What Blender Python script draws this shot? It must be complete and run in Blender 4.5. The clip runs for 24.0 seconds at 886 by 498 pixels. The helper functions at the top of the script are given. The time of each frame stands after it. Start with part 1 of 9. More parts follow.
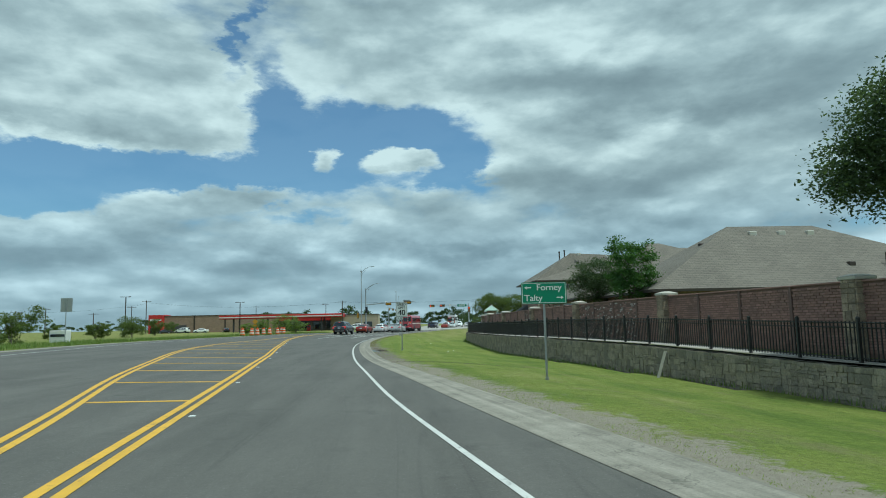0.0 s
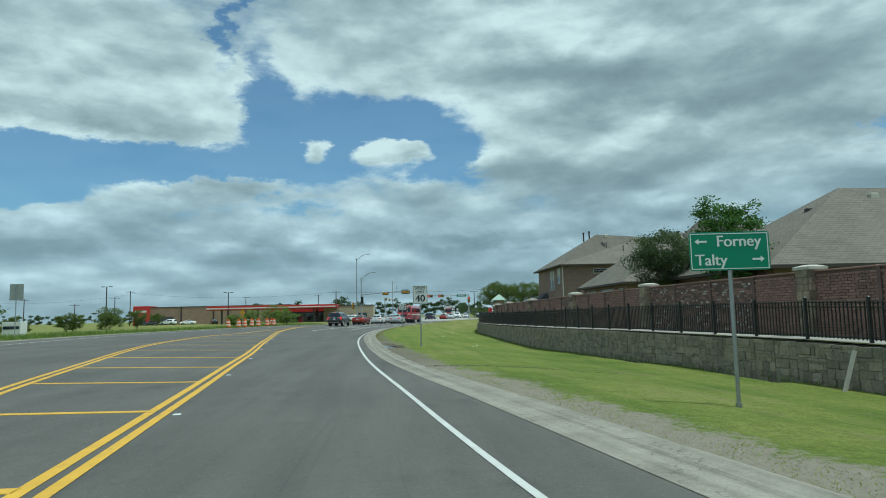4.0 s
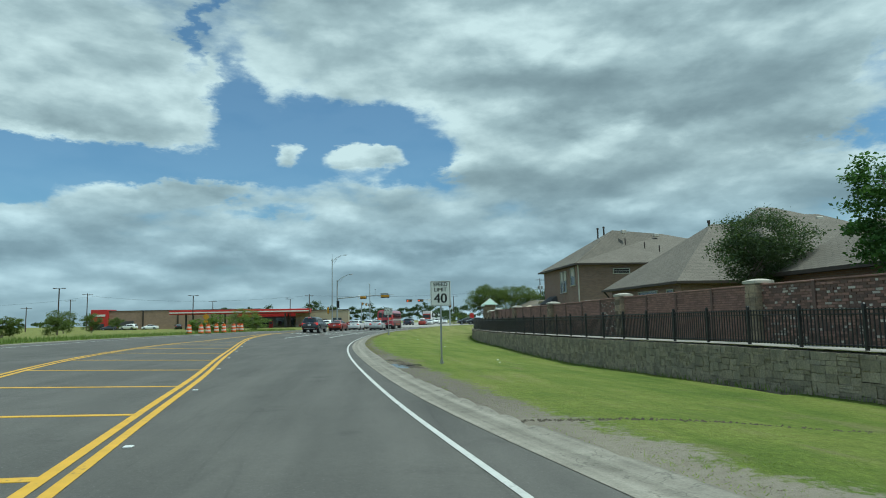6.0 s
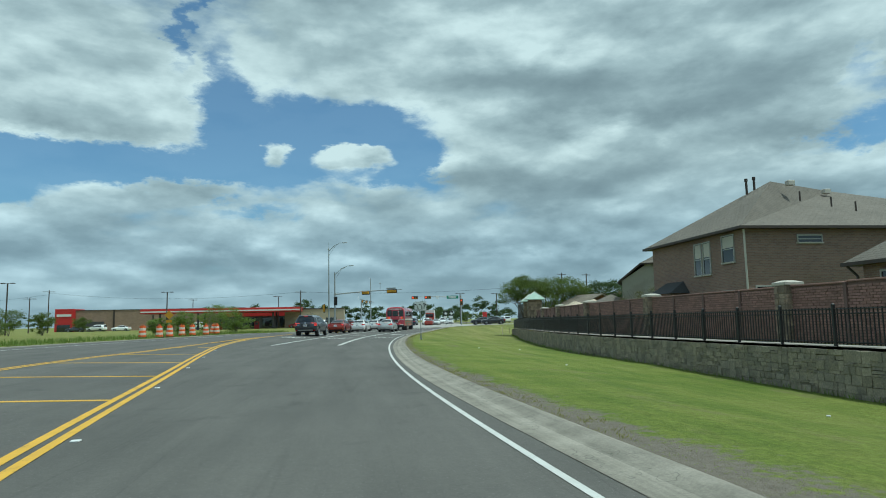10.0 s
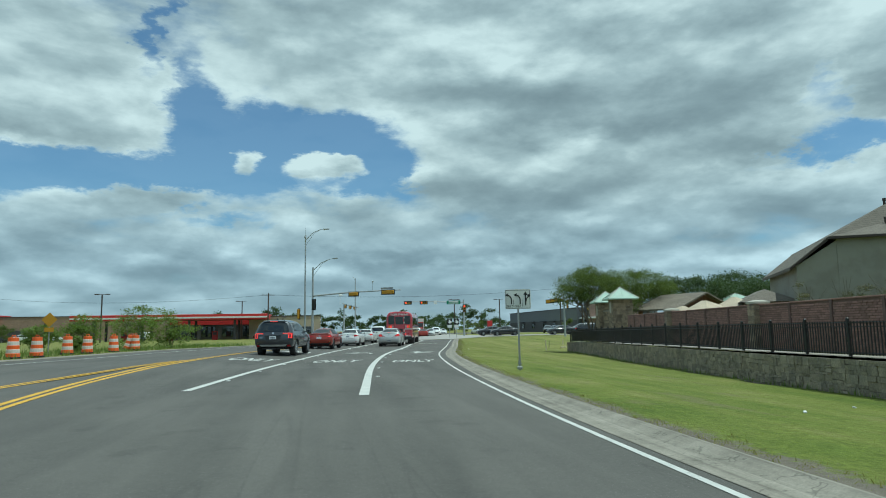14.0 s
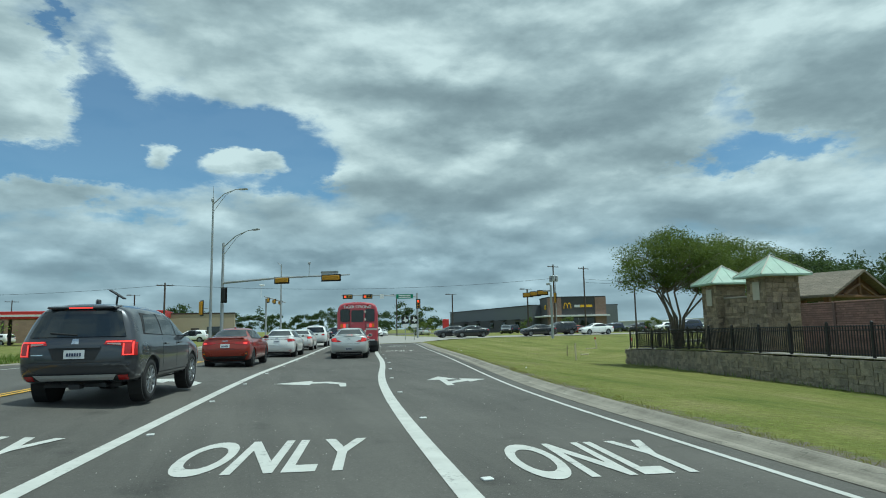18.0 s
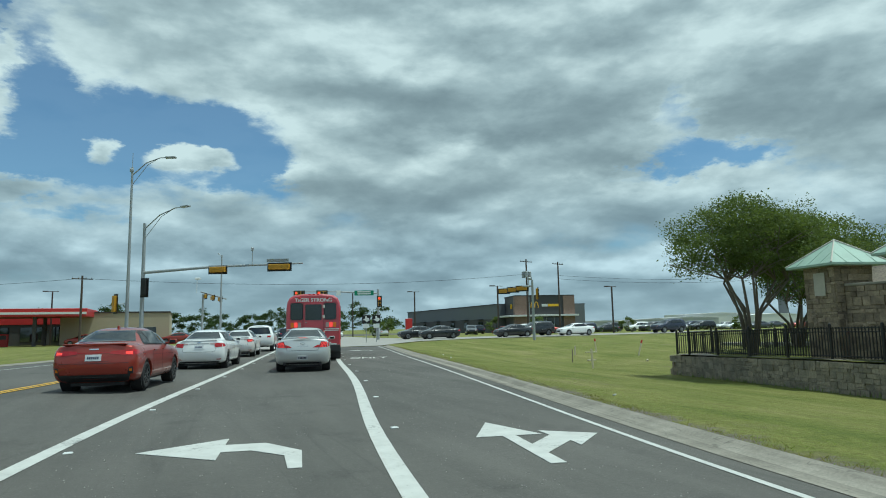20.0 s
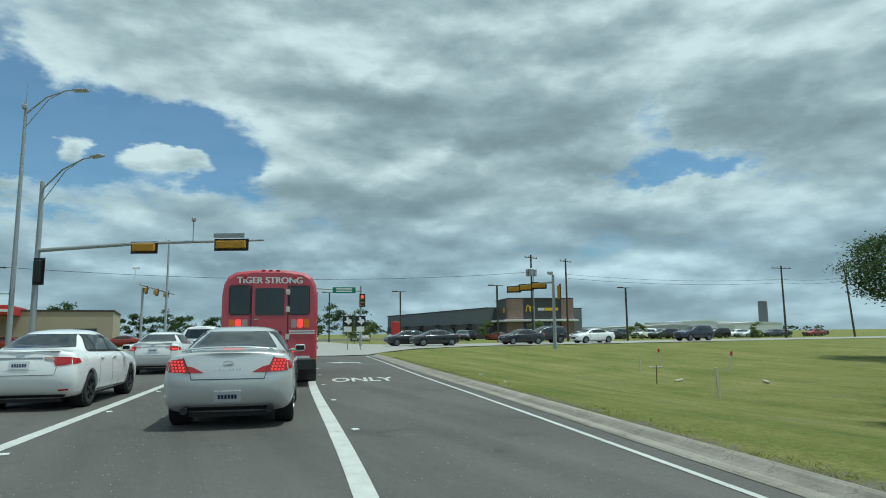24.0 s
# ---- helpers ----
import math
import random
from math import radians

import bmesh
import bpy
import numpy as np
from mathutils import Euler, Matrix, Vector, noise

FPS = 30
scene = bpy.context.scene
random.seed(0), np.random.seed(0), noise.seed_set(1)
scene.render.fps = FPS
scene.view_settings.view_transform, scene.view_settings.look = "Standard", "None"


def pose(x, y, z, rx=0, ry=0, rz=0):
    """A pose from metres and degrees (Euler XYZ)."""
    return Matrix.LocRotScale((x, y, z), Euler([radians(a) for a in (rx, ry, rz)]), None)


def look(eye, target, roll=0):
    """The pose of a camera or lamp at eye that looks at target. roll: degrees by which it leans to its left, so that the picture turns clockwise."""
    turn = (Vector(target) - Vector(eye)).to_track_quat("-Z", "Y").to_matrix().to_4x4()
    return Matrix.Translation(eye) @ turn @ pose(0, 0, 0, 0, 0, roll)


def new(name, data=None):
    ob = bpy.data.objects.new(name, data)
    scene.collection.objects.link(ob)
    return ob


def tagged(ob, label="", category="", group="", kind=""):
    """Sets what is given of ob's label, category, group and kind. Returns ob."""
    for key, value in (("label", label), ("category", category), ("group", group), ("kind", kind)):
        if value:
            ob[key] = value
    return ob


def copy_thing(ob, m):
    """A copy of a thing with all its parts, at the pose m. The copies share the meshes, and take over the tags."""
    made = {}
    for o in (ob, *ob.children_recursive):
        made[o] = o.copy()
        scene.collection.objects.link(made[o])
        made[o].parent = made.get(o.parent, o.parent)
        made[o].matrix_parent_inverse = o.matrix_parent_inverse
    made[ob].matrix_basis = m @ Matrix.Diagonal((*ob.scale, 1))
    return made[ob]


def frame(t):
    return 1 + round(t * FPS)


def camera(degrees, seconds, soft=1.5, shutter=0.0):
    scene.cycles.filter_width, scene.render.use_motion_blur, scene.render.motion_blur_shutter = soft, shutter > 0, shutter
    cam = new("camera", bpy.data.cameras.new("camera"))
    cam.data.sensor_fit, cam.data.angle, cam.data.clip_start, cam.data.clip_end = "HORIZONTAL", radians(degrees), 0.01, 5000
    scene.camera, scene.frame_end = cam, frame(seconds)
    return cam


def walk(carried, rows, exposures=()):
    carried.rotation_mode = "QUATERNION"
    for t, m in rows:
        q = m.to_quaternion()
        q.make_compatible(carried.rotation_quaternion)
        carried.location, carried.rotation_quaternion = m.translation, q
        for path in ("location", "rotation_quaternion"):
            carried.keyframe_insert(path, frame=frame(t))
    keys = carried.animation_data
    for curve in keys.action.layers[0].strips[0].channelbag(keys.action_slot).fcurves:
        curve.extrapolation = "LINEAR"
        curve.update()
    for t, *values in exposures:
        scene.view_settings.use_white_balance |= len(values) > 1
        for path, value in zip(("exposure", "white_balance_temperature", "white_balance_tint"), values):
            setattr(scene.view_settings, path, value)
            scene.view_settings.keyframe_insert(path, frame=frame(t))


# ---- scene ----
cam = camera(69.0, 24.0, soft=1.0)
EXPOSURES = [(0.0, -0.06, 5660, -10), (15.0, -0.06, 5700, -10), (18.0, -0.10, 5750, -9), (24.0, -0.10, 5750, -8)]
PATH = [
    (0, (6.402, 3.094, 1.416), (6.532, 5.077, 1.644), -1.3),
    (0.5, (6.382, 3.625, 1.403), (6.512, 5.608, 1.629), -1.2),
    (1, (6.344, 4.189, 1.389), (6.472, 6.173, 1.609), -1.2),
    (1.5, (6.273, 4.842, 1.378), (6.402, 6.827, 1.59), -1.1),
    (2, (6.148, 5.636, 1.376), (6.275, 7.621, 1.581), -1.1),
    (2.5, (5.962, 6.577, 1.381), (6.086, 8.564, 1.581), -1.1),
    (4.5, (4.897, 12.658, 1.304), (5.075, 14.64, 1.509), -1.3),
    (5, (4.578, 14.621, 1.348), (4.782, 16.6, 1.558), -1.1),
    (5.5, (4.26, 16.654, 1.37), (4.485, 18.63, 1.582), -1.1),
    (6, (3.955, 18.757, 1.369), (4.196, 20.731, 1.586), -1.1),
    (6.5, (3.663, 20.917, 1.355), (3.915, 22.889, 1.577), -1.0),
    (7, (3.39, 23.112, 1.338), (3.653, 25.082, 1.562), -0.9),
    (7.5, (3.135, 25.331, 1.326), (3.405, 27.3, 1.553), -0.8),
    (8, (2.882, 27.572, 1.313), (3.157, 29.54, 1.538), -0.9),
    (8.5, (2.622, 29.857, 1.307), (2.902, 31.825, 1.533), -0.9),
    (9, (2.349, 32.239, 1.308), (2.631, 34.207, 1.532), -1.0),
    (9.5, (2.051, 34.757, 1.303), (2.329, 36.725, 1.523), -1.1),
    (10, (1.743, 37.375, 1.312), (2.019, 39.344, 1.529), -1.2),
    (10.5, (1.445, 40.064, 1.321), (1.719, 42.033, 1.542), -1.4),
    (12.5, (0.593, 51.86, 1.3), (0.906, 53.821, 1.542), -1.0),
    (13, (0.416, 54.729, 1.295), (0.746, 56.686, 1.54), -1.0),
    (13.5, (0.255, 57.57, 1.296), (0.601, 59.524, 1.541), -1.0),
    (14, (0.113, 60.373, 1.304), (0.477, 62.324, 1.551), -1.0),
    (14.5, (-0.001, 63.142, 1.319), (0.382, 65.089, 1.565), -0.9),
    (15, (-0.097, 65.878, 1.344), (0.309, 67.821, 1.588), -0.9),
    (15.5, (-0.133, 68.571, 1.355), (0.303, 70.508, 1.598), -1.0),
    (16, (-0.101, 71.242, 1.35), (0.367, 73.171, 1.592), -0.9),
    (16.5, (-0.002, 73.886, 1.339), (0.499, 75.807, 1.582), -0.9),
    (17, (0.127, 76.492, 1.334), (0.66, 78.404, 1.578), -1.0),
    (17.5, (0.224, 79.063, 1.345), (0.789, 80.966, 1.588), -1.1),
    (18, (0.336, 81.578, 1.36), (0.933, 83.472, 1.604), -1.1),
    (18.5, (0.518, 84.037, 1.361), (1.152, 85.918, 1.605), -1.1),
    (20.5, (2.135, 92.734, 1.345), (2.889, 94.57, 1.59), -1.1),
    (21, (2.495, 94.51, 1.333), (3.26, 96.341, 1.581), -1.0),
    (21.5, (2.841, 96.199, 1.326), (3.617, 98.025, 1.577), -1.0),
    (22, (3.18, 97.777, 1.324), (3.963, 99.599, 1.578), -0.9),
    (22.5, (3.501, 99.226, 1.325), (4.288, 101.047, 1.58), -0.7),
    (23, (3.798, 100.533, 1.328), (4.59, 102.351, 1.585), -0.6),
    (23.5, (4.081, 101.736, 1.327), (4.879, 103.551, 1.584), -0.5),
    (24, (4.363, 102.884, 1.32), (5.165, 104.698, 1.579), -0.6),
]
walk(cam, [(t, look(eye, target, roll)) for t, eye, target, roll in PATH], EXPOSURES)

# ---- world and sun ----
SUN_AZ, SUN_EL = 118.0, 71.0          # degrees: azimuth from +y towards +x, and elevation
world = bpy.data.worlds.new("world")
scene.world = world
world.use_nodes = True


class Net:
    """Short hand for node trees."""

    def __init__(self, tree):
        self.t = tree
        self.n, self.l = tree.nodes, tree.links

    def add(self, kind):
        return self.n.new(kind)

    def put(self, sock, v):
        if isinstance(v, bpy.types.NodeSocket):
            self.l.new(v, sock)
        else:
            sock.default_value = v

    def m(self, op, a, b=0.0, c=0.0, clamp=False):
        node = self.add("ShaderNodeMath")
        node.operation, node.use_clamp = op, clamp
        for i, v in enumerate((a, b, c)):
            self.put(node.inputs[i], v)
        return node.outputs[0]

    def vm(self, op, a, b=(0, 0, 0)):
        node = self.add("ShaderNodeVectorMath")
        node.operation = op
        self.put(node.inputs[0], a)
        self.put(node.inputs[1], b)
        return node.outputs[0]

    def noise(self, vec, scale, detail=4.0, rough=0.55, distort=0.0):
        node = self.add("ShaderNodeTexNoise")
        if vec is not None:
            self.l.new(vec, node.inputs["Vector"])
        node.inputs["Scale"].default_value, node.inputs["Detail"].default_value = scale, detail
        node.inputs["Roughness"].default_value, node.inputs["Distortion"].default_value = rough, distort
        return node.outputs["Fac"]

    def ramp(self, fac, *stops):
        node = self.add("ShaderNodeValToRGB")
        el = node.color_ramp.elements
        while len(el) < len(stops):
            el.new(0.5)
        for e, (pos, col) in zip(el, stops):
            e.position = pos
            e.color = (*col, 1) if not isinstance(col, (int, float)) else (col, col, col, 1)
        self.put(node.inputs[0], fac)
        return node.outputs[0]

    def mix(self, fac, a, b, kind="MIX"):
        node = self.add("ShaderNodeMix")
        node.data_type, node.blend_type = "RGBA", kind
        self.put(node.inputs["Factor"], fac)
        for key, v in ((6, a), (7, b)):
            self.put(node.inputs[key], (*v, 1) if isinstance(v, tuple) and len(v) == 3 else v)
        return node.outputs[2]

    def step(self, v, lo, hi):
        node = self.add("ShaderNodeMapRange")
        node.interpolation_type = "SMOOTHSTEP"
        self.put(node.inputs[0], v)
        node.inputs[1].default_value, node.inputs[2].default_value = lo, hi
        return node.outputs[0]


def build_sky():
    w = Net(world.node_tree)
    w.n.clear()
    out = w.add("ShaderNodeOutputWorld")
    sky = w.add("ShaderNodeTexSky")
    sky.sky_type, sky.sun_disc = "NISHITA", False
    sky.sun_elevation, sky.sun_rotation = radians(SUN_EL), radians(SUN_AZ)
    sky.dust_density, sky.ozone_density = 0.8, 2.0
    d = w.add("ShaderNodeTexCoord").outputs["Generated"]
    xyz = w.add("ShaderNodeSeparateXYZ")
    w.l.new(d, xyz.inputs[0])
    x, y, z = xyz.outputs
    az = w.m("MULTIPLY", w.m("ARCTAN2", x, y), 57.2958)
    el = w.m("MULTIPLY", w.m("ARCSINE", z), 57.2958)
    def sheet(lift):
        """Place on a level sheet of cloud, seen from below; lift draws it towards the zenith."""
        k = w.m("DIVIDE", lift, w.m("ADD", w.m("MAXIMUM", z, 0.0), 0.20))
        comb = w.add("ShaderNodeCombineXYZ")
        w.put(comb.inputs[0], w.m("MULTIPLY", x, k))
        w.put(comb.inputs[1], w.m("MULTIPLY", y, k))
        comb.inputs[2].default_value = 2.7
        return comb.outputs[0]

    def dome(lift):
        """Place on the dome, drawn flatter by half."""
        return w.vm("ADD", w.vm("MULTIPLY", d, (1.0, 1.0, 2.3)), (4.0, 1.5, 2.0 + lift))

    def heaps(lift, detail):
        """Soft heaped cloud: broad masses with rounded lumps on them."""
        mass = w.noise(sheet(1.0 - lift), 1.7, 3, 0.45)
        lumps = w.noise(dome(lift), 7.6, detail, 0.53, 0.1)
        return w.m("MULTIPLY_ADD", lumps, 0.55, w.m("MULTIPLY", mass, 0.45))

    n1 = heaps(0.0, 8)
    wa = w.m("MULTIPLY_ADD", w.noise(dome(5.0), 11.0, 6, 0.60), 9.0, -4.5)
    we = w.m("MULTIPLY_ADD", w.noise(dome(9.0), 11.0, 6, 0.60), 4.4, -2.2)
    wa = w.m("ADD", wa, w.m("MULTIPLY_ADD", w.noise(dome(7.0), 34.0, 5, 0.62), 3.4, -1.7))
    we = w.m("ADD", we, w.m("MULTIPLY_ADD", w.noise(dome(6.0), 34.0, 5, 0.62), 2.4, -1.2))
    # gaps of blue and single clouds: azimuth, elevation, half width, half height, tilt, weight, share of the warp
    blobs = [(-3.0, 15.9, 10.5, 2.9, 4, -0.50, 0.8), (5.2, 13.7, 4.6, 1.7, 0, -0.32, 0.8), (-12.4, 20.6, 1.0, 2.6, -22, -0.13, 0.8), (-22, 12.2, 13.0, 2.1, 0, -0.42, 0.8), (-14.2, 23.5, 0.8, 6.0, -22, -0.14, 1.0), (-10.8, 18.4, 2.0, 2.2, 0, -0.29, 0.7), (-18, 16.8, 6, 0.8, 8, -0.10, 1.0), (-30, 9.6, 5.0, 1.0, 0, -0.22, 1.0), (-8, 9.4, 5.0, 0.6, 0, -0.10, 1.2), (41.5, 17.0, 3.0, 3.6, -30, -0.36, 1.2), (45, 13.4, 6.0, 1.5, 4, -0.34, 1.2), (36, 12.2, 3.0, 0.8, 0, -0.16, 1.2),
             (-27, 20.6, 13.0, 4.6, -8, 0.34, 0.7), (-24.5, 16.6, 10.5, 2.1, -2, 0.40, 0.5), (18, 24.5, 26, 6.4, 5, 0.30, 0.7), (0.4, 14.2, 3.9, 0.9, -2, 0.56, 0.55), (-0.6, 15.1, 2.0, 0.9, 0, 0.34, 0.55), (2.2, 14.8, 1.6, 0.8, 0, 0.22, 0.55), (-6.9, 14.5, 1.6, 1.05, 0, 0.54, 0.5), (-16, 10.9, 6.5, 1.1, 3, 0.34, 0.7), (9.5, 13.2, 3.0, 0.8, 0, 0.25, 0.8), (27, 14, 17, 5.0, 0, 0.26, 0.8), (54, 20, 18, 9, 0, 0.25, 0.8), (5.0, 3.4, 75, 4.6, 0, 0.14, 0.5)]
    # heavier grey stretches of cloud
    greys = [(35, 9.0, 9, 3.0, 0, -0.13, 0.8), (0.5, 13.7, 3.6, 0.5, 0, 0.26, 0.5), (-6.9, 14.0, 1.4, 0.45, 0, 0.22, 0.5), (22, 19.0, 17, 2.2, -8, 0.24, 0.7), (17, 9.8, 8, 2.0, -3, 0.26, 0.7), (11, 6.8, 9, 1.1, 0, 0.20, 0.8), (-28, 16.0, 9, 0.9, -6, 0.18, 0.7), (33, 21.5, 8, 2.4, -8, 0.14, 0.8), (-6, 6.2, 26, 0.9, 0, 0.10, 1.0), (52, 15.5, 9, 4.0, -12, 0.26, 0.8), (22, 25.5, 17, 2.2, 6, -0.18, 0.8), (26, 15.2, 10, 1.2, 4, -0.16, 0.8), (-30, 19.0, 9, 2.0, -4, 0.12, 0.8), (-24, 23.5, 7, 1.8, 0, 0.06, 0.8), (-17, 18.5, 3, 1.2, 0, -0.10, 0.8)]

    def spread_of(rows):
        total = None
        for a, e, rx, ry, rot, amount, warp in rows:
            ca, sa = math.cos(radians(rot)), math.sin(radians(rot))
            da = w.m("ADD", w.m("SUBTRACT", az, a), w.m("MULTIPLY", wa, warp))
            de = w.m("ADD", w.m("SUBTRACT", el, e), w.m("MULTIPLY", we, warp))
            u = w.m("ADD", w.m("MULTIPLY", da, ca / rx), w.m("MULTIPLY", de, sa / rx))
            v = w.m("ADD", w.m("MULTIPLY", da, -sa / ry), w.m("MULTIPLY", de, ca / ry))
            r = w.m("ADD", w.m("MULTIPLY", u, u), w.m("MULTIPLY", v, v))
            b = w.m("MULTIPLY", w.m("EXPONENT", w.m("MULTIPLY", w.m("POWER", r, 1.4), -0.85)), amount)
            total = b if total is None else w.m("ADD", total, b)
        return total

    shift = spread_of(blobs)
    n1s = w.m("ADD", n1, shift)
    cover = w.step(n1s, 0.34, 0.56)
    # lit heads, grey bases, and greyer where the cloud is thick
    relief = w.m("SUBTRACT", heaps(0.0, 7), heaps(0.06, 7))
    broad = w.m("SUBTRACT", 0.5, w.noise(sheet(0.9), 1.3, 2, 0.5))
    low = w.step(el, 14.0, 4.0)
    patch = w.m("SUBTRACT", w.noise(dome(3.0), 5.0, 3, 0.45), 0.5)
    tone = w.m("MULTIPLY_ADD", relief, 2.5, w.m("MULTIPLY_ADD", patch, 0.60, w.m("MULTIPLY_ADD", broad, 0.95, 0.70)))
    thick = w.step(n1s, 0.55, 1.05)
    tone = w.m("SUBTRACT", tone, w.m("MULTIPLY", thick, 0.16))
    thin = w.m("MULTIPLY", w.m("SUBTRACT", 1.0, w.step(n1s, 0.42, 0.64)), 0.15)
    tone = w.m("ADD", tone, thin)
    tone = w.m("SUBTRACT", tone, w.m("MULTIPLY", low, 0.19))
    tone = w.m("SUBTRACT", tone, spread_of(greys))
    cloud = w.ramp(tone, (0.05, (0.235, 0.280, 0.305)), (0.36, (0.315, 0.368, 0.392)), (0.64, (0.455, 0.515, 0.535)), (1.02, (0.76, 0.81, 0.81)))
    cloud = w.mix(w.m("MULTIPLY", low, 0.9), cloud, w.mix(1.0, cloud, (0.92, 0.99, 1.08), "MULTIPLY"))
    blue = w.mix(1.0, sky.outputs[0], (0.082, 0.098, 0.105), "MULTIPLY")
    col = w.mix(w.m("MULTIPLY_ADD", cover, 0.90, 0.07), blue, cloud)
    haze = w.step(el, 7.0, -1.0)
    col = w.mix(w.m("MULTIPLY", haze, 0.45), col, (0.36, 0.44, 0.49))
    ground_side = w.step(el, -0.2, -1.5)
    col = w.mix(ground_side, col, (0.10, 0.12, 0.08))
    bg = w.add("ShaderNodeBackground")
    w.l.new(col, bg.inputs[0])
    bg.inputs[1].default_value = 1.0
    w.l.new(bg.outputs[0], out.inputs[0])


build_sky()
sun = new("sun", bpy.data.lights.new("sun", "SUN"))
sun.data.energy, sun.data.angle, sun.data.color = 3.4, radians(1.2), (1.0, 0.955, 0.87)
a, e = radians(SUN_AZ), radians(SUN_EL)
sun.matrix_world = look((0, 0, 0), (-math.sin(a) * math.cos(e), -math.cos(a) * math.cos(e), -math.sin(e)))

# ---- materials ----
def material(name, base, rough=0.6, metal=0.0, var=0.0, scale=8.0, bump=0.0, fine=60.0, spec=0.5, coat=0.0, emit=0.0, alt=None, rnd=0.0, coords="Object"):
    """A principled material. var: how far the colour strays over two scales; alt: a second colour that shows in patches; rnd: change from piece to piece."""
    mat = bpy.data.materials.new(name)
    mat.use_nodes = True
    t = Net(mat.node_tree)
    bsdf = t.n["Principled BSDF"]
    vec = t.add("ShaderNodeNewGeometry").outputs["Position"] if coords == "World" else t.add("ShaderNodeTexCoord").outputs[coords]
    col = (*base, 1)
    big = t.noise(vec, scale, 5, 0.6)
    small = t.noise(vec, fine, 3, 0.6)
    if alt:
        col = t.mix(t.step(big, 0.42, 0.62), base, alt)
    if var:
        f = t.m("MULTIPLY_ADD", t.m("ADD", t.m("SUBTRACT", big, 0.5), t.m("MULTIPLY", t.m("SUBTRACT", small, 0.5), 0.8)), var * 2.2, 1.0)
        if rnd:
            info = t.add("ShaderNodeObjectInfo").outputs["Random"]
            isl = t.add("ShaderNodeNewGeometry").outputs["Random Per Island"]
            r = t.m("FRACT", t.m("ADD", t.m("MULTIPLY", info, 7.31), isl))
            f = t.m("MULTIPLY", f, t.m("MULTIPLY_ADD", t.m("SUBTRACT", r, 0.5), rnd * 2, 1.0))
        col = t.mix(1.0, col, f, "MULTIPLY")
    t.put(bsdf.inputs["Base Color"], col)
    bsdf.inputs["Roughness"].default_value, bsdf.inputs["Metallic"].default_value = rough, metal
    bsdf.inputs["Specular IOR Level"].default_value, bsdf.inputs["Coat Weight"].default_value = spec, coat
    bsdf.inputs["Coat Roughness"].default_value = 0.04
    if var and rough > 0.2:
        t.put(bsdf.inputs["Roughness"], t.m("MULTIPLY_ADD", t.m("SUBTRACT", big, 0.5), 0.25, rough, clamp=True))
    if bump:
        b = t.add("ShaderNodeBump")
        b.inputs["Strength"].default_value, b.inputs["Distance"].default_value = bump, 0.01
        t.put(b.inputs["Height"], t.m("ADD", small, t.m("MULTIPLY", big, 0.6)))
        t.l.new(b.outputs[0], bsdf.inputs["Normal"])
    if emit:
        bsdf.inputs["Emission Color"].default_value, bsdf.inputs["Emission Strength"].default_value = (*base, 1), emit
    return mat


def asphalt_material():
    mat = material("asphalt", (0.052, 0.053, 0.055), 0.82)
    t = Net(mat.node_tree)
    bsdf = t.n["Principled BSDF"]
    pos = t.add("ShaderNodeNewGeometry").outputs["Position"]
    stretched = t.vm("MULTIPLY", pos, (1.1, 0.10, 1))
    streak = t.noise(stretched, 1.0, 4, 0.6)
    patch = t.noise(pos, 0.22, 5, 0.6)
    grit = t.noise(pos, 90, 2, 0.7)
    mid = t.noise(pos, 7, 4, 0.65)
    seam = t.noise(t.vm("MULTIPLY", pos, (0.6, 0.02, 1)), 1.0, 2, 0.5)
    tar = t.m("MULTIPLY", t.step(t.m("ABSOLUTE", t.m("SUBTRACT", seam, 0.5)), 0.004, 0.0), 0.14)
    blot = t.m("MULTIPLY", t.step(t.noise(pos, 0.9, 4, 0.6), 0.58, 0.72), 0.26)
    crack = t.m("ADD", tar, blot)
    f = t.m("ADD", t.m("MULTIPLY_ADD", streak, 1.2, -0.22), t.m("ADD", t.m("MULTIPLY", patch, 0.8), t.m("ADD", t.m("MULTIPLY", grit, 0.7), t.m("MULTIPLY", mid, 0.35))))
    f = t.m("MULTIPLY_ADD", f, 0.95, -0.20)
    f = t.m("SUBTRACT", f, crack)
    gravel = t.noise(pos, 24, 3, 0.7)
    f = t.m("ADD", f, t.m("MULTIPLY_ADD", gravel, 0.7, -0.35))
    col = t.mix(1.0, (0.089, 0.084, 0.075), f, "MULTIPLY")
    stones = t.step(t.noise(pos, 42, 1, 0.5), 0.66, 0.74)
    col = t.mix(t.m("MULTIPLY", stones, 0.7), col, (0.20, 0.195, 0.19))
    t.l.new(col, bsdf.inputs["Base Color"])
    b = t.add("ShaderNodeBump")
    b.inputs["Strength"].default_value, b.inputs["Distance"].default_value = 0.5, 0.006
    t.put(b.inputs["Height"], t.m("ADD", grit, mid))
    t.l.new(b.outputs[0], bsdf.inputs["Normal"])
    return mat


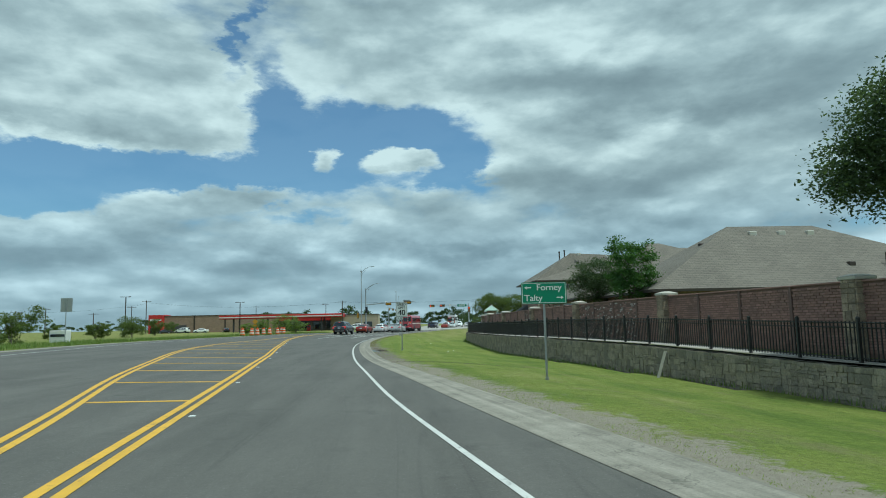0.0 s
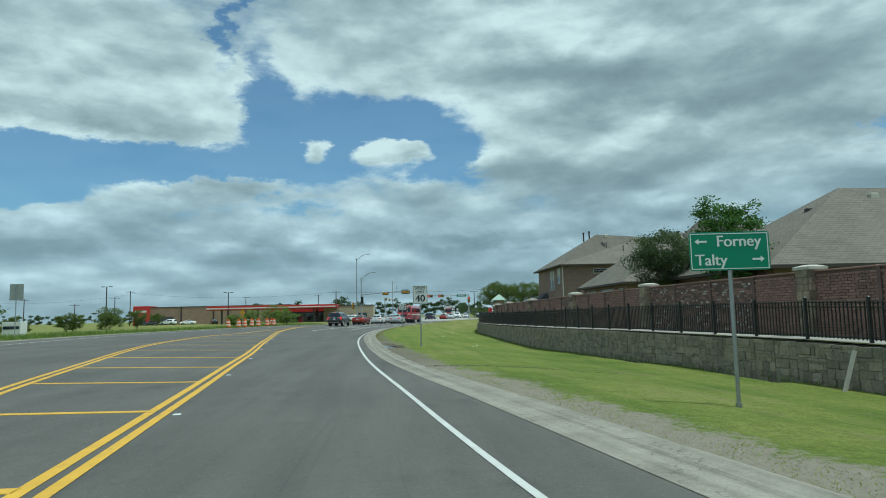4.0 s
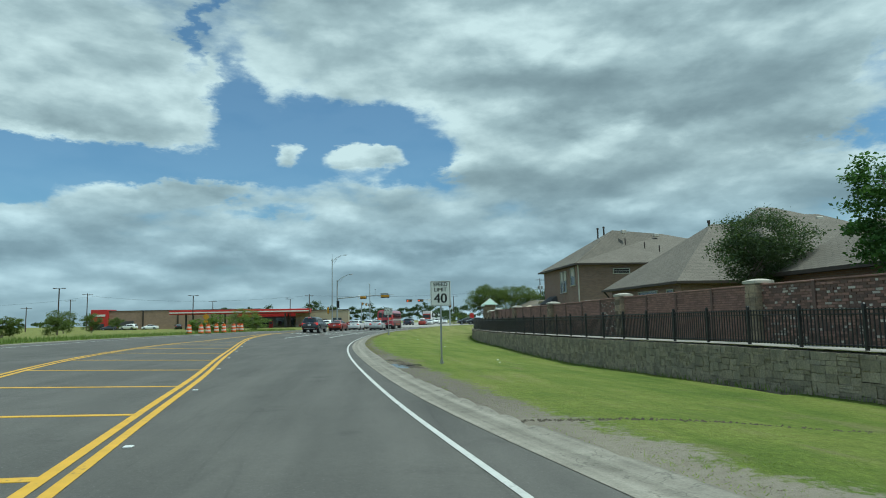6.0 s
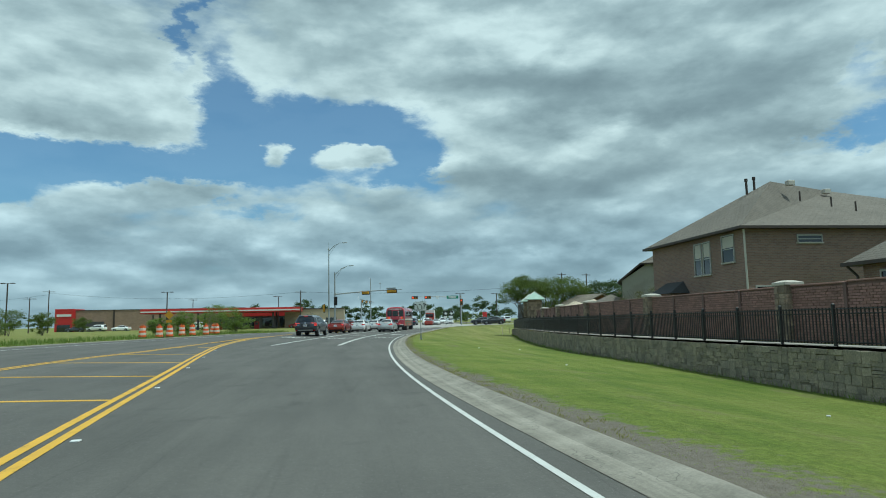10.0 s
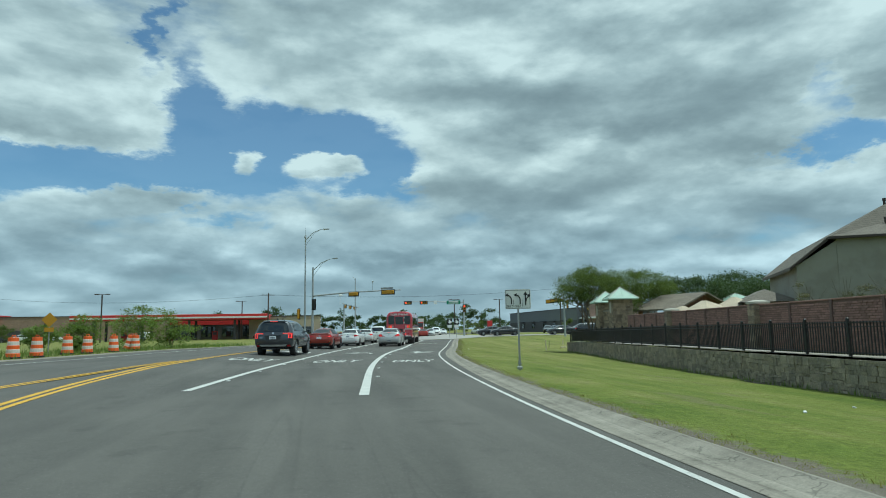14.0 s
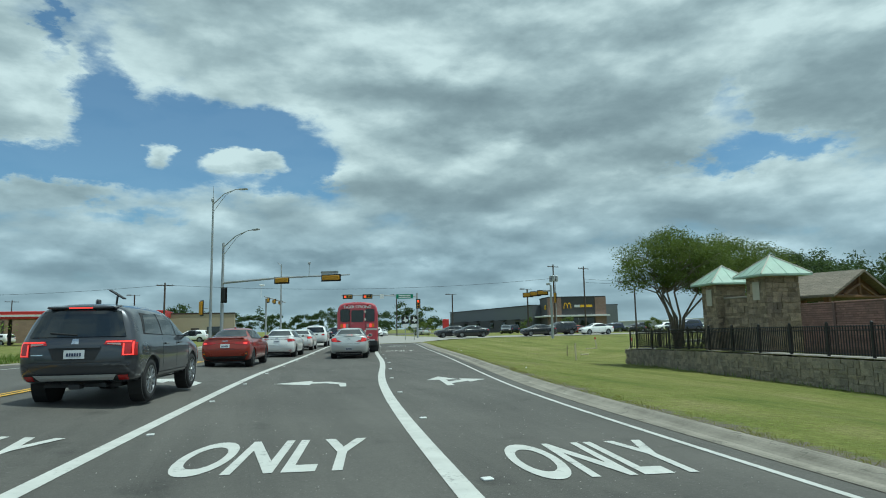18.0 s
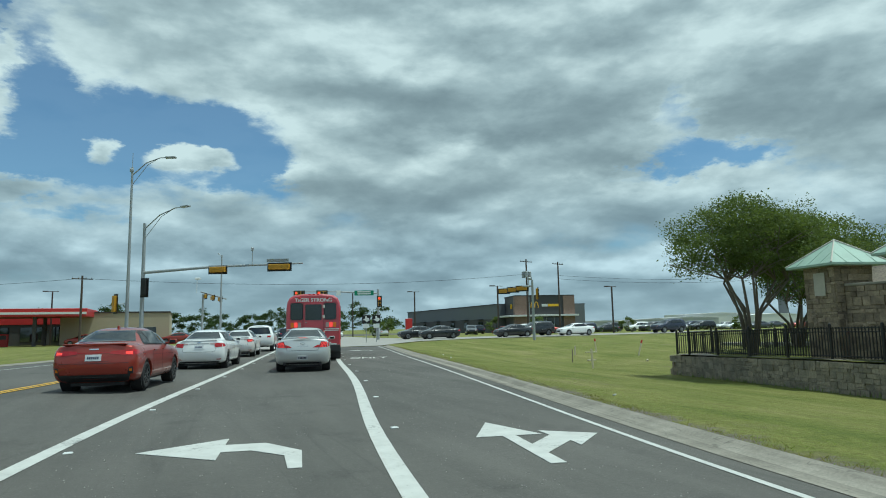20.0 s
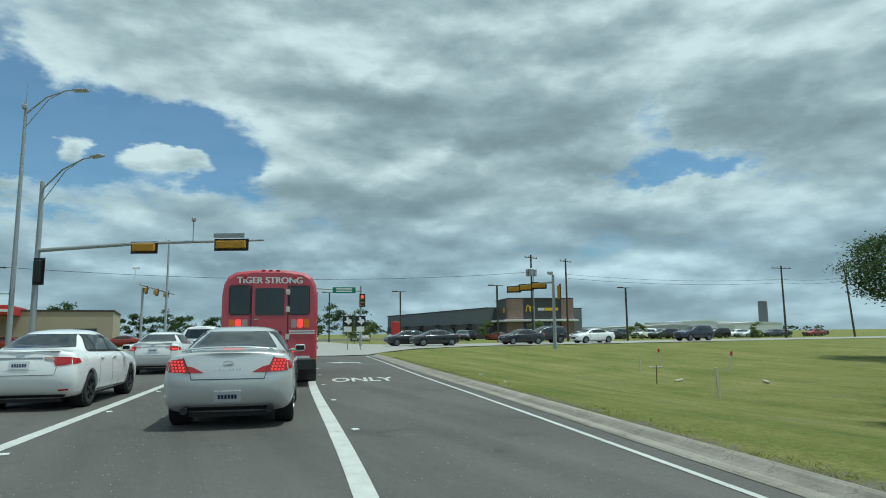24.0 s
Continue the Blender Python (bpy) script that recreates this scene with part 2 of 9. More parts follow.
def paint_material(name, colour):
    """Road paint, worn through in spots."""
    mat = material(name, colour, 0.65)
    t = Net(mat.node_tree)
    bsdf = t.n["Principled BSDF"]
    pos = t.add("ShaderNodeNewGeometry").outputs["Position"]
    n = t.m("ADD", t.m("MULTIPLY", t.noise(pos, 14, 5, 0.7), 0.6), t.m("MULTIPLY", t.noise(pos, 1.3, 4, 0.6), 0.5))
    worn = t.step(n, 0.60, 0.74)
    dirt = t.noise(pos, 3.0, 4, 0.6)
    col = t.mix(1.0, colour, t.m("MULTIPLY_ADD", dirt, 0.5, 0.72), "MULTIPLY")
    t.l.new(t.mix(t.m("MULTIPLY", worn, 0.75), col, (0.07, 0.07, 0.07)), bsdf.inputs["Base Color"])
    return mat


def grass_material():
    mat = material("grass", (0.1, 0.15, 0.04), 0.9, spec=0.15)
    t = Net(mat.node_tree)
    bsdf = t.n["Principled BSDF"]
    pos = t.add("ShaderNodeNewGeometry").outputs["Position"]
    lanes = t.noise(t.vm("MULTIPLY", pos, (0.9, 0.07, 1)), 1.0, 4, 0.6)
    big = t.noise(pos, 0.35, 5, 0.6)
    fine = t.noise(t.vm("MULTIPLY", pos, (1, 0.5, 1)), 22, 4, 0.7)
    f = t.m("ADD", t.m("MULTIPLY", lanes, 0.5), t.m("MULTIPLY", big, 0.5))
    green = t.ramp(f, (0.30, (0.080, 0.122, 0.022)), (0.44, (0.130, 0.172, 0.032)), (0.56, (0.180, 0.208, 0.048)), (0.72, (0.255, 0.235, 0.10)))
    dry = t.ramp(f, (0.30, (0.105, 0.120, 0.030)), (0.44, (0.165, 0.172, 0.050)), (0.56, (0.215, 0.205, 0.070)), (0.72, (0.29, 0.25, 0.125)))
    along = t.add("ShaderNodeSeparateXYZ")
    t.l.new(pos, along.inputs[0])
    col = t.mix(t.m("MULTIPLY", t.step(along.outputs[1], 60.0, 110.0), 0.70), green, dry)
    tuft = t.noise(pos, 4.5, 4, 0.7)
    col = t.mix(1.0, col, t.m("MULTIPLY_ADD", tuft, 0.9, 0.55), "MULTIPLY")
    col = t.mix(1.0, col, t.m("MULTIPLY_ADD", fine, 1.5, 0.25), "MULTIPLY")
    streak = t.noise(t.vm("MULTIPLY", pos, (1.3, 0.16, 1)), 1.0, 4, 0.65)
    bare = t.m("MULTIPLY", t.step(t.m("ADD", t.m("MULTIPLY", t.noise(pos, 0.5, 5, 0.65), 0.5), t.m("MULTIPLY", streak, 0.5)), 0.53, 0.66), 0.55)
    col = t.mix(bare, col, (0.20, 0.165, 0.10))
    worn = t.add("ShaderNodeAttribute")
    worn.attribute_name = "bare"
    ragged = t.m("ADD", worn.outputs["Fac"], t.m("ADD", t.m("MULTIPLY_ADD", t.noise(pos, 0.8, 3, 0.6), 0.9, -0.45), t.m("MULTIPLY_ADD", t.noise(pos, 6.0, 5, 0.75), 1.1, -0.55)))
    soil = t.mix(t.noise(pos, 9.0, 5, 0.7), (0.10, 0.085, 0.065), (0.27, 0.24, 0.20))
    pale = t.mix(t.noise(pos, 7.0, 5, 0.7), (0.19, 0.165, 0.125), (0.36, 0.325, 0.265))
    soil = t.mix(t.step(along.outputs[1], 31.0, 25.0), soil, pale)
    col = t.mix(t.step(ragged, 0.42, 0.66), col, soil)
    t.l.new(col, bsdf.inputs["Base Color"])
    b = t.add("ShaderNodeBump")
    b.inputs["Strength"].default_value, b.inputs["Distance"].default_value = 0.9, 0.03
    t.put(b.inputs["Height"], t.m("ADD", fine, t.noise(pos, 70, 2, 0.6)))
    t.l.new(b.outputs[0], bsdf.inputs["Normal"])
    return mat


def gutter_material():
    """Dusty concrete, streaked along the road: u lies across it, v along it, in metres."""
    mat = material("gutter_concrete", (0.29, 0.265, 0.22), 0.9)
    t = Net(mat.node_tree)
    bsdf = t.n["Principled BSDF"]
    uv = t.add("ShaderNodeUVMap").outputs[0]
    pos = t.add("ShaderNodeNewGeometry").outputs["Position"]
    bands = t.noise(t.vm("MULTIPLY", uv, (3.4, 0.05, 1)), 1.0, 4, 0.65)
    blots = t.noise(pos, 1.4, 5, 0.65)
    grit = t.noise(pos, 34, 3, 0.7)
    f = t.m("ADD", t.m("MULTIPLY", bands, 0.62), t.m("MULTIPLY", blots, 0.38))
    col = t.ramp(f, (0.34, (0.105, 0.094, 0.075)), (0.46, (0.205, 0.188, 0.155)), (0.58, (0.30, 0.275, 0.23)), (0.70, (0.36, 0.335, 0.285)))
    col = t.mix(1.0, col, t.m("MULTIPLY_ADD", grit, 0.8, 0.6), "MULTIPLY")
    crack = t.m("MULTIPLY", t.step(t.m("ABSOLUTE", t.m("SUBTRACT", t.noise(pos, 0.8, 4, 0.6), 0.5)), 0.006, 0.0), 0.5)
    col = t.mix(crack, col, (0.05, 0.05, 0.04))
    t.l.new(col, bsdf.inputs["Base Color"])
    b = t.add("ShaderNodeBump")
    b.inputs["Strength"].default_value, b.inputs["Distance"].default_value = 0.5, 0.008
    t.put(b.inputs["Height"], t.m("ADD", grit, t.m("MULTIPLY", bands, 0.6)))
    t.l.new(b.outputs[0], bsdf.inputs["Normal"])
    return mat


def course_material(name, c1, c2, mortar, width, height, gap, rough=0.85, bump=0.5):
    """Brick courses or shingle rows, laid by each face's own uv map, in metres."""
    mat = material(name, c1, rough)
    t = Net(mat.node_tree)
    bsdf = t.n["Principled BSDF"]
    uv = t.add("ShaderNodeUVMap").outputs[0]
    br = t.add("ShaderNodeTexBrick")
    t.l.new(uv, br.inputs["Vector"])
    br.inputs["Scale"].default_value = 1.0
    br.inputs["Brick Width"].default_value, br.inputs["Row Height"].default_value = width, height
    br.inputs["Mortar Size"].default_value, br.inputs["Mortar Smooth"].default_value = gap, 0.2
    br.inputs["Bias"].default_value = -0.1
    br.inputs["Color1"].default_value, br.inputs["Color2"].default_value, br.inputs["Mortar"].default_value = (*c1, 1), (*c2, 1), (*mortar, 1)
    n = t.m("ADD", t.m("MULTIPLY", t.noise(uv, 0.5, 5, 0.6), 0.6), t.m("MULTIPLY", t.noise(uv, 30, 3, 0.6), 0.5))
    col = t.mix(1.0, br.outputs["Color"], t.m("MULTIPLY_ADD", n, 1.1, 0.42), "MULTIPLY")
    t.l.new(col, bsdf.inputs["Base Color"])
    b = t.add("ShaderNodeBump")
    b.invert = True
    b.inputs["Strength"].default_value, b.inputs["Distance"].default_value = bump, 0.012
    t.put(b.inputs["Height"], t.m("ADD", br.outputs["Fac"], t.m("MULTIPLY", n, -0.3)))
    t.l.new(b.outputs[0], bsdf.inputs["Normal"])
    return mat


def leafy(name, base):
    """A leaf material that lets some light through."""
    mat = material(name, base, 0.6, var=0.32, scale=0.9, rnd=0.45, spec=0.25, coords="World")
    t = Net(mat.node_tree)
    bsdf = t.n["Principled BSDF"]
    tr = t.add("ShaderNodeBsdfTranslucent")
    tr.inputs[0].default_value = (min(1, base[0] * 2.0), min(1, base[1] * 1.9), base[2] * 1.2, 1)
    mx = t.add("ShaderNodeMixShader")
    mx.inputs[0].default_value = 0.38
    t.l.new(bsdf.outputs[0], mx.inputs[1])
    t.l.new(tr.outputs[0], mx.inputs[2])
    t.l.new(mx.outputs[0], t.n["Material Output"].inputs[0])
    return mat


M = {}
M["asphalt"] = asphalt_material()
M["grass"] = grass_material()
M["white_paint"] = paint_material("white_road_paint", (0.55, 0.55, 0.52))
M["yellow_paint"] = paint_material("yellow_road_paint", (0.62, 0.36, 0.03))
M["concrete"] = material("concrete", (0.33, 0.315, 0.29), 0.85, var=0.22, scale=0.8, bump=0.3, fine=40, coords="World")
M["gutter"] = gutter_material()
M["verge_gravel"] = material("verge_gravel", (0.29, 0.265, 0.22), 0.9, var=0.45, scale=0.9, bump=0.4, fine=22, coords="World", alt=(0.185, 0.165, 0.135))
M["pale_dirt"] = material("pale_dry_dirt", (0.24, 0.205, 0.155), 0.95, var=0.4, scale=1.6, bump=0.8, fine=26, coords="World", alt=(0.16, 0.135, 0.10))
M["dirt"] = material("dirt", (0.155, 0.125, 0.09), 0.95, var=0.4, scale=1.6, bump=0.8, fine=26, coords="World", alt=(0.10, 0.085, 0.065))
M["water"] = material("puddle_water", (0.05, 0.05, 0.045), 0.04, spec=0.6)
M["stone"] = material("ashlar_stone", (0.305, 0.260, 0.195), 0.9, var=0.7, scale=1.7, bump=1.0, fine=22, rnd=0.22, alt=(0.182, 0.160, 0.126), coords="World")
M["brown_stone"] = material("brown_ashlar", (0.32, 0.252, 0.176), 0.9, var=0.6, scale=2.2, bump=0.9, fine=22, rnd=0.34, alt=(0.175, 0.138, 0.102), coords="World")
M["mortar"] = material("stone_mortar", (0.27, 0.235, 0.185), 0.95, var=0.3, scale=2, bump=0.4, coords="World")
M["tan_cloth"] = material("tan_cloth", (0.46, 0.385, 0.29), 0.9, var=0.25, scale=1.5, bump=0.4, coords="World")
M["capstone"] = material("cast_stone", (0.47, 0.44, 0.38), 0.85, var=0.18, scale=3, bump=0.3, coords="World")
# also darkens the screen wall's posts, where it takes in their shadow line
M["brick_dark"] = material("dark_brick", (0.150, 0.098, 0.084), 0.9, var=0.3, scale=3, bump=0.5, coords="World")
M["brick"] = material("red_brick", (0.315, 0.182, 0.150), 0.88, var=0.35, scale=1.6, bump=0.6, fine=40, rnd=0.17, alt=(0.225, 0.135, 0.112), coords="World")
M["brick_pale"] = material("whitened_brick", (0.43, 0.38, 0.335), 0.9, var=0.35, scale=5, bump=0.6, rnd=0.4, coords="World")
M["brick_mortar"] = material("brick_mortar", (0.17, 0.11, 0.09), 0.95, var=0.3, scale=2, coords="World")
M["iron"] = material("black_iron_paint", (0.012, 0.012, 0.013), 0.42, var=0.2, scale=4)
M["house_brick"] = course_material("house_brick", (0.27, 0.172, 0.13), (0.195, 0.122, 0.098), (0.25, 0.21, 0.18), 0.23, 0.075, 0.009)
M["stucco"] = material("grey_stucco", (0.34, 0.325, 0.275), 0.9, var=0.2, scale=0.6, bump=0.4, coords="World", alt=(0.27, 0.255, 0.215))
M["shingle"] = course_material("roof_shingle", (0.166, 0.146, 0.119), (0.138, 0.121, 0.099), (0.092, 0.080, 0.068), 0.33, 0.145, 0.012, bump=0.7)
M["shingle_tan"] = course_material("tan_shingle", (0.215, 0.180, 0.140), (0.15, 0.128, 0.10), (0.09, 0.08, 0.065), 0.33, 0.145, 0.012, bump=0.7)
M["trim_dark"] = material("brown_trim", (0.050, 0.036, 0.028), 0.6, var=0.15)
M["trim_light"] = material("cream_trim", (0.50, 0.47, 0.41), 0.6, var=0.1)
M["wood"] = material("cedar_wood", (0.17, 0.085, 0.04), 0.7, var=0.3, scale=3)
M["copper_green"] = material("green_copper_roof", (0.34, 0.46, 0.385), 0.55, var=0.22, scale=1.5, bump=0.15)
M["window"] = material("window_glass", (0.02, 0.026, 0.03), 0.06, spec=0.8)
M["window_frame"] = material("window_frame", (0.42, 0.42, 0.40), 0.5, var=0.1)
M["pale_lath"] = material("pale_lath_wood", (0.58, 0.52, 0.38), 0.8, var=0.2, scale=6)
M["galv"] = material("galvanised_steel", (0.36, 0.37, 0.37), 0.42, 0.75, var=0.18, scale=5)
M["steel_paint"] = material("grey_pole_paint", (0.34, 0.36, 0.37), 0.5, 0.2, var=0.12, scale=3)
M["wood_pole"] = material("utility_pole_wood", (0.075, 0.055, 0.042), 0.9, var=0.3, scale=2, bump=0.6)
M["sign_white"] = material("sign_white", (0.70, 0.71, 0.69), 0.45, var=0.06)
M["sign_green"] = material("sign_green", (0.012, 0.20, 0.105), 0.42, var=0.06)
M["sign_black"] = material("sign_black", (0.012, 0.012, 0.012), 0.5)
M["sign_back"] = material("bare_aluminium", (0.32, 0.33, 0.33), 0.5, 0.4, var=0.15, scale=4)
M["signal_yellow"] = material("signal_yellow", (0.48, 0.24, 0.012), 0.5, var=0.1)
M["red_light"] = material("red_lens_lit", (1.0, 0.045, 0.02), 0.3, emit=1.6)
M["dark_lens"] = material("dark_lens", (0.03, 0.028, 0.02), 0.2)
M["rubber"] = material("tyre_rubber", (0.018, 0.018, 0.019), 0.85, var=0.2, scale=8)
M["rim"] = material("alloy_rim", (0.36, 0.37, 0.39), 0.3, 0.9, var=0.1)
M["rim_dark"] = material("dark_rim", (0.045, 0.047, 0.05), 0.35, 0.7, var=0.1)
M["plastic"] = material("black_plastic", (0.02, 0.02, 0.022), 0.55, var=0.15)
M["car_glass"] = material("car_glass", (0.012, 0.016, 0.018), 0.03, spec=0.9)
M["coping"] = material("wall_coping", (0.30, 0.275, 0.235), 0.9, var=0.25, scale=2, bump=0.3, coords="World")
M["satin"] = material("satin_silver", (0.33, 0.34, 0.35), 0.5, 0.6, var=0.1)
M["skid_silver"] = material("brushed_skid_silver", (0.50, 0.51, 0.51), 0.5, 0.1, var=0.1)
M["chrome"] = material("chrome", (0.62, 0.63, 0.65), 0.12, 1.0)
M["plate"] = material("plate_white", (0.62, 0.64, 0.66), 0.45)
M["plate_ink"] = material("plate_ink", (0.03, 0.04, 0.09), 0.5)
M["lamp_red"] = material("tail_lamp_red", (0.42, 0.010, 0.012), 0.12, coat=0.5)
M["lamp_lit"] = material("brake_lamp_lit", (0.95, 0.06, 0.05), 0.2, emit=0.8)
M["lamp_clear"] = material("lamp_clear", (0.42, 0.30, 0.28), 0.12)
M["lamp_amber"] = material("lamp_amber", (0.75, 0.20, 0.02), 0.2)
M["leaf"] = leafy("leaf_green", (0.090, 0.124, 0.036))
M["leaf_bright"] = leafy("leaf_bright", (0.058, 0.118, 0.032))
M["leaf_dark"] = leafy("leaf_dark", (0.050, 0.078, 0.036))
M["leaf_grey"] = leafy("leaf_greyish", (0.12, 0.12, 0.08))
M["weed"] = leafy("roadside_weed", (0.135, 0.19, 0.052))
M["lawn_blade"] = leafy("lawn_blade", (0.15, 0.20, 0.04))
M["dry_grass"] = leafy("dry_kerb_grass", (0.19, 0.19, 0.07))
M["bark"] = material("bark", (0.165, 0.138, 0.110), 0.9, var=0.3, scale=6, bump=0.6)
M["barrel"] = material("barrel_orange", (0.72, 0.11, 0.015), 0.5, var=0.12)
M["reflective"] = material("reflective_band", (0.62, 0.56, 0.50), 0.5, var=0.12)
M["red_wall"] = material("red_panel", (0.46, 0.022, 0.022), 0.5, var=0.08, scale=0.5)
M["brown_wall"] = course_material("brown_block", (0.30, 0.205, 0.145), (0.265, 0.18, 0.125), (0.22, 0.16, 0.12), 0.6, 0.3, 0.01, bump=0.2)
M["tan_wall"] = material("tan_render", (0.40, 0.34, 0.24), 0.9, var=0.1, scale=0.3, bump=0.2, coords="World")
M["dark_wall"] = material("charcoal_panel", (0.062, 0.060, 0.062), 0.6, var=0.15, scale=0.5, coords="World")
M["slate_wall"] = material("slate_panel", (0.135, 0.145, 0.155), 0.6, var=0.12, scale=0.4, coords="World")
M["white_wall"] = material("white_panel", (0.68, 0.68, 0.66), 0.6, var=0.08)
M["far_shed"] = material("far_shed_sheet", (0.40, 0.41, 0.40), 0.7, var=0.12, scale=0.1, coords="World")
M["gold"] = material("golden_yellow", (0.85, 0.50, 0.02), 0.45)
M["dark_roof"] = material("dark_roof", (0.045, 0.045, 0.047), 0.8, var=0.15)
M["far_trees"] = leafy("far_tree_leaves", (0.046, 0.074, 0.030))


def car_paint(name, c, metal=0.35, rough=0.28):
    return material(name, c, rough, metal, var=0.03, scale=1.0, coat=1.0)


M["paint_grey"] = car_paint("gunmetal_paint", (0.052, 0.057, 0.068), 0.5, 0.30)
M["paint_red"] = material("orange_red_paint", (0.31, 0.034, 0.018), 0.30, 0.40, var=0.03, scale=1.0, coat=0.8)
M["paint_silver"] = car_paint("silver_paint", (0.62, 0.63, 0.62), 0.4, 0.36)
M["paint_white"] = car_paint("white_paint_gloss", (0.86, 0.86, 0.845), 0.0, 0.3)
M["paint_black"] = car_paint("black_paint", (0.012, 0.013, 0.016), 0.2)
M["paint_blue"] = car_paint("navy_paint", (0.018, 0.024, 0.05), 0.4)
M["bus_red"] = car_paint("bus_crimson", (0.46, 0.040, 0.062), 0.0, 0.45)

# ---- building helpers ----
def mesh_of(name, verts, faces, mat, smooth=False, uv=None):
    me = bpy.data.meshes.new(name)
    me.from_pydata([tuple(map(float, v)) for v in verts], [], faces)
    mats = mat if isinstance(mat, (list, tuple)) else [mat]
    for one in mats:
        me.materials.append(M[one] if isinstance(one, str) else one)
    if smooth:
        me.polygons.foreach_set("use_smooth", [True] * len(me.polygons))
    me.update()
    return me


def thing(name, verts, faces, mat, label, category, kind="", group="", smooth=False):
    return tagged(new(name, mesh_of(name, verts, faces, mat, smooth)), label, category, group, kind)


def root(name, m, label, category, group="", kind=""):
    ob = new(name)
    ob.matrix_basis = m
    return tagged(ob, label, category, group, kind)


def part(name, vf, mat, parent, label="", smooth=False):
    """One mesh object under a thing or a part; vf: verts and faces in the thing's own space."""
    me = vf if isinstance(vf, bpy.types.Mesh) else mesh_of(name, vf[0], vf[1], mat, smooth)
    ob = new(name, me)
    ob.parent = parent
    if label:
        ob["label"] = label
    return ob


def join(*pieces):
    verts, faces = [], []
    for v, f in pieces:
        n = len(verts)
        verts += list(v)
        faces += [tuple(i + n for i in face) for face in f]
    return verts, faces


def moved(vf, m):
    return [m @ Vector(v) for v in vf[0]], vf[1]


def box(x0, x1, y0, y1, z0, z1, bev=0.0):
    """A box, its upright edges and its top and foot chamfered by bev."""
    if not bev:
        v = [(x, y, z) for z in (z0, z1) for y in (y0, y1) for x in (x0, x1)]
        return v, [(0, 2, 3, 1), (4, 5, 7, 6), (0, 1, 5, 4), (2, 6, 7, 3), (0, 4, 6, 2), (1, 3, 7, 5)]
    b = bev
    ring = lambda i: [(x0 + b + i, y0 + i), (x1 - b - i, y0 + i), (x1 - i, y0 + b + i), (x1 - i, y1 - b - i), (x1 - b - i, y1 - i), (x0 + b + i, y1 - i), (x0 + i, y1 - b - i), (x0 + i, y0 + b + i)]
    rows = [(b * 0.7, z0), (0, z0 + b), (0, z1 - b), (b * 0.7, z1)]
    v = [(x, y, z) for i, z in rows for x, y in ring(i)]
    f = [tuple(range(7, -1, -1)), tuple(range(24, 32))]
    for r in range(3):
        f += [(r * 8 + i, r * 8 + (i + 1) % 8, r * 8 + 8 + (i + 1) % 8, r * 8 + 8 + i) for i in range(8)]
    return v, f


def tube(points, radii, sides=8, cap=True):
    """A tapered tube along points."""
    pts = [Vector(p) for p in points]
    radii = radii if isinstance(radii, (list, tuple)) else [radii] * len(pts)
    v, f = [], []
    ref = Vector((0.123, 0.456, 0.789)).normalized()
    for i, p in enumerate(pts):
        d = (pts[min(i + 1, len(pts) - 1)] - pts[max(i - 1, 0)]).normalized()
        u = d.cross(ref if abs(d.dot(ref)) < 0.95 else Vector((1, 0, 0))).normalized()
        w = d.cross(u)
        for k in range(sides):
            t = 2 * math.pi * k / sides
            v.append(p + radii[i] * (math.cos(t) * u + math.sin(t) * w))
    for i in range(len(pts) - 1):
        f += [(i * sides + k, i * sides + (k + 1) % sides, (i + 1) * sides + (k + 1) % sides, (i + 1) * sides + k) for k in range(sides)]
    if cap:
        f += [tuple(range(sides - 1, -1, -1)), tuple((len(pts) - 1) * sides + k for k in range(sides))]
    return v, f


def lathe(profile, sides=16, axis="z"):
    """Profile of (radius, height) turned about an axis."""
    v, f = [], []
    for r, h in profile:
        for k in range(sides):
            t = 2 * math.pi * k / sides
            a, b = r * math.cos(t), r * math.sin(t)
            v.append((a, b, h) if axis == "z" else (h, a, b))
    n = len(profile)
    for i in range(n - 1):
        f += [(i * sides + k, i * sides + (k + 1) % sides, (i + 1) * sides + (k + 1) % sides, (i + 1) * sides + k) for k in range(sides)]
    f += [tuple(range(sides - 1, -1, -1)), tuple((n - 1) * sides + k for k in range(sides))]
    return v, f


def slab(poly, z0, z1):
    """A flat polygon of (x, y) with thickness."""
    n = len(poly)
    v = [(x, y, z0) for x, y in poly] + [(x, y, z1) for x, y in poly]
    return v, [tuple(range(n - 1, -1, -1)), tuple(range(n, 2 * n))] + [(i, (i + 1) % n, n + (i + 1) % n, n + i) for i in range(n)]


def ribbon(left, right, z):
    """A strip between two lines of (x, y)."""
    v = [(x, y, z) for x, y in left] + [(x, y, z) for x, y in right]
    n = len(left)
    return v, [(i, n + i, n + i + 1, i + 1) for i in range(n - 1)]


def smooth_line(points, width=7):
    """x as a smooth function of y through the points, (y, x)."""
    ys = np.arange(-80, 240, 1.0)
    py, px = np.array(points, float).T
    s0, s1 = (px[1] - px[0]) / (py[1] - py[0]), (px[-1] - px[-2]) / (py[-1] - py[-2])
    xs = np.interp(ys, py, px) + np.where(ys < py[0], (ys - py[0]) * s0, 0) + np.where(ys > py[-1], (ys - py[-1]) * s1, 0)
    k = np.ones(width) / width
    for _ in range(2):
        xs = np.convolve(np.pad(xs, width // 2, mode="reflect", reflect_type="odd"), k, "valid")
    return lambda y: np.interp(y, ys, xs)


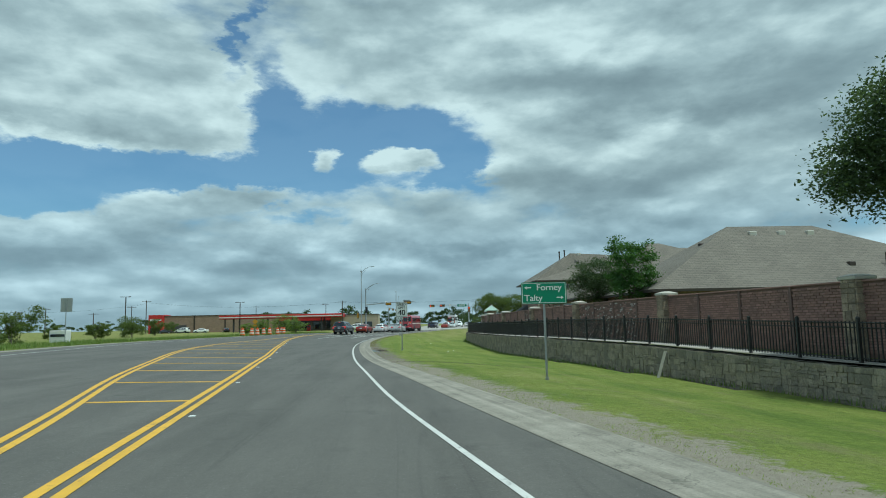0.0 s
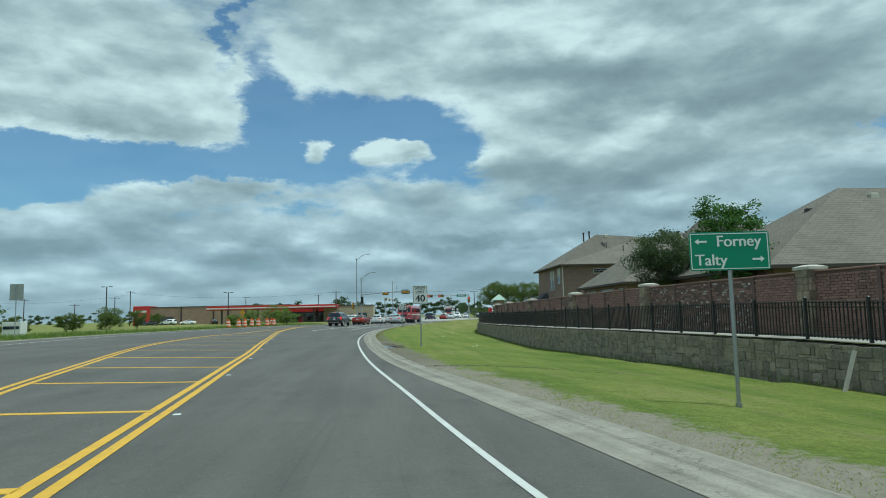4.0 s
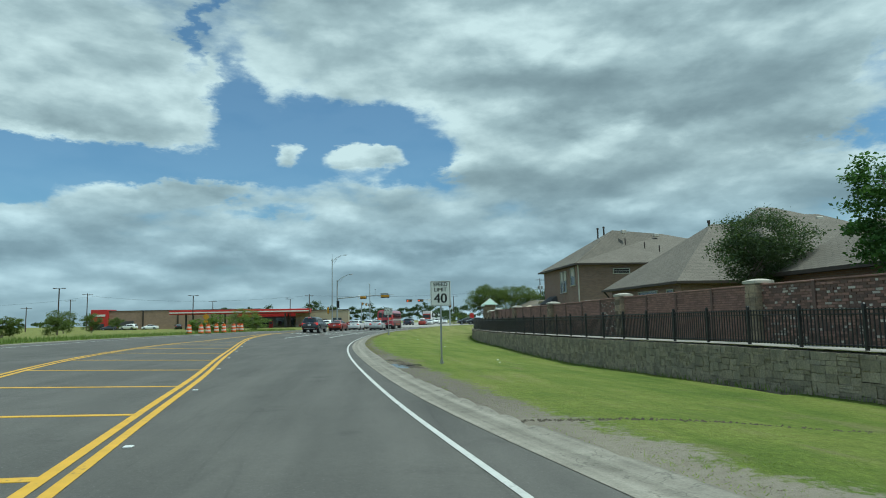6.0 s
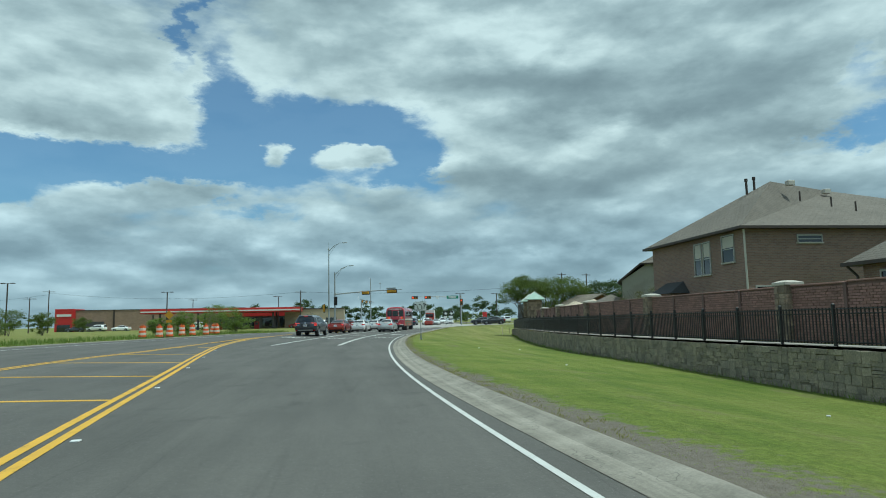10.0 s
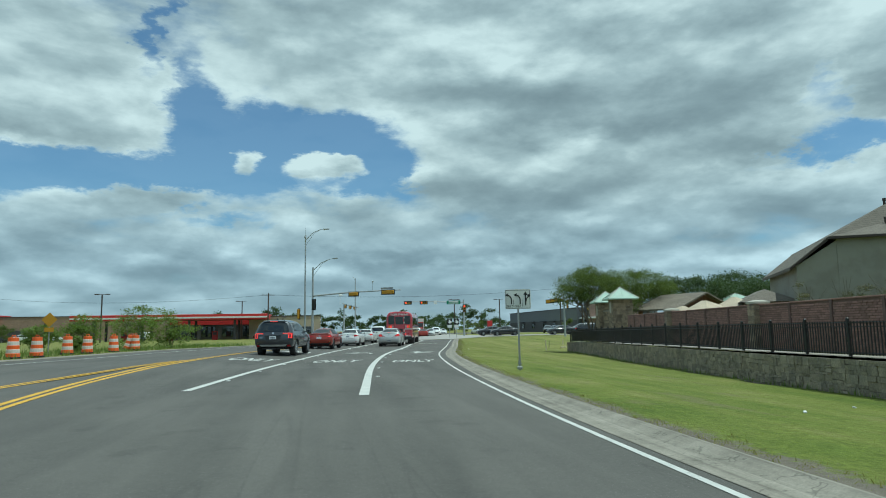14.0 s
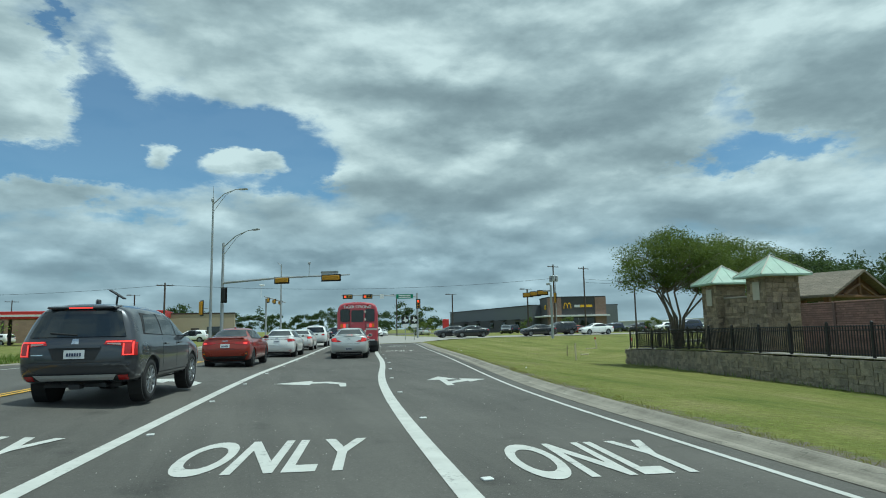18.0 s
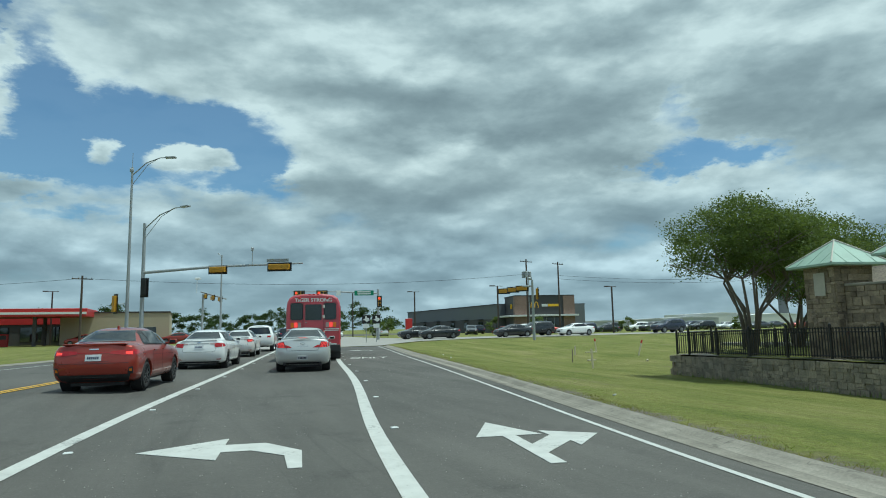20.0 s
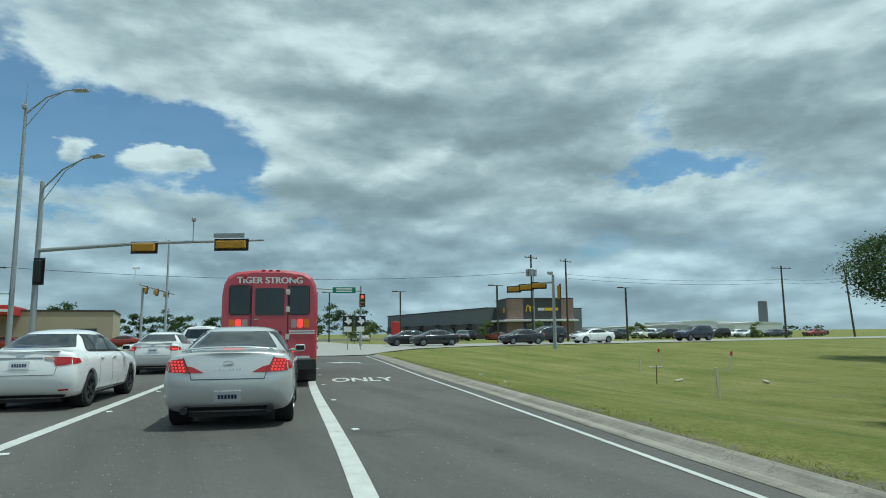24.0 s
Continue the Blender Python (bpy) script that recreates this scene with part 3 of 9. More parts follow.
def uv_planar(me):
    """A uv map in metres on every face: u along the face's level, v up its slope."""
    lay = me.uv_layers.new(name="uv")
    for p in me.polygons:
        n = p.normal
        u = Vector((-n.y, n.x, 0))
        u = u.normalized() if u.length > 1e-4 else Vector((1, 0, 0))
        v = n.cross(u)
        for li in p.loop_indices:
            co = me.vertices[me.loops[li].vertex_index].co
            lay.data[li].uv = (co.dot(u), co.dot(v))
    return me


def text_mesh(words, size, mat, name="lettering", depth=0.002, spread=1.0, bold=0.0):
    """Letters as a mesh, centred, in the x-y plane."""
    cu = bpy.data.curves.new(name, "FONT")
    cu.body, cu.size, cu.extrude, cu.align_x, cu.align_y = words, size, depth, "CENTER", "CENTER"
    cu.space_character, cu.offset = spread, bold
    tmp = bpy.data.objects.new(name, cu)
    scene.collection.objects.link(tmp)
    me = bpy.data.meshes.new_from_object(tmp.evaluated_get(bpy.context.evaluated_depsgraph_get()))
    bpy.data.objects.remove(tmp)
    bpy.data.curves.remove(cu)
    me.materials.clear()
    me.materials.append(M[mat])
    me.name = name
    return me


def text_part(words, size, mat, parent, m, name="lettering", bold=0.0, sx=1.0):
    me = text_mesh(words, size, mat, name)
    me.transform(m @ Matrix.Diagonal((sx, 1, 1, 1)))
    if not bold:
        return part(name, me, mat, parent)
    side = (m.to_3x3() @ Vector((1, 0, 0))).normalized()
    out = (m.to_3x3() @ Vector((0, 0, 1))).normalized()
    copies = [([tuple(q.co + side * bold * k + out * 0.0006 * k) for q in me.vertices], [tuple(f.vertices) for f in me.polygons]) for k in (-1, 0, 1)]
    return part(name, join(*copies), mat, parent)

# ---- road lines: x as a function of y ----
edge = smooth_line([(-60, 19.5), (9.5, 7.2), (12, 6.8), (15.7, 6.1), (20.6, 5.6), (29, 4.5), (40, 3.6), (47, 3.2), (54, 3.0), (62, 3.1), (66, 3.3), (71, 3.52), (81, 4.35), (87, 5.05),
                    (94.5, 6.08), (100, 7.3), (104.2, 8.25), (109, 9.3), (117.5, 11.1), (120.3, 11.6), (136, 15.0), (142, 16.2)])
asph = smooth_line([(-60, 1.2), (12, 1.15), (18, 1.1), (27, 0.55), (34, 0.38), (45, 0.34), (54, 0.18), (72, 0.18), (86, 0.34), (142, 0.34)])
conc = smooth_line([(-60, 1.9), (16, 1.9), (28, 1.05), (36, 0.90), (50, 0.80), (60, 0.68), (82, 0.66), (96, 0.74), (142, 0.76)])
yellow_r = smooth_line([(-60, 15.2), (0, 4.6), (10.8, 3.05), (15.5, 2.5), (21.5, 1.65), (26, 1.1), (30, 0.45), (35, -0.1), (45, -1.7), (56, -3.25), (66, -4.75), (75, -5.9), (80, -5.85), (84, -5.55), (88.2, -5.15),
                        (91.5, -4.8), (95.3, -4.26), (102, -3.1), (109.2, -1.9), (126.8, 1.3), (142, 4.4)])
yellow_l = smooth_line([(-60, 14.6), (0, 4.1), (11.5, 1.6), (22, -1.7), (31, -3.9), (39, -5.9), (46.5, -7.3), (54, -8.0), (60, -8.5), (66, -8.4), (73, -7.9), (80, -6.7), (85, -5.8), (90, -5.4), (100, -3.9), (142, 3.9)])
left_edge = smooth_line([(-60, 5.0), (0, -4.6), (20, -9.3), (34, -12.2), (50, -14.2), (66, -14.8), (74, -14.6), (84, -13.2), (98, -10.2), (104.5, -9.1), (110, -7.4), (125, -3.6), (142, 0.2)])
turn_line = smooth_line([(76.3, -2.95), (84, -2.15), (91.2, -1.06), (102.6, 0.70), (111.4, 2.52), (120.8, 4.38), (126.8, 5.5), (142, 8.5)])
gore_line = smooth_line([(74, 0.95), (83, 1.70), (87.7, 2.25), (94, 3.12), (99.7, 4.12), (104, 5.12), (108.6, 6.1), (119.3, 8.0), (133.2, 10.9), (142, 12.6)], 5)
wall_line = smooth_line([(-60, 28.0), (5, 18.2), (12, 17.1), (18, 16.15), (23, 15.5), (30, 14.5), (37, 13.75), (47, 13.25), (56, 12.7), (65, 12.75), (75, 13.4), (87, 15.2), (96, 16.9), (105, 19.0), (112.4, 20.3)])
WALL_Y0, WALL_Y1 = -12.0, 112.4
WALL_TOP, TERRACE = 0.44, 0.40
wall_top = lambda y: float(np.interp(y, [10, 18, 22, 26, 36, 46, 60, 88, 105, 112], [0.20, 0.33, 0.42, 0.50, 0.54, 0.48, 0.44, 0.36, 0.22, 0.08]))
STOP_Y = 141.0


def line(fn, y0, y1, off=0.0, step=1.0):
    ys = np.arange(y0, y1 + step * 0.5, step)
    return [(float(fn(y)) + off, float(y)) for y in ys]


def bank(x, y):
    """The road leans into its bend: its far side lies higher."""
    fade = float(np.interp(y, [-20, 10, 110, 138], [1, 1, 1, 0]))
    z = 0.03 * max(0.0, float(yellow_r(y)) - x) * fade
    lean = float(np.interp(y, [70, 84, 98, 110, 122], [0, 0.065, 0.065, 0.03, 0]))
    if lean:
        off = float(turn_line(y)) - x
        z += lean * min(max(off, 0.0), 3.6) * (1 - min(max((off - 3.8) / 5.0, 0.0), 1.0))
    return z


def ground_z(x, y):
    """The lie of the land."""
    kerb = float(edge(y) + conc(y))
    if y > 240 or y < -80 or x > 400 or x < -400:
        return -0.12
    side = float(left_edge(min(y, 141)))
    if x < side - 1.0:
        far = min(1, max(0, (side - 1.4 - x) / 4))
        return bank(side - 1.5, min(max(y, -30), 141)) * float(np.interp(side - x, [0, 25, 90], [1, 0.8, 0])) - 0.03 + 0.10 * far
    if x < kerb + 0.05:
        return bank(x, y) - 0.08
    if y < WALL_Y1:
        foot = float(wall_line(y)) - 0.02
        if x >= foot + 0.25:
            return -0.7
        t = (x - kerb) / max(foot - kerb, 0.5)
        low = float(np.interp(y, [0, 20, 32, 40, 47, 60, 90, 112], [-0.62, -0.55, -0.52, -0.62, -0.74, -0.5, -0.6, -0.72]))
        z = 0.03 + (low - 0.03) * (t * t * (3 - 2 * t)) + 0.02 * noise.noise((x * 0.6, y * 0.6, 0))
        for cx, cy, rx, ry, deep in ((4.95, 38.45, 0.42, 1.15, 0.085), (4.82, 41.25, 0.22, 0.5, 0.07)):
            r = ((x - cx - 0.2 * (cy - y)) / rx) ** 2 + ((y - cy) / ry) ** 2
            if r < 6:
                z -= deep * math.exp(-r) * (1 + 0.5 * noise.noise((x * 3, y * 2, 5)))
        return z
    t = min(1.0, max(0.0, (x - kerb) / 9.0))
    rise = min(1.0, max(0.0, (y - 124) / 26.0))
    low = -0.78 * (1 - rise) + 0.12 * rise
    return 0.03 + (low - 0.03) * (t * t * (3 - 2 * t)) + 0.03 * noise.noise((x * 0.3, y * 0.3, 0))


def build_ground():
    def axis(fine0, fine1, step):
        mid = list(np.arange(fine0, fine1 + 0.01, step))
        out = [fine1 + 3 * 1.55**i for i in range(1, 16)]
        low = [fine0 - 3 * 1.55**i for i in range(15, 0, -1)]
        return low + mid + out
    xs, ys = axis(-32, 48, 0.8), axis(-14, 156, 1.0)
    xs = sorted(set(xs) | {round(x, 2) for x in np.arange(3.9, 6.6, 0.15)})
    ys = sorted(set(ys) | {round(y, 2) + 0.01 for y in np.arange(36.0, 43.0, 0.25)})
    v = [(x, y, ground_z(x, y)) for y in ys for x in xs]
    n = len(xs)
    f = [(j * n + i, j * n + i + 1, (j + 1) * n + i + 1, (j + 1) * n + i) for j in range(len(ys) - 1) for i in range(n - 1)]
    ob = thing("ground", v, f, "grass", "mown green roadside grass dipping towards the retaining wall", "ground", "structure", smooth=True)
    # bare soil along the road edge: 1 at the kerb, falling away from it
    bare = ob.data.attributes.new("bare", "FLOAT", "POINT")
    for q, slot in zip(ob.data.vertices, bare.data):
        x, y = q.co.x, q.co.y
        wide = float(np.interp(y, [0, 12, 25, 32, 42, 52, 70], [1.7, 2.0, 2.0, 1.9, 1.9, 1.5, 1.0]))
        if -20 < y < 141 and x > float(edge(y)) - 2.5:
            slot.value = max(-2.0, min(2.0, 1.0 - (x - float(edge(y) + conc(y))) / wide))


build_ground()

# road surface, gutter and kerb
RY0, RY1 = -40.0, 142.0
ys_road = np.arange(RY0, RY1 + 0.1, 2.0)
left_side = [(float(left_edge(y)) - 1.5, float(y)) for y in ys_road]
right_side = [(float(edge(y) + asph(y)), float(y)) for y in ys_road]
v, f = [], []
for (xl, y), (xr, _) in zip(left_side, right_side):
    yr, tl = float(yellow_r(y)), max(float(turn_line(y)), float(yellow_r(y)) + 1.0)
    cols = [xl + (yr - xl) * k / 8 for k in range(9)] + [yr + (tl - yr) * k / 4 for k in range(1, 5)] + [tl + (xr - tl) * k / 3 for k in range(1, 4)]
    v += [(x, y, bank(x, y)) for x in cols]
f = [(i * 16 + k, i * 16 + k + 1, i * 16 + 17 + k, i * 16 + 16 + k) for i in range(len(ys_road) - 1) for k in range(15)]
thing("road", v, f, "asphalt", "worn dark grey asphalt road with faded streaks and cracks", "road", "structure")


def across(ob, columns, width):
    """A uv map for a strip of that many points a row: u across it, v along the road, in metres."""
    lay = ob.data.uv_layers.new(name="uv")
    for loop in ob.data.loops:
        co = ob.data.vertices[loop.vertex_index].co
        lay.data[loop.index].uv = ((loop.vertex_index % columns) / (columns - 1) * width, co.y)


v = []
for y in ys_road:
    x0, x1 = float(edge(y) + asph(y)), float(edge(y) + conc(y))
    v += [(x0 + (x1 - x0) * k / 4, y, 0.006) for k in range(5)]
f = [(i * 5 + k, i * 5 + k + 1, i * 5 + 6 + k, i * 5 + 5 + k) for i in range(len(ys_road) - 1) for k in range(4)]
across(thing("gutter", v, f, "gutter", "dusty pale concrete gutter strip along the road edge", "gutter", "structure"), 5, 0.6)
rows = []
for y in ys_road:
    x = float(edge(y) + conc(y))
    h = 0.065 if y > 40 else 0.02
    rows.append([(x - 0.16, y, 0.0065), (x - 0.06, y, max(0.008, h * 0.35)), (x + 0.03, y, h * 0.85), (x + 0.10, y, h), (x + 0.17, y, h - 0.01), (x + 0.20, y, -0.15)])
v = [p for r in rows for p in r]
f = [(i * 6 + k, i * 6 + k + 1, i * 6 + 7 + k, i * 6 + 6 + k) for i in range(len(rows) - 1) for k in range(5)]
across(thing("kerb", v, f, "gutter", "low rolled concrete kerb beside the grass", "kerb", "structure", smooth=True), 6, 0.35)
v, f = ribbon([(x - 1.3, y) for x, y in left_side], left_side, 0.0)
v = [(x, y, bank(float(left_edge(y)) - 1.5, y) + 0.012) for x, y, z in v]
thing("verge_strip", v, f, "verge_gravel", "pale gravelly strip along the far road edge", "verge", "structure")

# crossing road at the lights, of pale concrete
cross = [(-90, 139), (-14, 141.5), (-2, 141.8), (6, 141.9), (16.5, 142.0), (19, 146), (23, 151), (30, 154.5), (70, 156.0), (160, 156.5), (160, 168), (70, 166.5), (34, 166.5), (27, 170), (26, 180), (40, 330), (18, 330), (8, 180), (5, 170), (-10, 166), (-90, 160)]
side_z = lambda x: 0.02 + 0.014 * min(max(x - 15, 0.0), 11.0)
v = [(x, y, side_z(x)) for x, y in cross]
thing("crossroad", v, [tuple(range(len(v)))], "concrete", "pale concrete road surface at the crossing", "road", "structure")


def stripe(name, fn, y0, y1, width, mat, label, off=0.0, taper=0.0):
    ys = np.arange(y0, y1 + 0.01, 1.0)
    l = [(float(fn(y)) + off - width / 2, float(y)) for y in ys]
    r = [(float(fn(y)) + off + width / 2, float(y)) for y in ys]
    v, f = ribbon(l, r, 0.006)
    v = [(x, y, bank(x, y) + 0.006) for x, y, z in v]
    return thing(name, v, f, mat, label, "road marking", "structure")


stripe("edge_line", edge, -30, 141.5, 0.082, "white_paint", "white edge line painted along the road")
stripe("left_edge_line", left_edge, -30, 138, 0.10, "white_paint", "white edge line on the oncoming side")
for off in (-0.115, 0.115):
    stripe("yellow_line", yellow_r, -30, 140, 0.13, "yellow_paint", "yellow line of the double centre line", off)
    stripe("yellow_line", yellow_l, 0, 88, 0.13, "yellow_paint", "yellow line edging the hatched median", off)
stripe("turn_lane_line", turn_line, 76.2, 140, 0.20, "white_paint", "broad white line between the turn lanes")
stripe("turn_lane_line", gore_line, 73.8, 140, 0.21, "white_paint", "broad curved white line beside the right-hand lane")
for y in (16.0, 20.4, 24.8, 29.0, 33.5, 38.6, 43.8, 49.4, 54.8, 60.8, 67.0, 73.6):
    xl, xr = float(yellow_l(y)), float(yellow_r(y))
    if xr - xl < 1.0:
        continue
    v, f = slab([(xl + 0.2, y - 0.07), (xr - 0.2, y + 0.25), (xr - 0.2, y + 0.43), (xl + 0.2, y + 0.10)], -0.03, 0.006)
    v = [(px, py, pz + bank(px, py)) for px, py, pz in v]
    thing("hatch_line", v, f, "yellow_paint", "yellow hatch line across the painted median", "road marking", "structure", "median hatching")


def heading(fn, y):
    return math.degrees(math.atan2(float(fn(y + 2) - fn(y - 2)), 4.0))


def road_word(x, y, turn, width=2.0, height=2.6):
    me = text_mesh("ONLY", 1.0, "white_paint", depth=0.0, bold=0.022)
    xs = [q.co.x for q in me.vertices]
    ys = [q.co.y for q in me.vertices]
    sx, sy = width / (max(xs) - min(xs)), height / (max(ys) - min(ys))
    me.transform(Matrix.Diagonal((sx, sy, 1, 1)) @ Matrix.Translation((-(max(xs) + min(xs)) / 2, -(max(ys) + min(ys)) / 2, 0)))
    ob = tagged(new("road_word", me), "white ONLY painted across the lane", "road marking", "lane words", "structure")
    ob.matrix_basis = pose(x, y, bank(x, y) + 0.007, 0, math.degrees(math.atan2(bank(x - 0.8, y) - bank(x + 0.8, y), 1.6)), -turn)


for fn, x, y, wide, tall in ((turn_line, -2.9, 90.4, 1.95, 1.9), (turn_line, 0.72, 89.15, 2.0, 1.9), (gore_line, 3.86, 87.7, 1.75, 1.75), (gore_line, 9.95, 121.4, 1.8, 1.6), (turn_line, 6.7, 122.5, 1.9, 1.8)):
    road_word(x, y, heading(fn, y) + 3, wide, tall)


def arrow_left():
    p = [(0.85, -1.0), (1.0, -1.0), (1.0, -0.2), (0.55, 0.35), (0.05, 0.35), (0.05, 0.75), (-0.95, 0.15), (0.05, -0.45), (0.05, -0.05), (0.4, -0.05), (0.8, -0.4)]
    return slab(p, 0.0, 0.005)


def arrow_split():
    left = slab([(0.1, -1.3), (0.3, -1.3), (0.3, 0.3), (0.7, 0.3), (0.2, 1.4), (-0.3, 0.3), (0.1, 0.3)], 0, 0.005)
    side = slab([(0.3, -0.8), (0.9, -0.2), (0.9, -0.5), (1.5, 0.15), (0.75, 0.55), (0.78, 0.2), (0.3, -0.3)], 0.0004, 0.0052)
    return join(left, side)


for fn, off, y, shape, s in ((turn_line, 1.95, 98.8, arrow_left, 0.95), (gore_line, 1.45, 97.9, arrow_split, 0.85), (turn_line, -1.85, 100.3, arrow_left, 0.95), (gore_line, 1.55, 132.6, arrow_left, 0.8)):
    xa = float(fn(y)) + off
    m = pose(xa, y, bank(xa, y) + 0.003, 0, math.degrees(math.atan2(bank(xa - 0.8, y) - bank(xa + 0.8, y), 1.6)), -heading(fn, y)) @ Matrix.Diagonal((s, s * 1.25, 1, 1))
    v, f = moved(shape(), m)
    thing("lane_arrow", v, f, "white_paint", "white turn arrow painted on the asphalt", "road marking", "structure", "lane arrows")

# raised markers beside the lines
marker = mesh_of("road_stud", *box(-0.05, 0.05, -0.05, 0.05, 0, 0.018, 0.006), "sign_white")
for i in range(16):
    for fn, off in ((turn_line, 0.25), (gore_line, 0.28)):
        y = 79 + i * 4.1
        ob = tagged(new("road_stud", marker), "small white raised road marker on the asphalt", "road stud", "raised markers")
        ob.matrix_basis = pose(float(fn(y)) + off, y, 0.0)
for i in range(12):
    y = 14 + i * 6.3
    ob = tagged(new("road_stud", marker), "small white raised road marker on the asphalt", "road stud", "raised markers")
    ob.matrix_basis = pose(float(yellow_r(y)) + 0.32, y, 0.0)

# bare dirt and a puddle where wheels have run off the edge
def blob(name, cx, cy, rx, ry, z, mat, label, category, turn=0.0, seed=0, n=40, follow=None):
    rng = random.Random(seed)
    ph = [rng.uniform(0, 6.28) for _ in range(4)]
    pts = []
    for k in range(n):
        t = 2 * math.pi * k / n
        r = 1 + 0.16 * math.sin(3 * t + ph[0]) + 0.10 * math.sin(5 * t + ph[1]) + 0.06 * math.sin(9 * t + ph[2])
        x, y = rx * r * math.cos(t), ry * r * math.sin(t)
        c, s = math.cos(turn), math.sin(turn)
        pts.append((cx + x * c - y * s, cy + x * s + y * c))
    v = [(cx, cy, z(cx, cy))] + [(x, y, z(x, y)) for x, y in pts]
    f = [(0, 1 + k, 1 + (k + 1) % n) for k in range(n)]
    return thing(name, v, f, mat, label, category, "structure")


def strip_on_ground(name, fn, y0, y1, w0, w1, mat, label, seed):
    """A ragged strip that follows the kerb and lies on the ground."""
    ys = np.arange(y0, y1, 0.5)
    v, f = [], []
    for i, y in enumerate(ys):
        a = math.sin(math.pi * i / (len(ys) - 1)) ** 0.6
        k = float(edge(y) + conc(y))
        wide = a * (w1 + 0.45 * noise.noise((seed, y * 0.5, 0)) + 0.2 * noise.noise((seed, y * 2.1, 4)))
        for j in range(5):
            x = k + w0 + wide * j / 4
            v.append((x, y, max(ground_z(x, y), 0.008) + 0.03 * (1 - abs(j - 2) / 2) + 0.012))
        if i:
            f += [((i - 1) * 5 + j, (i - 1) * 5 + j + 1, i * 5 + j + 1, i * 5 + j) for j in range(4)]
    return thing(name, v, f, mat, label, "dirt", "structure", smooth=True)


level = lambda x, y: -0.004
for cx, cy, rx, ry, label in ((4.98, 38.5, 0.85, 2.0, "shallow muddy puddle in the dirt"), (4.86, 41.3, 0.5, 0.8, "small shallow puddle in the dirt")):
    pool = blob("puddle", cx, cy, rx, ry, level, "water", label, "puddle", 0.1, 5)
    for q in pool.data.vertices:
        q.co.x = max(q.co.x, float(edge(q.co.y) + conc(q.co.y)) + 0.17)
tread = root("tyre_scrap", pose(5.34, 37.75, ground_z(5.34, 37.75) + 0.03, 0, 0, 62) @ Matrix.Diagonal((0.6, 0.6, 0.45, 1)), "torn black strip of tyre tread lying in the dirt", "tyre")
v = [(0.32 * math.cos(t) * (1 + 0.2 * k), 0.55 * t - 0.4, 0.05 * math.sin(t * 2.2) + 0.04 * k + 0.02) for t in np.linspace(0.2, 1.5, 12) for k in (0, 1)]
v += [(x, y, z - 0.02) for x, y, z in v]
f = [(2 * k, 2 * k + 1, 2 * k + 3, 2 * k + 2) for k in range(11)] + [(24 + 2 * k + 2, 24 + 2 * k + 3, 24 + 2 * k + 1, 24 + 2 * k) for k in range(11)]
part("tread", (v, f), "rubber", tread)


def crumbs(spots, lo, hi, seed):
    """Small uneven lumps lying on the ground."""
    rng = random.Random(seed)
    out = []
    for x, y, z in spots:
        s = rng.uniform(lo, hi)
        p = [(rng.uniform(0.6, 1.2) * s * math.cos(k * 2.094 + 1), rng.uniform(0.6, 1.2) * s * math.sin(k * 2.094 + 1), 0) for k in range(3)]
        out.append(([(x + px, y + py, z - 0.003) for px, py, pz in p] + [(x + rng.uniform(-0.3, 0.3) * s, y, z + s * rng.uniform(0.4, 0.8))], [(0, 1, 3), (1, 2, 3), (2, 0, 3)]))
    return join(*out)


rng = random.Random(21)
spots = []
for _ in range(1500):
    y = rng.uniform(6, 58)
    x = float(edge(y) + conc(y)) + 0.22 + abs(rng.gauss(0, 0.34)) * (1.2 if y < 45 else 0.5)
    spots.append((x, y, max(ground_z(x, y), 0.008)))
for _ in range(700):
    y = rng.gauss(40.0, 2.2)
    x = float(edge(y) + conc(y)) + 0.62 + rng.gauss(0, 0.16)
    spots.append((x, y, max(ground_z(x, y), 0.008)))
v, f = crumbs(spots, 0.003, 0.013, 4)
thing("loose_soil", v, f, "pale_dirt", "crumbs of dry soil and gravel along the road edge", "gravel", "stuff")
spots = []
for _ in range(420):
    y = rng.uniform(36.9, 41.6)
    x = 5.30 + 0.26 * (38.5 - y) * 0.6 + rng.gauss(0, 0.10)
    spots.append((x, y, max(ground_z(x, y), 0.01)))
for _ in range(260):
    x = 5.9 + 5.0 * rng.random() ** 1.5
    y = 27.2 + 0.10 * math.sin(x * 1.7) + rng.gauss(0, 0.05)
    spots.append((x, y, ground_z(x, y)))
v, f = crumbs(spots, 0.01, 0.038, 8)
thing("clod_ridge", v, f, "dirt", "dark clods thrown up beside the puddle and a rut", "soil", "stuff")
spots = []
for _ in range(2400):
    y = rng.uniform(84, 128)
    x = rng.choice((float(gore_line(min(y, 141))) + rng.uniform(0.3, 2.6), float(turn_line(y)) + rng.uniform(0.4, 3.0)))
    spots.append((x, y, 0.004))
v, f = crumbs(spots, 0.004, 0.014, 5)
thing("road_grit", v, f, "concrete", "pale grit scattered over the asphalt", "gravel", "stuff")

# ---- retaining wall, terrace, iron fence and brick screen wall ----
def wall_frame(y):
    """Place and turn of the retaining wall's line at y."""
    a = math.atan2(float(wall_line(y + 0.5) - wall_line(y - 0.5)), 1.0)
    return float(wall_line(y)), a


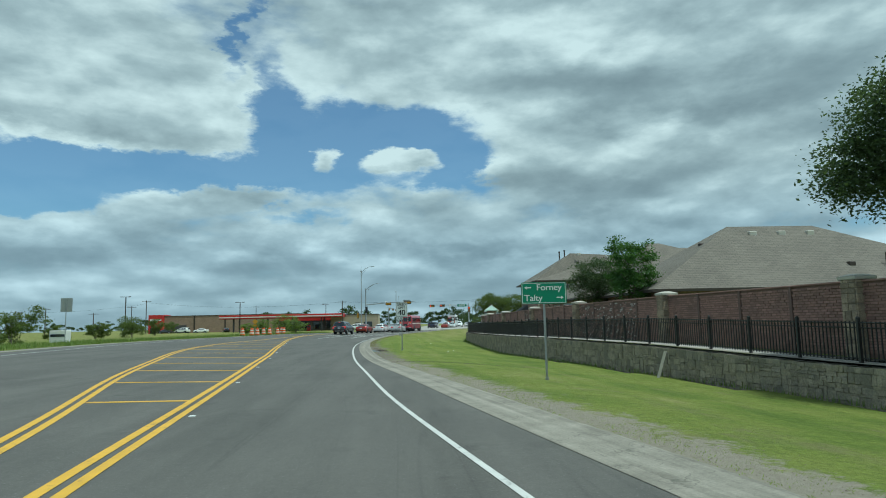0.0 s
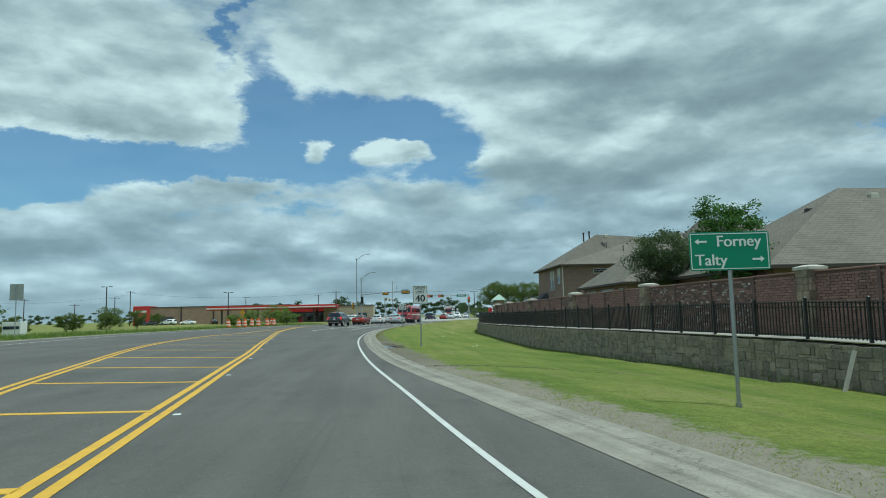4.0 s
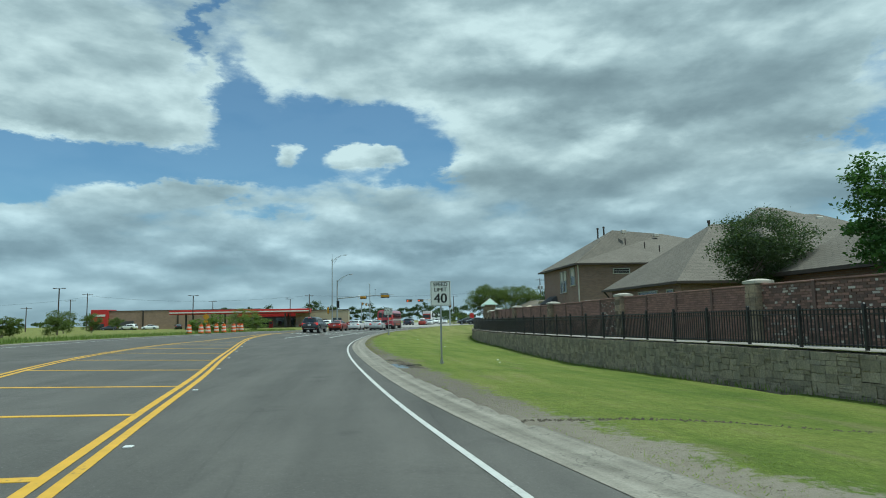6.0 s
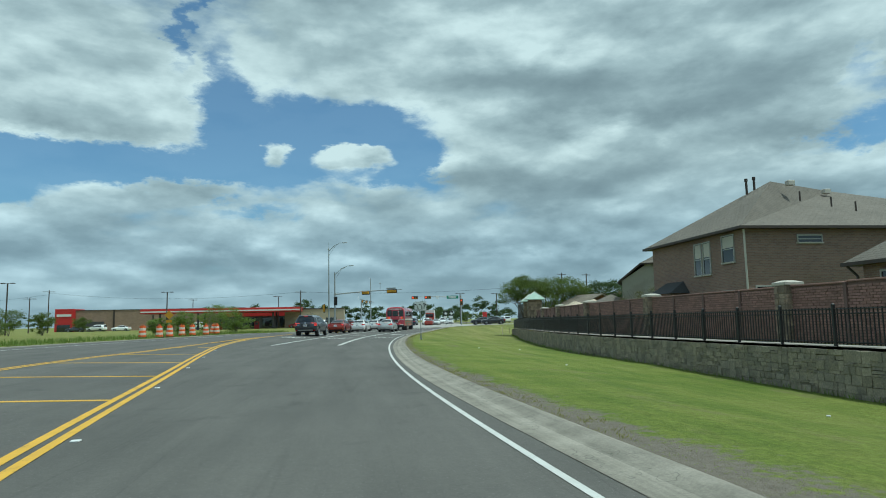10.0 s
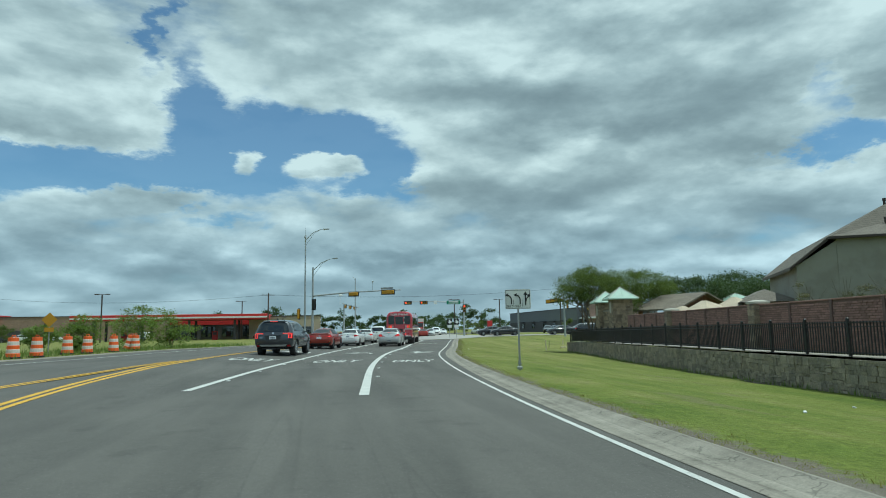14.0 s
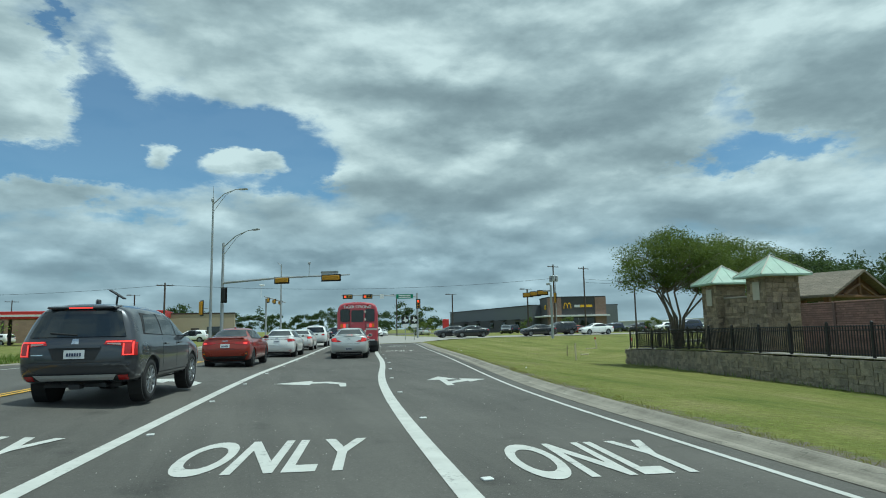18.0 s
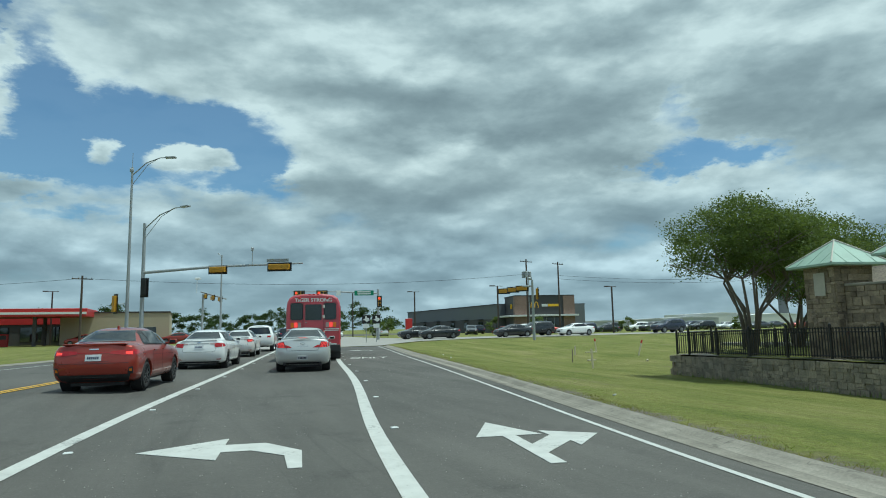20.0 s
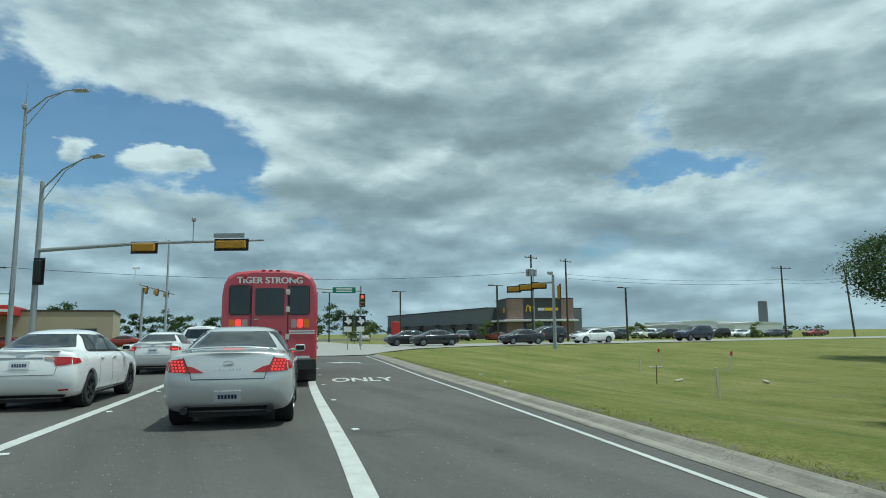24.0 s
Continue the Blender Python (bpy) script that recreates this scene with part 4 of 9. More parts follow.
wall = root("stone_retaining_wall", Matrix.Identity(4), "low retaining wall of grey-brown ashlar stone", "wall", kind="structure")
ys_wall = np.arange(WALL_Y0, WALL_Y1 + 0.01, 0.8)
v, f = [], []
for y in ys_wall:
    x, a = wall_frame(y)
    t = wall_top(y)
    v += [(x + 0.05, y, -1.3), (x + 0.05, y, t - 0.03), (x + 0.42, y, t - 0.03), (x + 0.42, y, -1.3)]
n = len(ys_wall)
f = [(i * 4 + k, i * 4 + 4 + k, i * 4 + 5 + k, i * 4 + k + 1) for i in range(n - 1) for k in range(3)]
x1, y1 = float(wall_line(WALL_Y1)), WALL_Y1
e0 = box(x1 + 0.02, x1 + 22, y1 - 0.35, y1 - 0.03, -1.3, 0.05)
part("core", join((v, f), e0), "mortar", wall)
part("coping", ribbon([(float(wall_line(y)) - 0.01, float(y)) for y in ys_wall], [(float(wall_line(y)) + 0.45, float(y)) for y in ys_wall], 0), "coping", wall)
cop = wall.children[-1]
for q in cop.data.vertices:
    q.co.z = wall_top(q.co.y) + 0.012
cv, cf = [tuple(q.co) for q in cop.data.vertices], [tuple(p.vertices) for p in cop.data.polygons]
nn = len(ys_wall)
low = [(x, y, z - 0.06) for x, y, z in cv]
cf2 = [tuple(reversed([i + 2 * nn for i in face])) for face in cf] + [(i, i + 1, 2 * nn + i + 1, 2 * nn + i) for i in range(nn - 1)]
cop.data = mesh_of("coping", cv + low, cf + cf2, "coping")

rng = random.Random(11)
loose, singles = [], []
y = WALL_Y0
while y < WALL_Y1 - 0.2:
    # one stack of courses, broken into stones of mixed size
    w_stack = rng.uniform(0.45, 1.0)
    z = -1.15
    top = wall_top(y) - 0.055
    while z < top - 0.03:
        h = min(rng.choice((0.06, 0.08, 0.11, 0.14, 0.19, 0.24)), top - z)
        if top - z - h < 0.07:
            h = top - z
        s = y
        while s < y + w_stack - 0.02:
            wd = min(rng.uniform(0.10, 0.36) * (0.75 if h > 0.25 else 1.0), y + w_stack - s)
            if y + w_stack - s - wd < 0.14:
                wd = y + w_stack - s
            mid = s + wd / 2
            if mid < WALL_Y1 - 0.05:
                x, ang = wall_frame(mid)
                proud = rng.uniform(0.0, 0.022)
                g = 0.002
                st = box(-proud, 0.12, -wd / 2 + g, wd / 2 - g, z + g, z + h - g, min(0.008, h * 0.08))
                jit = [(px + (rng.uniform(-0.014, 0.014) if px < 0.02 else 0), py + rng.uniform(-0.008, 0.008), pz + rng.uniform(-0.010, 0.010)) for px, py, pz in st[0]]
                piece = moved((jit, st[1]), Matrix.Translation((x, mid, 0)) @ Matrix.Rotation(-ang, 4, "Z"))
                (singles if 36 < mid < 62 and z > -0.75 and len(singles) < 300 else loose).append(piece)
            s += wd
        z += h
    y += w_stack
STONES = singles
# the short return at the wall's end
for i in range(30):
    for zc in (-1.0, -0.72, -0.45, -0.2):
        wd = 0.62
        st = box(-wd / 2 + 0.008, wd / 2 - 0.008, -0.05 - rng.uniform(0, 0.03), 0.08, zc + 0.008, zc + 0.24, 0.014)
        loose.append(moved(st, Matrix.Translation((x1 + 0.3 + i * 0.62 + (0.2 if zc in (-1.0, -0.45) else 0), y1 - 0.02, 0)) @ Matrix.Rotation(math.pi, 4, "Z")))
tagged(part("stones", join(*loose), "stone", wall), kind="stuff")

# terrace behind it
tv, tf = [], []
for i, y in enumerate(ys_wall):
    z = wall_top(y) - 0.035
    tv += [(float(wall_line(y)) + 0.4, y, z), (float(wall_line(y)) + 6.0, y, max(z, 0.25)), (160, y, max(z, 0.3))]
    if i:
        tf += [(i * 3 - 3 + k, i * 3 - 2 + k, i * 3 + 1 + k, i * 3 + k) for k in range(2)]
thing("terrace", tv, tf, "grass", "grass terrace behind the retaining wall", "ground", "structure")
v, f = ribbon([(float(wall_line(y)) + 0.46, float(y)) for y in ys_wall[:-12]], [(float(wall_line(y)) + 1.5, float(y)) for y in ys_wall[:-12]], 0)
v = [(x, y, wall_top(y) - 0.023) for x, y, z in v]
thing("footpath", v, f, "concrete", "narrow pale concrete path between fence and brick wall", "path", "structure")

# iron fence
fence = root("iron_fence", Matrix.Identity(4), "black wrought-iron picket fence on the stone wall", "fence")
FH = 0.92
s_len, prev, table = 0.0, None, []
for y in np.arange(WALL_Y0, WALL_Y1 - 0.15, 0.05):
    p = (float(wall_line(y)) + 0.2, float(y))
    if prev:
        s_len += math.dist(prev, p)
    table.append((s_len, *p))
    prev = p
tab = np.array(table)
at = lambda s: (float(np.interp(s, tab[:, 0], tab[:, 1])), float(np.interp(s, tab[:, 0], tab[:, 2])))
post_me = mesh_of("post", *join(box(-0.035, 0.035, -0.035, 0.035, 0, FH + 0.06, 0.006), moved(lathe([(0.045, 0), (0.045, 0.02), (0.02, 0.05)], 8), Matrix.Translation((0, 0, FH + 0.06)))), "iron")
picket_me = mesh_of("picket", *box(-0.012, 0.012, -0.012, 0.012, 0.05, FH), "iron")
bays = int(s_len / 1.83)
extra, count = [], 0
for b in range(bays + 1):
    x, y = at(b * 1.83)
    z = wall_top(y) + 0.01
    ob = part("post", post_me, "iron", fence)
    ob.matrix_basis = pose(x, y, z)
    if b == bays:
        break
    x2, y2 = at((b + 1) * 1.83)
    z2 = wall_top(y2) + 0.01
    for h in (0.10, FH - 0.14, FH - 0.03):
        part("rail", tube([(x, y, z + h), (x2, y2, z2 + h)], 0.017, 4), "iron", fence)
    for k in range(1, 16):
        t = k / 16
        q = (x + (x2 - x) * t, y + (y2 - y) * t, z + (z2 - z) * t)
        if 30 < y < 66 and count < 300:
            part("picket", picket_me, "iron", fence).matrix_basis = pose(*q)
            count += 1
        else:
            extra.append(moved(box(-0.012, 0.012, -0.012, 0.012, 0.05, FH), Matrix.Translation(q)))
# the fence turns the corner
for b in range(8):
    x, y, z = x1 + 0.25 + b * 1.83, y1 - 0.18, 0.07
    part("post", post_me, "iron", fence).matrix_basis = pose(x, y, z)
    for h in (0.10, FH - 0.14, FH - 0.03):
        part("rail", tube([(x, y, z + h), (x + 1.83, y, z + h)], 0.017, 4), "iron", fence)
    for k in range(1, 16):
        extra.append(moved(box(-0.012, 0.012, -0.012, 0.012, 0.05, FH), Matrix.Translation((x + 1.83 * k / 16, y, z))))
tagged(part("picket_run", join(*extra), "iron", fence), kind="stuff")

# brick screen wall in bays, with stone piers
screen = root("brick_screen_wall", Matrix.Identity(4), "tall dark red brick wall with capped stone piers", "wall", kind="structure")
SC_OFF, SC_Y1 = 1.95, 100.3
s_len, prev, table = 0.0, None, []
for y in np.arange(WALL_Y0, SC_Y1, 0.05):
    p = (float(wall_line(y)) + SC_OFF, float(y))
    if prev:
        s_len += math.dist(prev, p)
    table.append((s_len, *p))
    prev = p
tab2 = np.array(table)
at2 = lambda s: (float(np.interp(s, tab2[:, 0], tab2[:, 1])), float(np.interp(s, tab2[:, 0], tab2[:, 2])))
s_of_y = lambda y: float(np.interp(y, tab2[:, 2], tab2[:, 0]))
PIER_S = [s_of_y(28.0) + 9.15 * k for k in range(-4, 9)]
PIER_S = [s for s in PIER_S if 0 < s < s_len]
top_of = lambda y: float(np.interp(y, [10, 28, 46, 55, 75, 100], [2.20, 2.24, 2.16, 2.06, 2.02, 1.95]))
pier_parts = {}
cores, bricks_loose, BRICKS = [], [], []
rng = random.Random(5)
BAY = 9.15 / 4
edges_s = [k * BAY + PIER_S[0] % BAY for k in range(-1, int(s_len / BAY) + 1)]
for s0 in edges_s:
    s1 = s0 + BAY
    s0, s1 = max(s0, 0), min(s1, s_len)
    if s1 - s0 < 0.5:
        continue
    (xa, ya), (xb, yb) = at2(s0), at2(s1)
    ang = math.atan2(xb - xa, yb - ya)
    m = Matrix.Translation((xa, ya, 0)) @ Matrix.Rotation(-ang, 4, "Z")
    ln = math.dist((xa, ya), (xb, yb))
    top = top_of((ya + yb) / 2)
    part("panel_core", moved(box(0.030, 0.16, 0, ln, 0.2, top), m), "brick_mortar", screen)
    # narrow post; its darker colour includes the shadow line between panels
    part("panel_post", moved(box(-0.035, 0.2, -0.055, 0.055, 0.2, top + 0.02, 0.008), m), "brick_dark", screen)
    part("panel_cap", moved(box(-0.03, 0.2, 0.055, ln - 0.055, top - 0.002, top + 0.045, 0.012), m), "brick", screen)
    pale = 29.5 < ya < 36.0 or 45.0 < ya < 46.9
    z, row = 0.42, 0
    while z < top - 0.08:
        y = 0.06 - (0.11 if row % 2 else 0)
        while y < ln - 0.06:
            a0, a1 = max(y, 0.06), min(y + 0.215, ln - 0.06)
            if a1 - a0 > 0.04:
                d = rng.uniform(0.0, 0.010) - (0.026 if row % 3 == 0 else 0)
                piece = moved(box(-d - 0.004, 0.05, a0 + 0.004, a1 - 0.004, z + 0.006, z + 0.064), m)
                yy = ya + (yb - ya) * (y / ln)
                white = pale and rng.random() < 0.20 + 0.55 * max(0, noise.noise((y + ya, z * 3, 2)))
                if white:
                    half = a0 + (a1 - a0) * rng.choice((0.4, 0.5, 1.0))
                    pier_parts.setdefault("pale", []).append(moved(box(-d - 0.004, 0.05, a0 + 0.004, half - 0.004, z + 0.006, z + 0.064), m))
                    if half < a1:
                        pier_parts.setdefault("sooty", []).append(moved(box(-d - 0.004, 0.05, half + 0.002, a1 - 0.004, z + 0.006, z + 0.064), m))
                elif pale and rng.random() < 0.5:
                    pier_parts.setdefault("sooty", []).append(piece)
                elif 44 < yy < 55.5 and z > 1.2 and len(BRICKS) < 300:
                    BRICKS.append(piece)
                else:
                    bricks_loose.append(piece)
            y += 0.225
        z += 0.076
        row += 1
tagged(part("bricks", join(*bricks_loose), "brick", screen), kind="stuff")
tagged(part("whitened_bricks", join(*pier_parts["pale"]), "brick_pale", screen, "bricks whitened by lime bloom"), kind="stuff")
tagged(part("dark_bricks", join(*pier_parts["sooty"]), "brick_dark", screen, "dark sooty bricks"), kind="stuff")
for i, s in enumerate(PIER_S):
    x, y = at2(s)
    x2, y2 = at2(min(s + 0.3, s_len))
    ang = math.atan2(x2 - x, y2 - y)
    top = top_of(y)
    m = Matrix.Translation((x, y, 0)) @ Matrix.Rotation(-ang, 4, "Z")
    pier = part("pier", moved(box(-0.2, 0.36, -0.23, 0.23, 0.2, top + 0.06, 0.01), m), "mortar", screen)
    pieces = []
    z = 0.4
    while z < top + 0.02:
        h = rng.choice((0.14, 0.19, 0.25))
        h = min(h, top + 0.06 - z)
        a = -0.23
        while a < 0.22:
            w_ = min(rng.uniform(0.16, 0.3), 0.23 - a)
            if 0.23 - a - w_ < 0.1:
                w_ = 0.23 - a
            pieces.append(moved(box(-0.225 - rng.uniform(0, 0.02), -0.1, a + 0.006, a + w_ - 0.006, z + 0.006, z + h - 0.006, 0.012), m))
            a += w_
        pieces.append(moved(box(-0.2, 0.3, -0.25, -0.16, z + 0.006, z + h - 0.006, 0.012), m))
        pieces.append(moved(box(-0.2, 0.3, 0.16, 0.25, z + 0.006, z + h - 0.006, 0.012), m))
        z += h
    tagged(part("stone_facing", join(*pieces), "brown_stone", pier), kind="stuff")
    capm = m @ Matrix.Translation((0.08, 0, top + 0.06))
    cap = join(box(-0.34, 0.34, -0.30, 0.30, 0, 0.09, 0.02), ([(-0.34, -0.30, 0.088), (0.34, -0.30, 0.088), (0.34, 0.30, 0.088), (-0.34, 0.30, 0.088), (-0.12, -0.12, 0.15), (0.12, -0.12, 0.15), (0.12, 0.12, 0.15), (-0.12, 0.12, 0.15)],
                                                               [(0, 1, 5, 4), (1, 2, 6, 5), (2, 3, 7, 6), (3, 0, 4, 7), (4, 5, 6, 7)]))
    part("pier_cap", moved(cap, capm), "capstone", screen, "pale cast-stone cap")

# ---- roadside signs and stakes ----
def sign_post(name, x, y, z, turn, w, h, z_top, face_mat, label, category, group=""):
    """A flat sign on a round steel post; local x to the right as one reads it, face towards -y."""
    ob = root(name, pose(x, y, z, 0, 0, turn), label, category, group)
    part("post", tube([(0, 0.03, -0.3), (0, 0.03, z_top - 0.05)], 0.030, 10), "galv", ob)
    part("base_sleeve", join(tube([(0, 0.03, -0.1), (0, 0.03, 0.22)], 0.045, 10), box(-0.08, 0.08, -0.05, 0.11, -0.05, 0.03, 0.01), tube([(-0.07, 0.03, 0.12), (0.07, 0.03, 0.12)], 0.014, 6)), "galv", ob, "bolted steel base sleeve")
    r = 0.04
    pts = []
    for cx, cz, a0 in ((w / 2 - r, z_top - r, 0), (-w / 2 + r, z_top - r, 90), (-w / 2 + r, z_top - h + r, 180), (w / 2 - r, z_top - h + r, 270)):
        pts += [(cx + r * math.cos(radians(a0 + k * 22.5)), cz + r * math.sin(radians(a0 + k * 22.5))) for k in range(5)]
    n = len(pts)
    v = [(px, -0.006, pz) for px, pz in pts] + [(px, -0.002, pz) for px, pz in pts]
    panel = part("panel", (v, [tuple(range(n)), tuple(range(2 * n - 1, n - 1, -1))] + [(i, n + i, n + (i + 1) % n, (i + 1) % n) for i in range(n)]), face_mat, ob)
    part("brackets", join(box(-0.05, 0.05, 0.0, 0.06, z_top - 0.16, z_top - 0.13), box(-0.05, 0.05, 0.0, 0.06, z_top - h + 0.13, z_top - h + 0.16)), "galv", ob)
    return ob, panel


def flat(px, pz, lift=0.008):
    """Turns lettering from the x-y plane onto a sign's face, at px, pz."""
    return Matrix.Translation((px, -lift, pz)) @ Matrix.Rotation(radians(90), 4, "X")


def border(panel, w, h, z_top, inset, mat, t=0.012):
    a, b, c, d = -w / 2 + inset, w / 2 - inset, z_top - h + inset, z_top - inset
    y0, y1 = -0.0085, -0.006
    part("border", join(box(a, b, y0, y1, d - t, d), box(a, b, y0, y1, c, c + t), box(a, a + t, y0, y1, c + t, d - t), box(b - t, b, y0, y1, c + t, d - t)), mat, panel)


def flat_arrow(px, pz, size, way, mat, parent):
    s = size
    p = [(-s, 0), (-0.35 * s, 0.5 * s), (-0.35 * s, 0.16 * s), (s, 0.16 * s), (s, -0.16 * s), (-0.35 * s, -0.16 * s), (-0.35 * s, -0.5 * s)]
    p = [(way * a, b) for a, b in p]
    n = len(p)
    v = [(px + a, -0.009, pz + b) for a, b in p] + [(px + a, -0.006, pz + b) for a, b in p]
    part("arrow", (v, [tuple(range(n)), tuple(range(2 * n - 1, n - 1, -1))] + [(i, n + i, n + (i + 1) % n, (i + 1) % n) for i in range(n)]), mat, parent)


guide, gp = sign_post("guide_sign", 10.15, 19.95, -0.27, -4, 1.19, 0.57, 2.70, "sign_green", "green guide sign with white town names and arrows", "road sign")
border(gp, 1.19, 0.57, 2.70, 0.02, "sign_white")
text_part("Forney", 0.235, "sign_white", gp, flat(0.14, 2.555), bold=0.004)
text_part("Talty", 0.235, "sign_white", gp, flat(-0.28, 2.28), bold=0.004)
flat_arrow(-0.42, 2.56, 0.09, 1, "sign_white", gp)
flat_arrow(0.42, 2.29, 0.09, -1, "sign_white", gp)

speed, spn = sign_post("speed_limit_sign", 6.38, 39.53, -0.12, -8, 0.66, 0.81, 2.73, "sign_white", "white speed limit sign with black numerals on a steel post", "road sign")
border(spn, 0.66, 0.81, 2.73, 0.02, "sign_black", 0.014)
text_part("SPEED", 0.172, "sign_black", spn, flat(0, 2.612), bold=0.004)
text_part("LIMIT", 0.172, "sign_black", spn, flat(0, 2.442), bold=0.004)
text_part("40", 0.43, "sign_black", spn, flat(0, 2.155), bold=0.010)

lane, lp = sign_post("lane_use_sign", 6.12, 79.9, 0.09, -14, 0.80, 0.62, 2.42, "sign_white", "white lane use sign with three black arrows", "road sign")
border(lp, 0.80, 0.62, 2.42, 0.02, "sign_black")
for px in (-0.27, 0.0):
    a = [(px + 0.07, -0.22), (px + 0.07, -0.05), (px + 0.03, 0.03), (px - 0.04, 0.07)]
    part("arrow_stem", tube([(q, -0.010, 2.17 + r) for q, r in a], 0.020, 6), "sign_black", lp)
    part("arrow_head", ([(px - 0.14, -0.011, 2.25), (px - 0.02, -0.011, 2.30), (px - 0.05, -0.011, 2.19)], [(0, 1, 2)]), "sign_black", lp)
    text_part("ONLY", 0.10, "sign_black", lp, flat(px, 1.885), sx=0.8)
part("arrow_stem", tube([(0.24, -0.010, 1.92), (0.24, -0.010, 2.26)], 0.020, 6), "sign_black", lp)
part("arrow_head", ([(0.17, -0.011, 2.24), (0.31, -0.011, 2.24), (0.24, -0.011, 2.35)], [(0, 1, 2)]), "sign_black", lp)
part("arrow_stem", tube([(0.24, -0.010, 2.0), (0.27, -0.010, 2.12), (0.33, -0.010, 2.2)], 0.018, 6), "sign_black", lp)
part("arrow_head", ([(0.28, -0.011, 2.24), (0.37, -0.011, 2.16), (0.385, -0.011, 2.28)], [(0, 1, 2)]), "sign_black", lp)
for px in (-0.135, 0.135):
    part("divider", box(px - 0.005, px + 0.005, -0.0085, -0.006, 1.86, 2.1), "sign_black", lp)

# a sign on the far side, seen from behind
back, bp = sign_post("road_sign_back", -21.4, 58.7, ground_z(-21.4, 58.7), 180, 0.95, 1.15, 3.75, "sign_back", "bare metal back of a road sign on a post", "road sign")
booth = root("site_box", pose(-25.5, 66, ground_z(-25.5, 66), 0, 0, -8), "small white site box with a blue band", "box")
part("body", box(-0.8, 0.8, -0.4, 0.4, 0, 1.15, 0.03), "white_wall", booth)
part("band", box(-0.7, 0.7, -0.415, -0.403, 0.55, 0.80), "paint_blue", booth)


def stake(x, y, z, top, h, mat, label, r=0.03, tip=None):
    ob = root("stake", Matrix.Translation((x, y, z)), label, "stake", "marker stakes")
    part("shaft", moved(box(-r, r, -r * 0.5, r * 0.5, -0.15, h, 0.004), Matrix.Rotation(math.atan2(top, h), 4, "Y")), mat, ob)
    if tip:
        part("tip", moved(box(-r - 0.003, r + 0.003, -r * 0.5 - 0.003, r * 0.5 + 0.003, h * 0.80, h + 0.004, 0.004), Matrix.Rotation(math.atan2(top, h), 4, "Y")), tip, ob)
    return ob


stake(14.75, 24.15, -0.62, 0.34, 1.0, "capstone", "pale leaning wooden survey stake in the grass", 0.045)
stake(20.5, 118.2, ground_z(20.5, 118.2), -0.05, 0.95, "pale_lath", "pale wooden survey stake in the grass", 0.05)
stake(29.0, 130.1, ground_z(29, 130.1), -0.1, 0.95, "pale_lath", "pale wooden stake with a red top in the grass", 0.05, "red_wall")
stake(29.6, 126.2, ground_z(29.6, 126.2), 0.33, 1.05, "pale_lath", "pale leaning wooden stake with a red top in the grass", 0.05, "red_wall")
stake(25.9, 128.1, ground_z(25.9, 128.1), 0.05, 0.62, "pale_lath", "short pale marker post in the grass", 0.05)
stake(22.6, 123.3, ground_z(22.6, 123.3), 0.03, 0.75, "bark", "thin weathered wooden stake in the grass", 0.025)
for x, y, a in ((28.2, 129.6, 0.1), (24.4, 124.0, 0.5), (26.5, 121.5, 0.9)):
    ob = root("fallen_stick", Matrix.Translation((x, y, ground_z(x, y) + 0.02)), "pale wooden lath lying in the grass", "stick", "fallen laths")
    part("lath", moved(box(-0.5, 0.5, -0.05, 0.05, 0, 0.07, 0.01), Matrix.Rotation(a, 4, "Z")), "pale_lath", ob)

rng = random.Random(21)
scrap = mesh_of("litter", *box(-0.035, 0.035, -0.025, 0.025, -0.01, 0.02, 0.008), "sign_white")
for x, y in ((9.3, 44.5), (9.9, 47.8), (8.8, 58.5), (8.1, 70.2), (10.7, 72.0), (8.45, 103.3), (12.15, 120.1), (11.9, 128.0), (13.9, 121.6), (12.9, 118.2), (9.3, 101.2)):
    ob = tagged(new("litter", scrap), "small pale scrap of litter lying in the grass", "litter", "scraps of litter")
    ob.matrix_basis = pose(x, y, ground_z(x, y) + 0.012, rng.uniform(-15, 15), rng.uniform(-15, 15), rng.uniform(0, 180))

# ---- houses behind the wall ----
def hip_roof(x0, x1, y0, y1, z0, z1, over=0.45, ridge=None):
    """A hipped roof over a rectangle, ridge along its longer side, with eaves."""
    x0, x1, y0, y1 = x0 - over, x1 + over, y0 - over, y1 + over
    if ridge:
        ra, rb = ridge
    elif x1 - x0 >= y1 - y0:
        h = (y1 - y0) / 2
        ra, rb = (x0 + h, y0 + h), (x1 - h, y0 + h)
    else:
        h = (x1 - x0) / 2
        ra, rb = (x0 + h, y0 + h), (x0 + h, y1 - h)
    v = [(x0, y0, z0), (x1, y0, z0), (x1, y1, z0), (x0, y1, z0), (*ra, z1), (*rb, z1)]
    if x1 - x0 >= y1 - y0:
        f = [(0, 1, 5, 4), (1, 2, 5), (2, 3, 4, 5), (3, 0, 4)]
    else:
        f = [(1, 2, 5, 4), (0, 1, 4), (2, 3, 5), (3, 0, 4, 5)]
    return v, f


def roof_part(name, vf, mat, parent):
    me = uv_planar(mesh_of(name, vf[0], vf[1], mat))
    return part(name, me, mat, parent)


def fascia(x0, x1, y0, y1, z, over, parent):
    a, b, c, d = x0 - over, x1 + over, y0 - over, y1 + over
    t = 0.03
    part("fascia", join(box(a - t, b + t, c - t, c, z - 0.11, z + 0.015), box(a - t, b + t, d, d + t, z - 0.11, z + 0.015), box(a - t, a, c, d, z - 0.11, z + 0.015), box(b, b + t, c, d, z - 0.11, z + 0.015)), "trim_dark", parent)
    part("soffit", box(a, b, c, d, z - 0.09, z - 0.07), "trim_dark", parent)


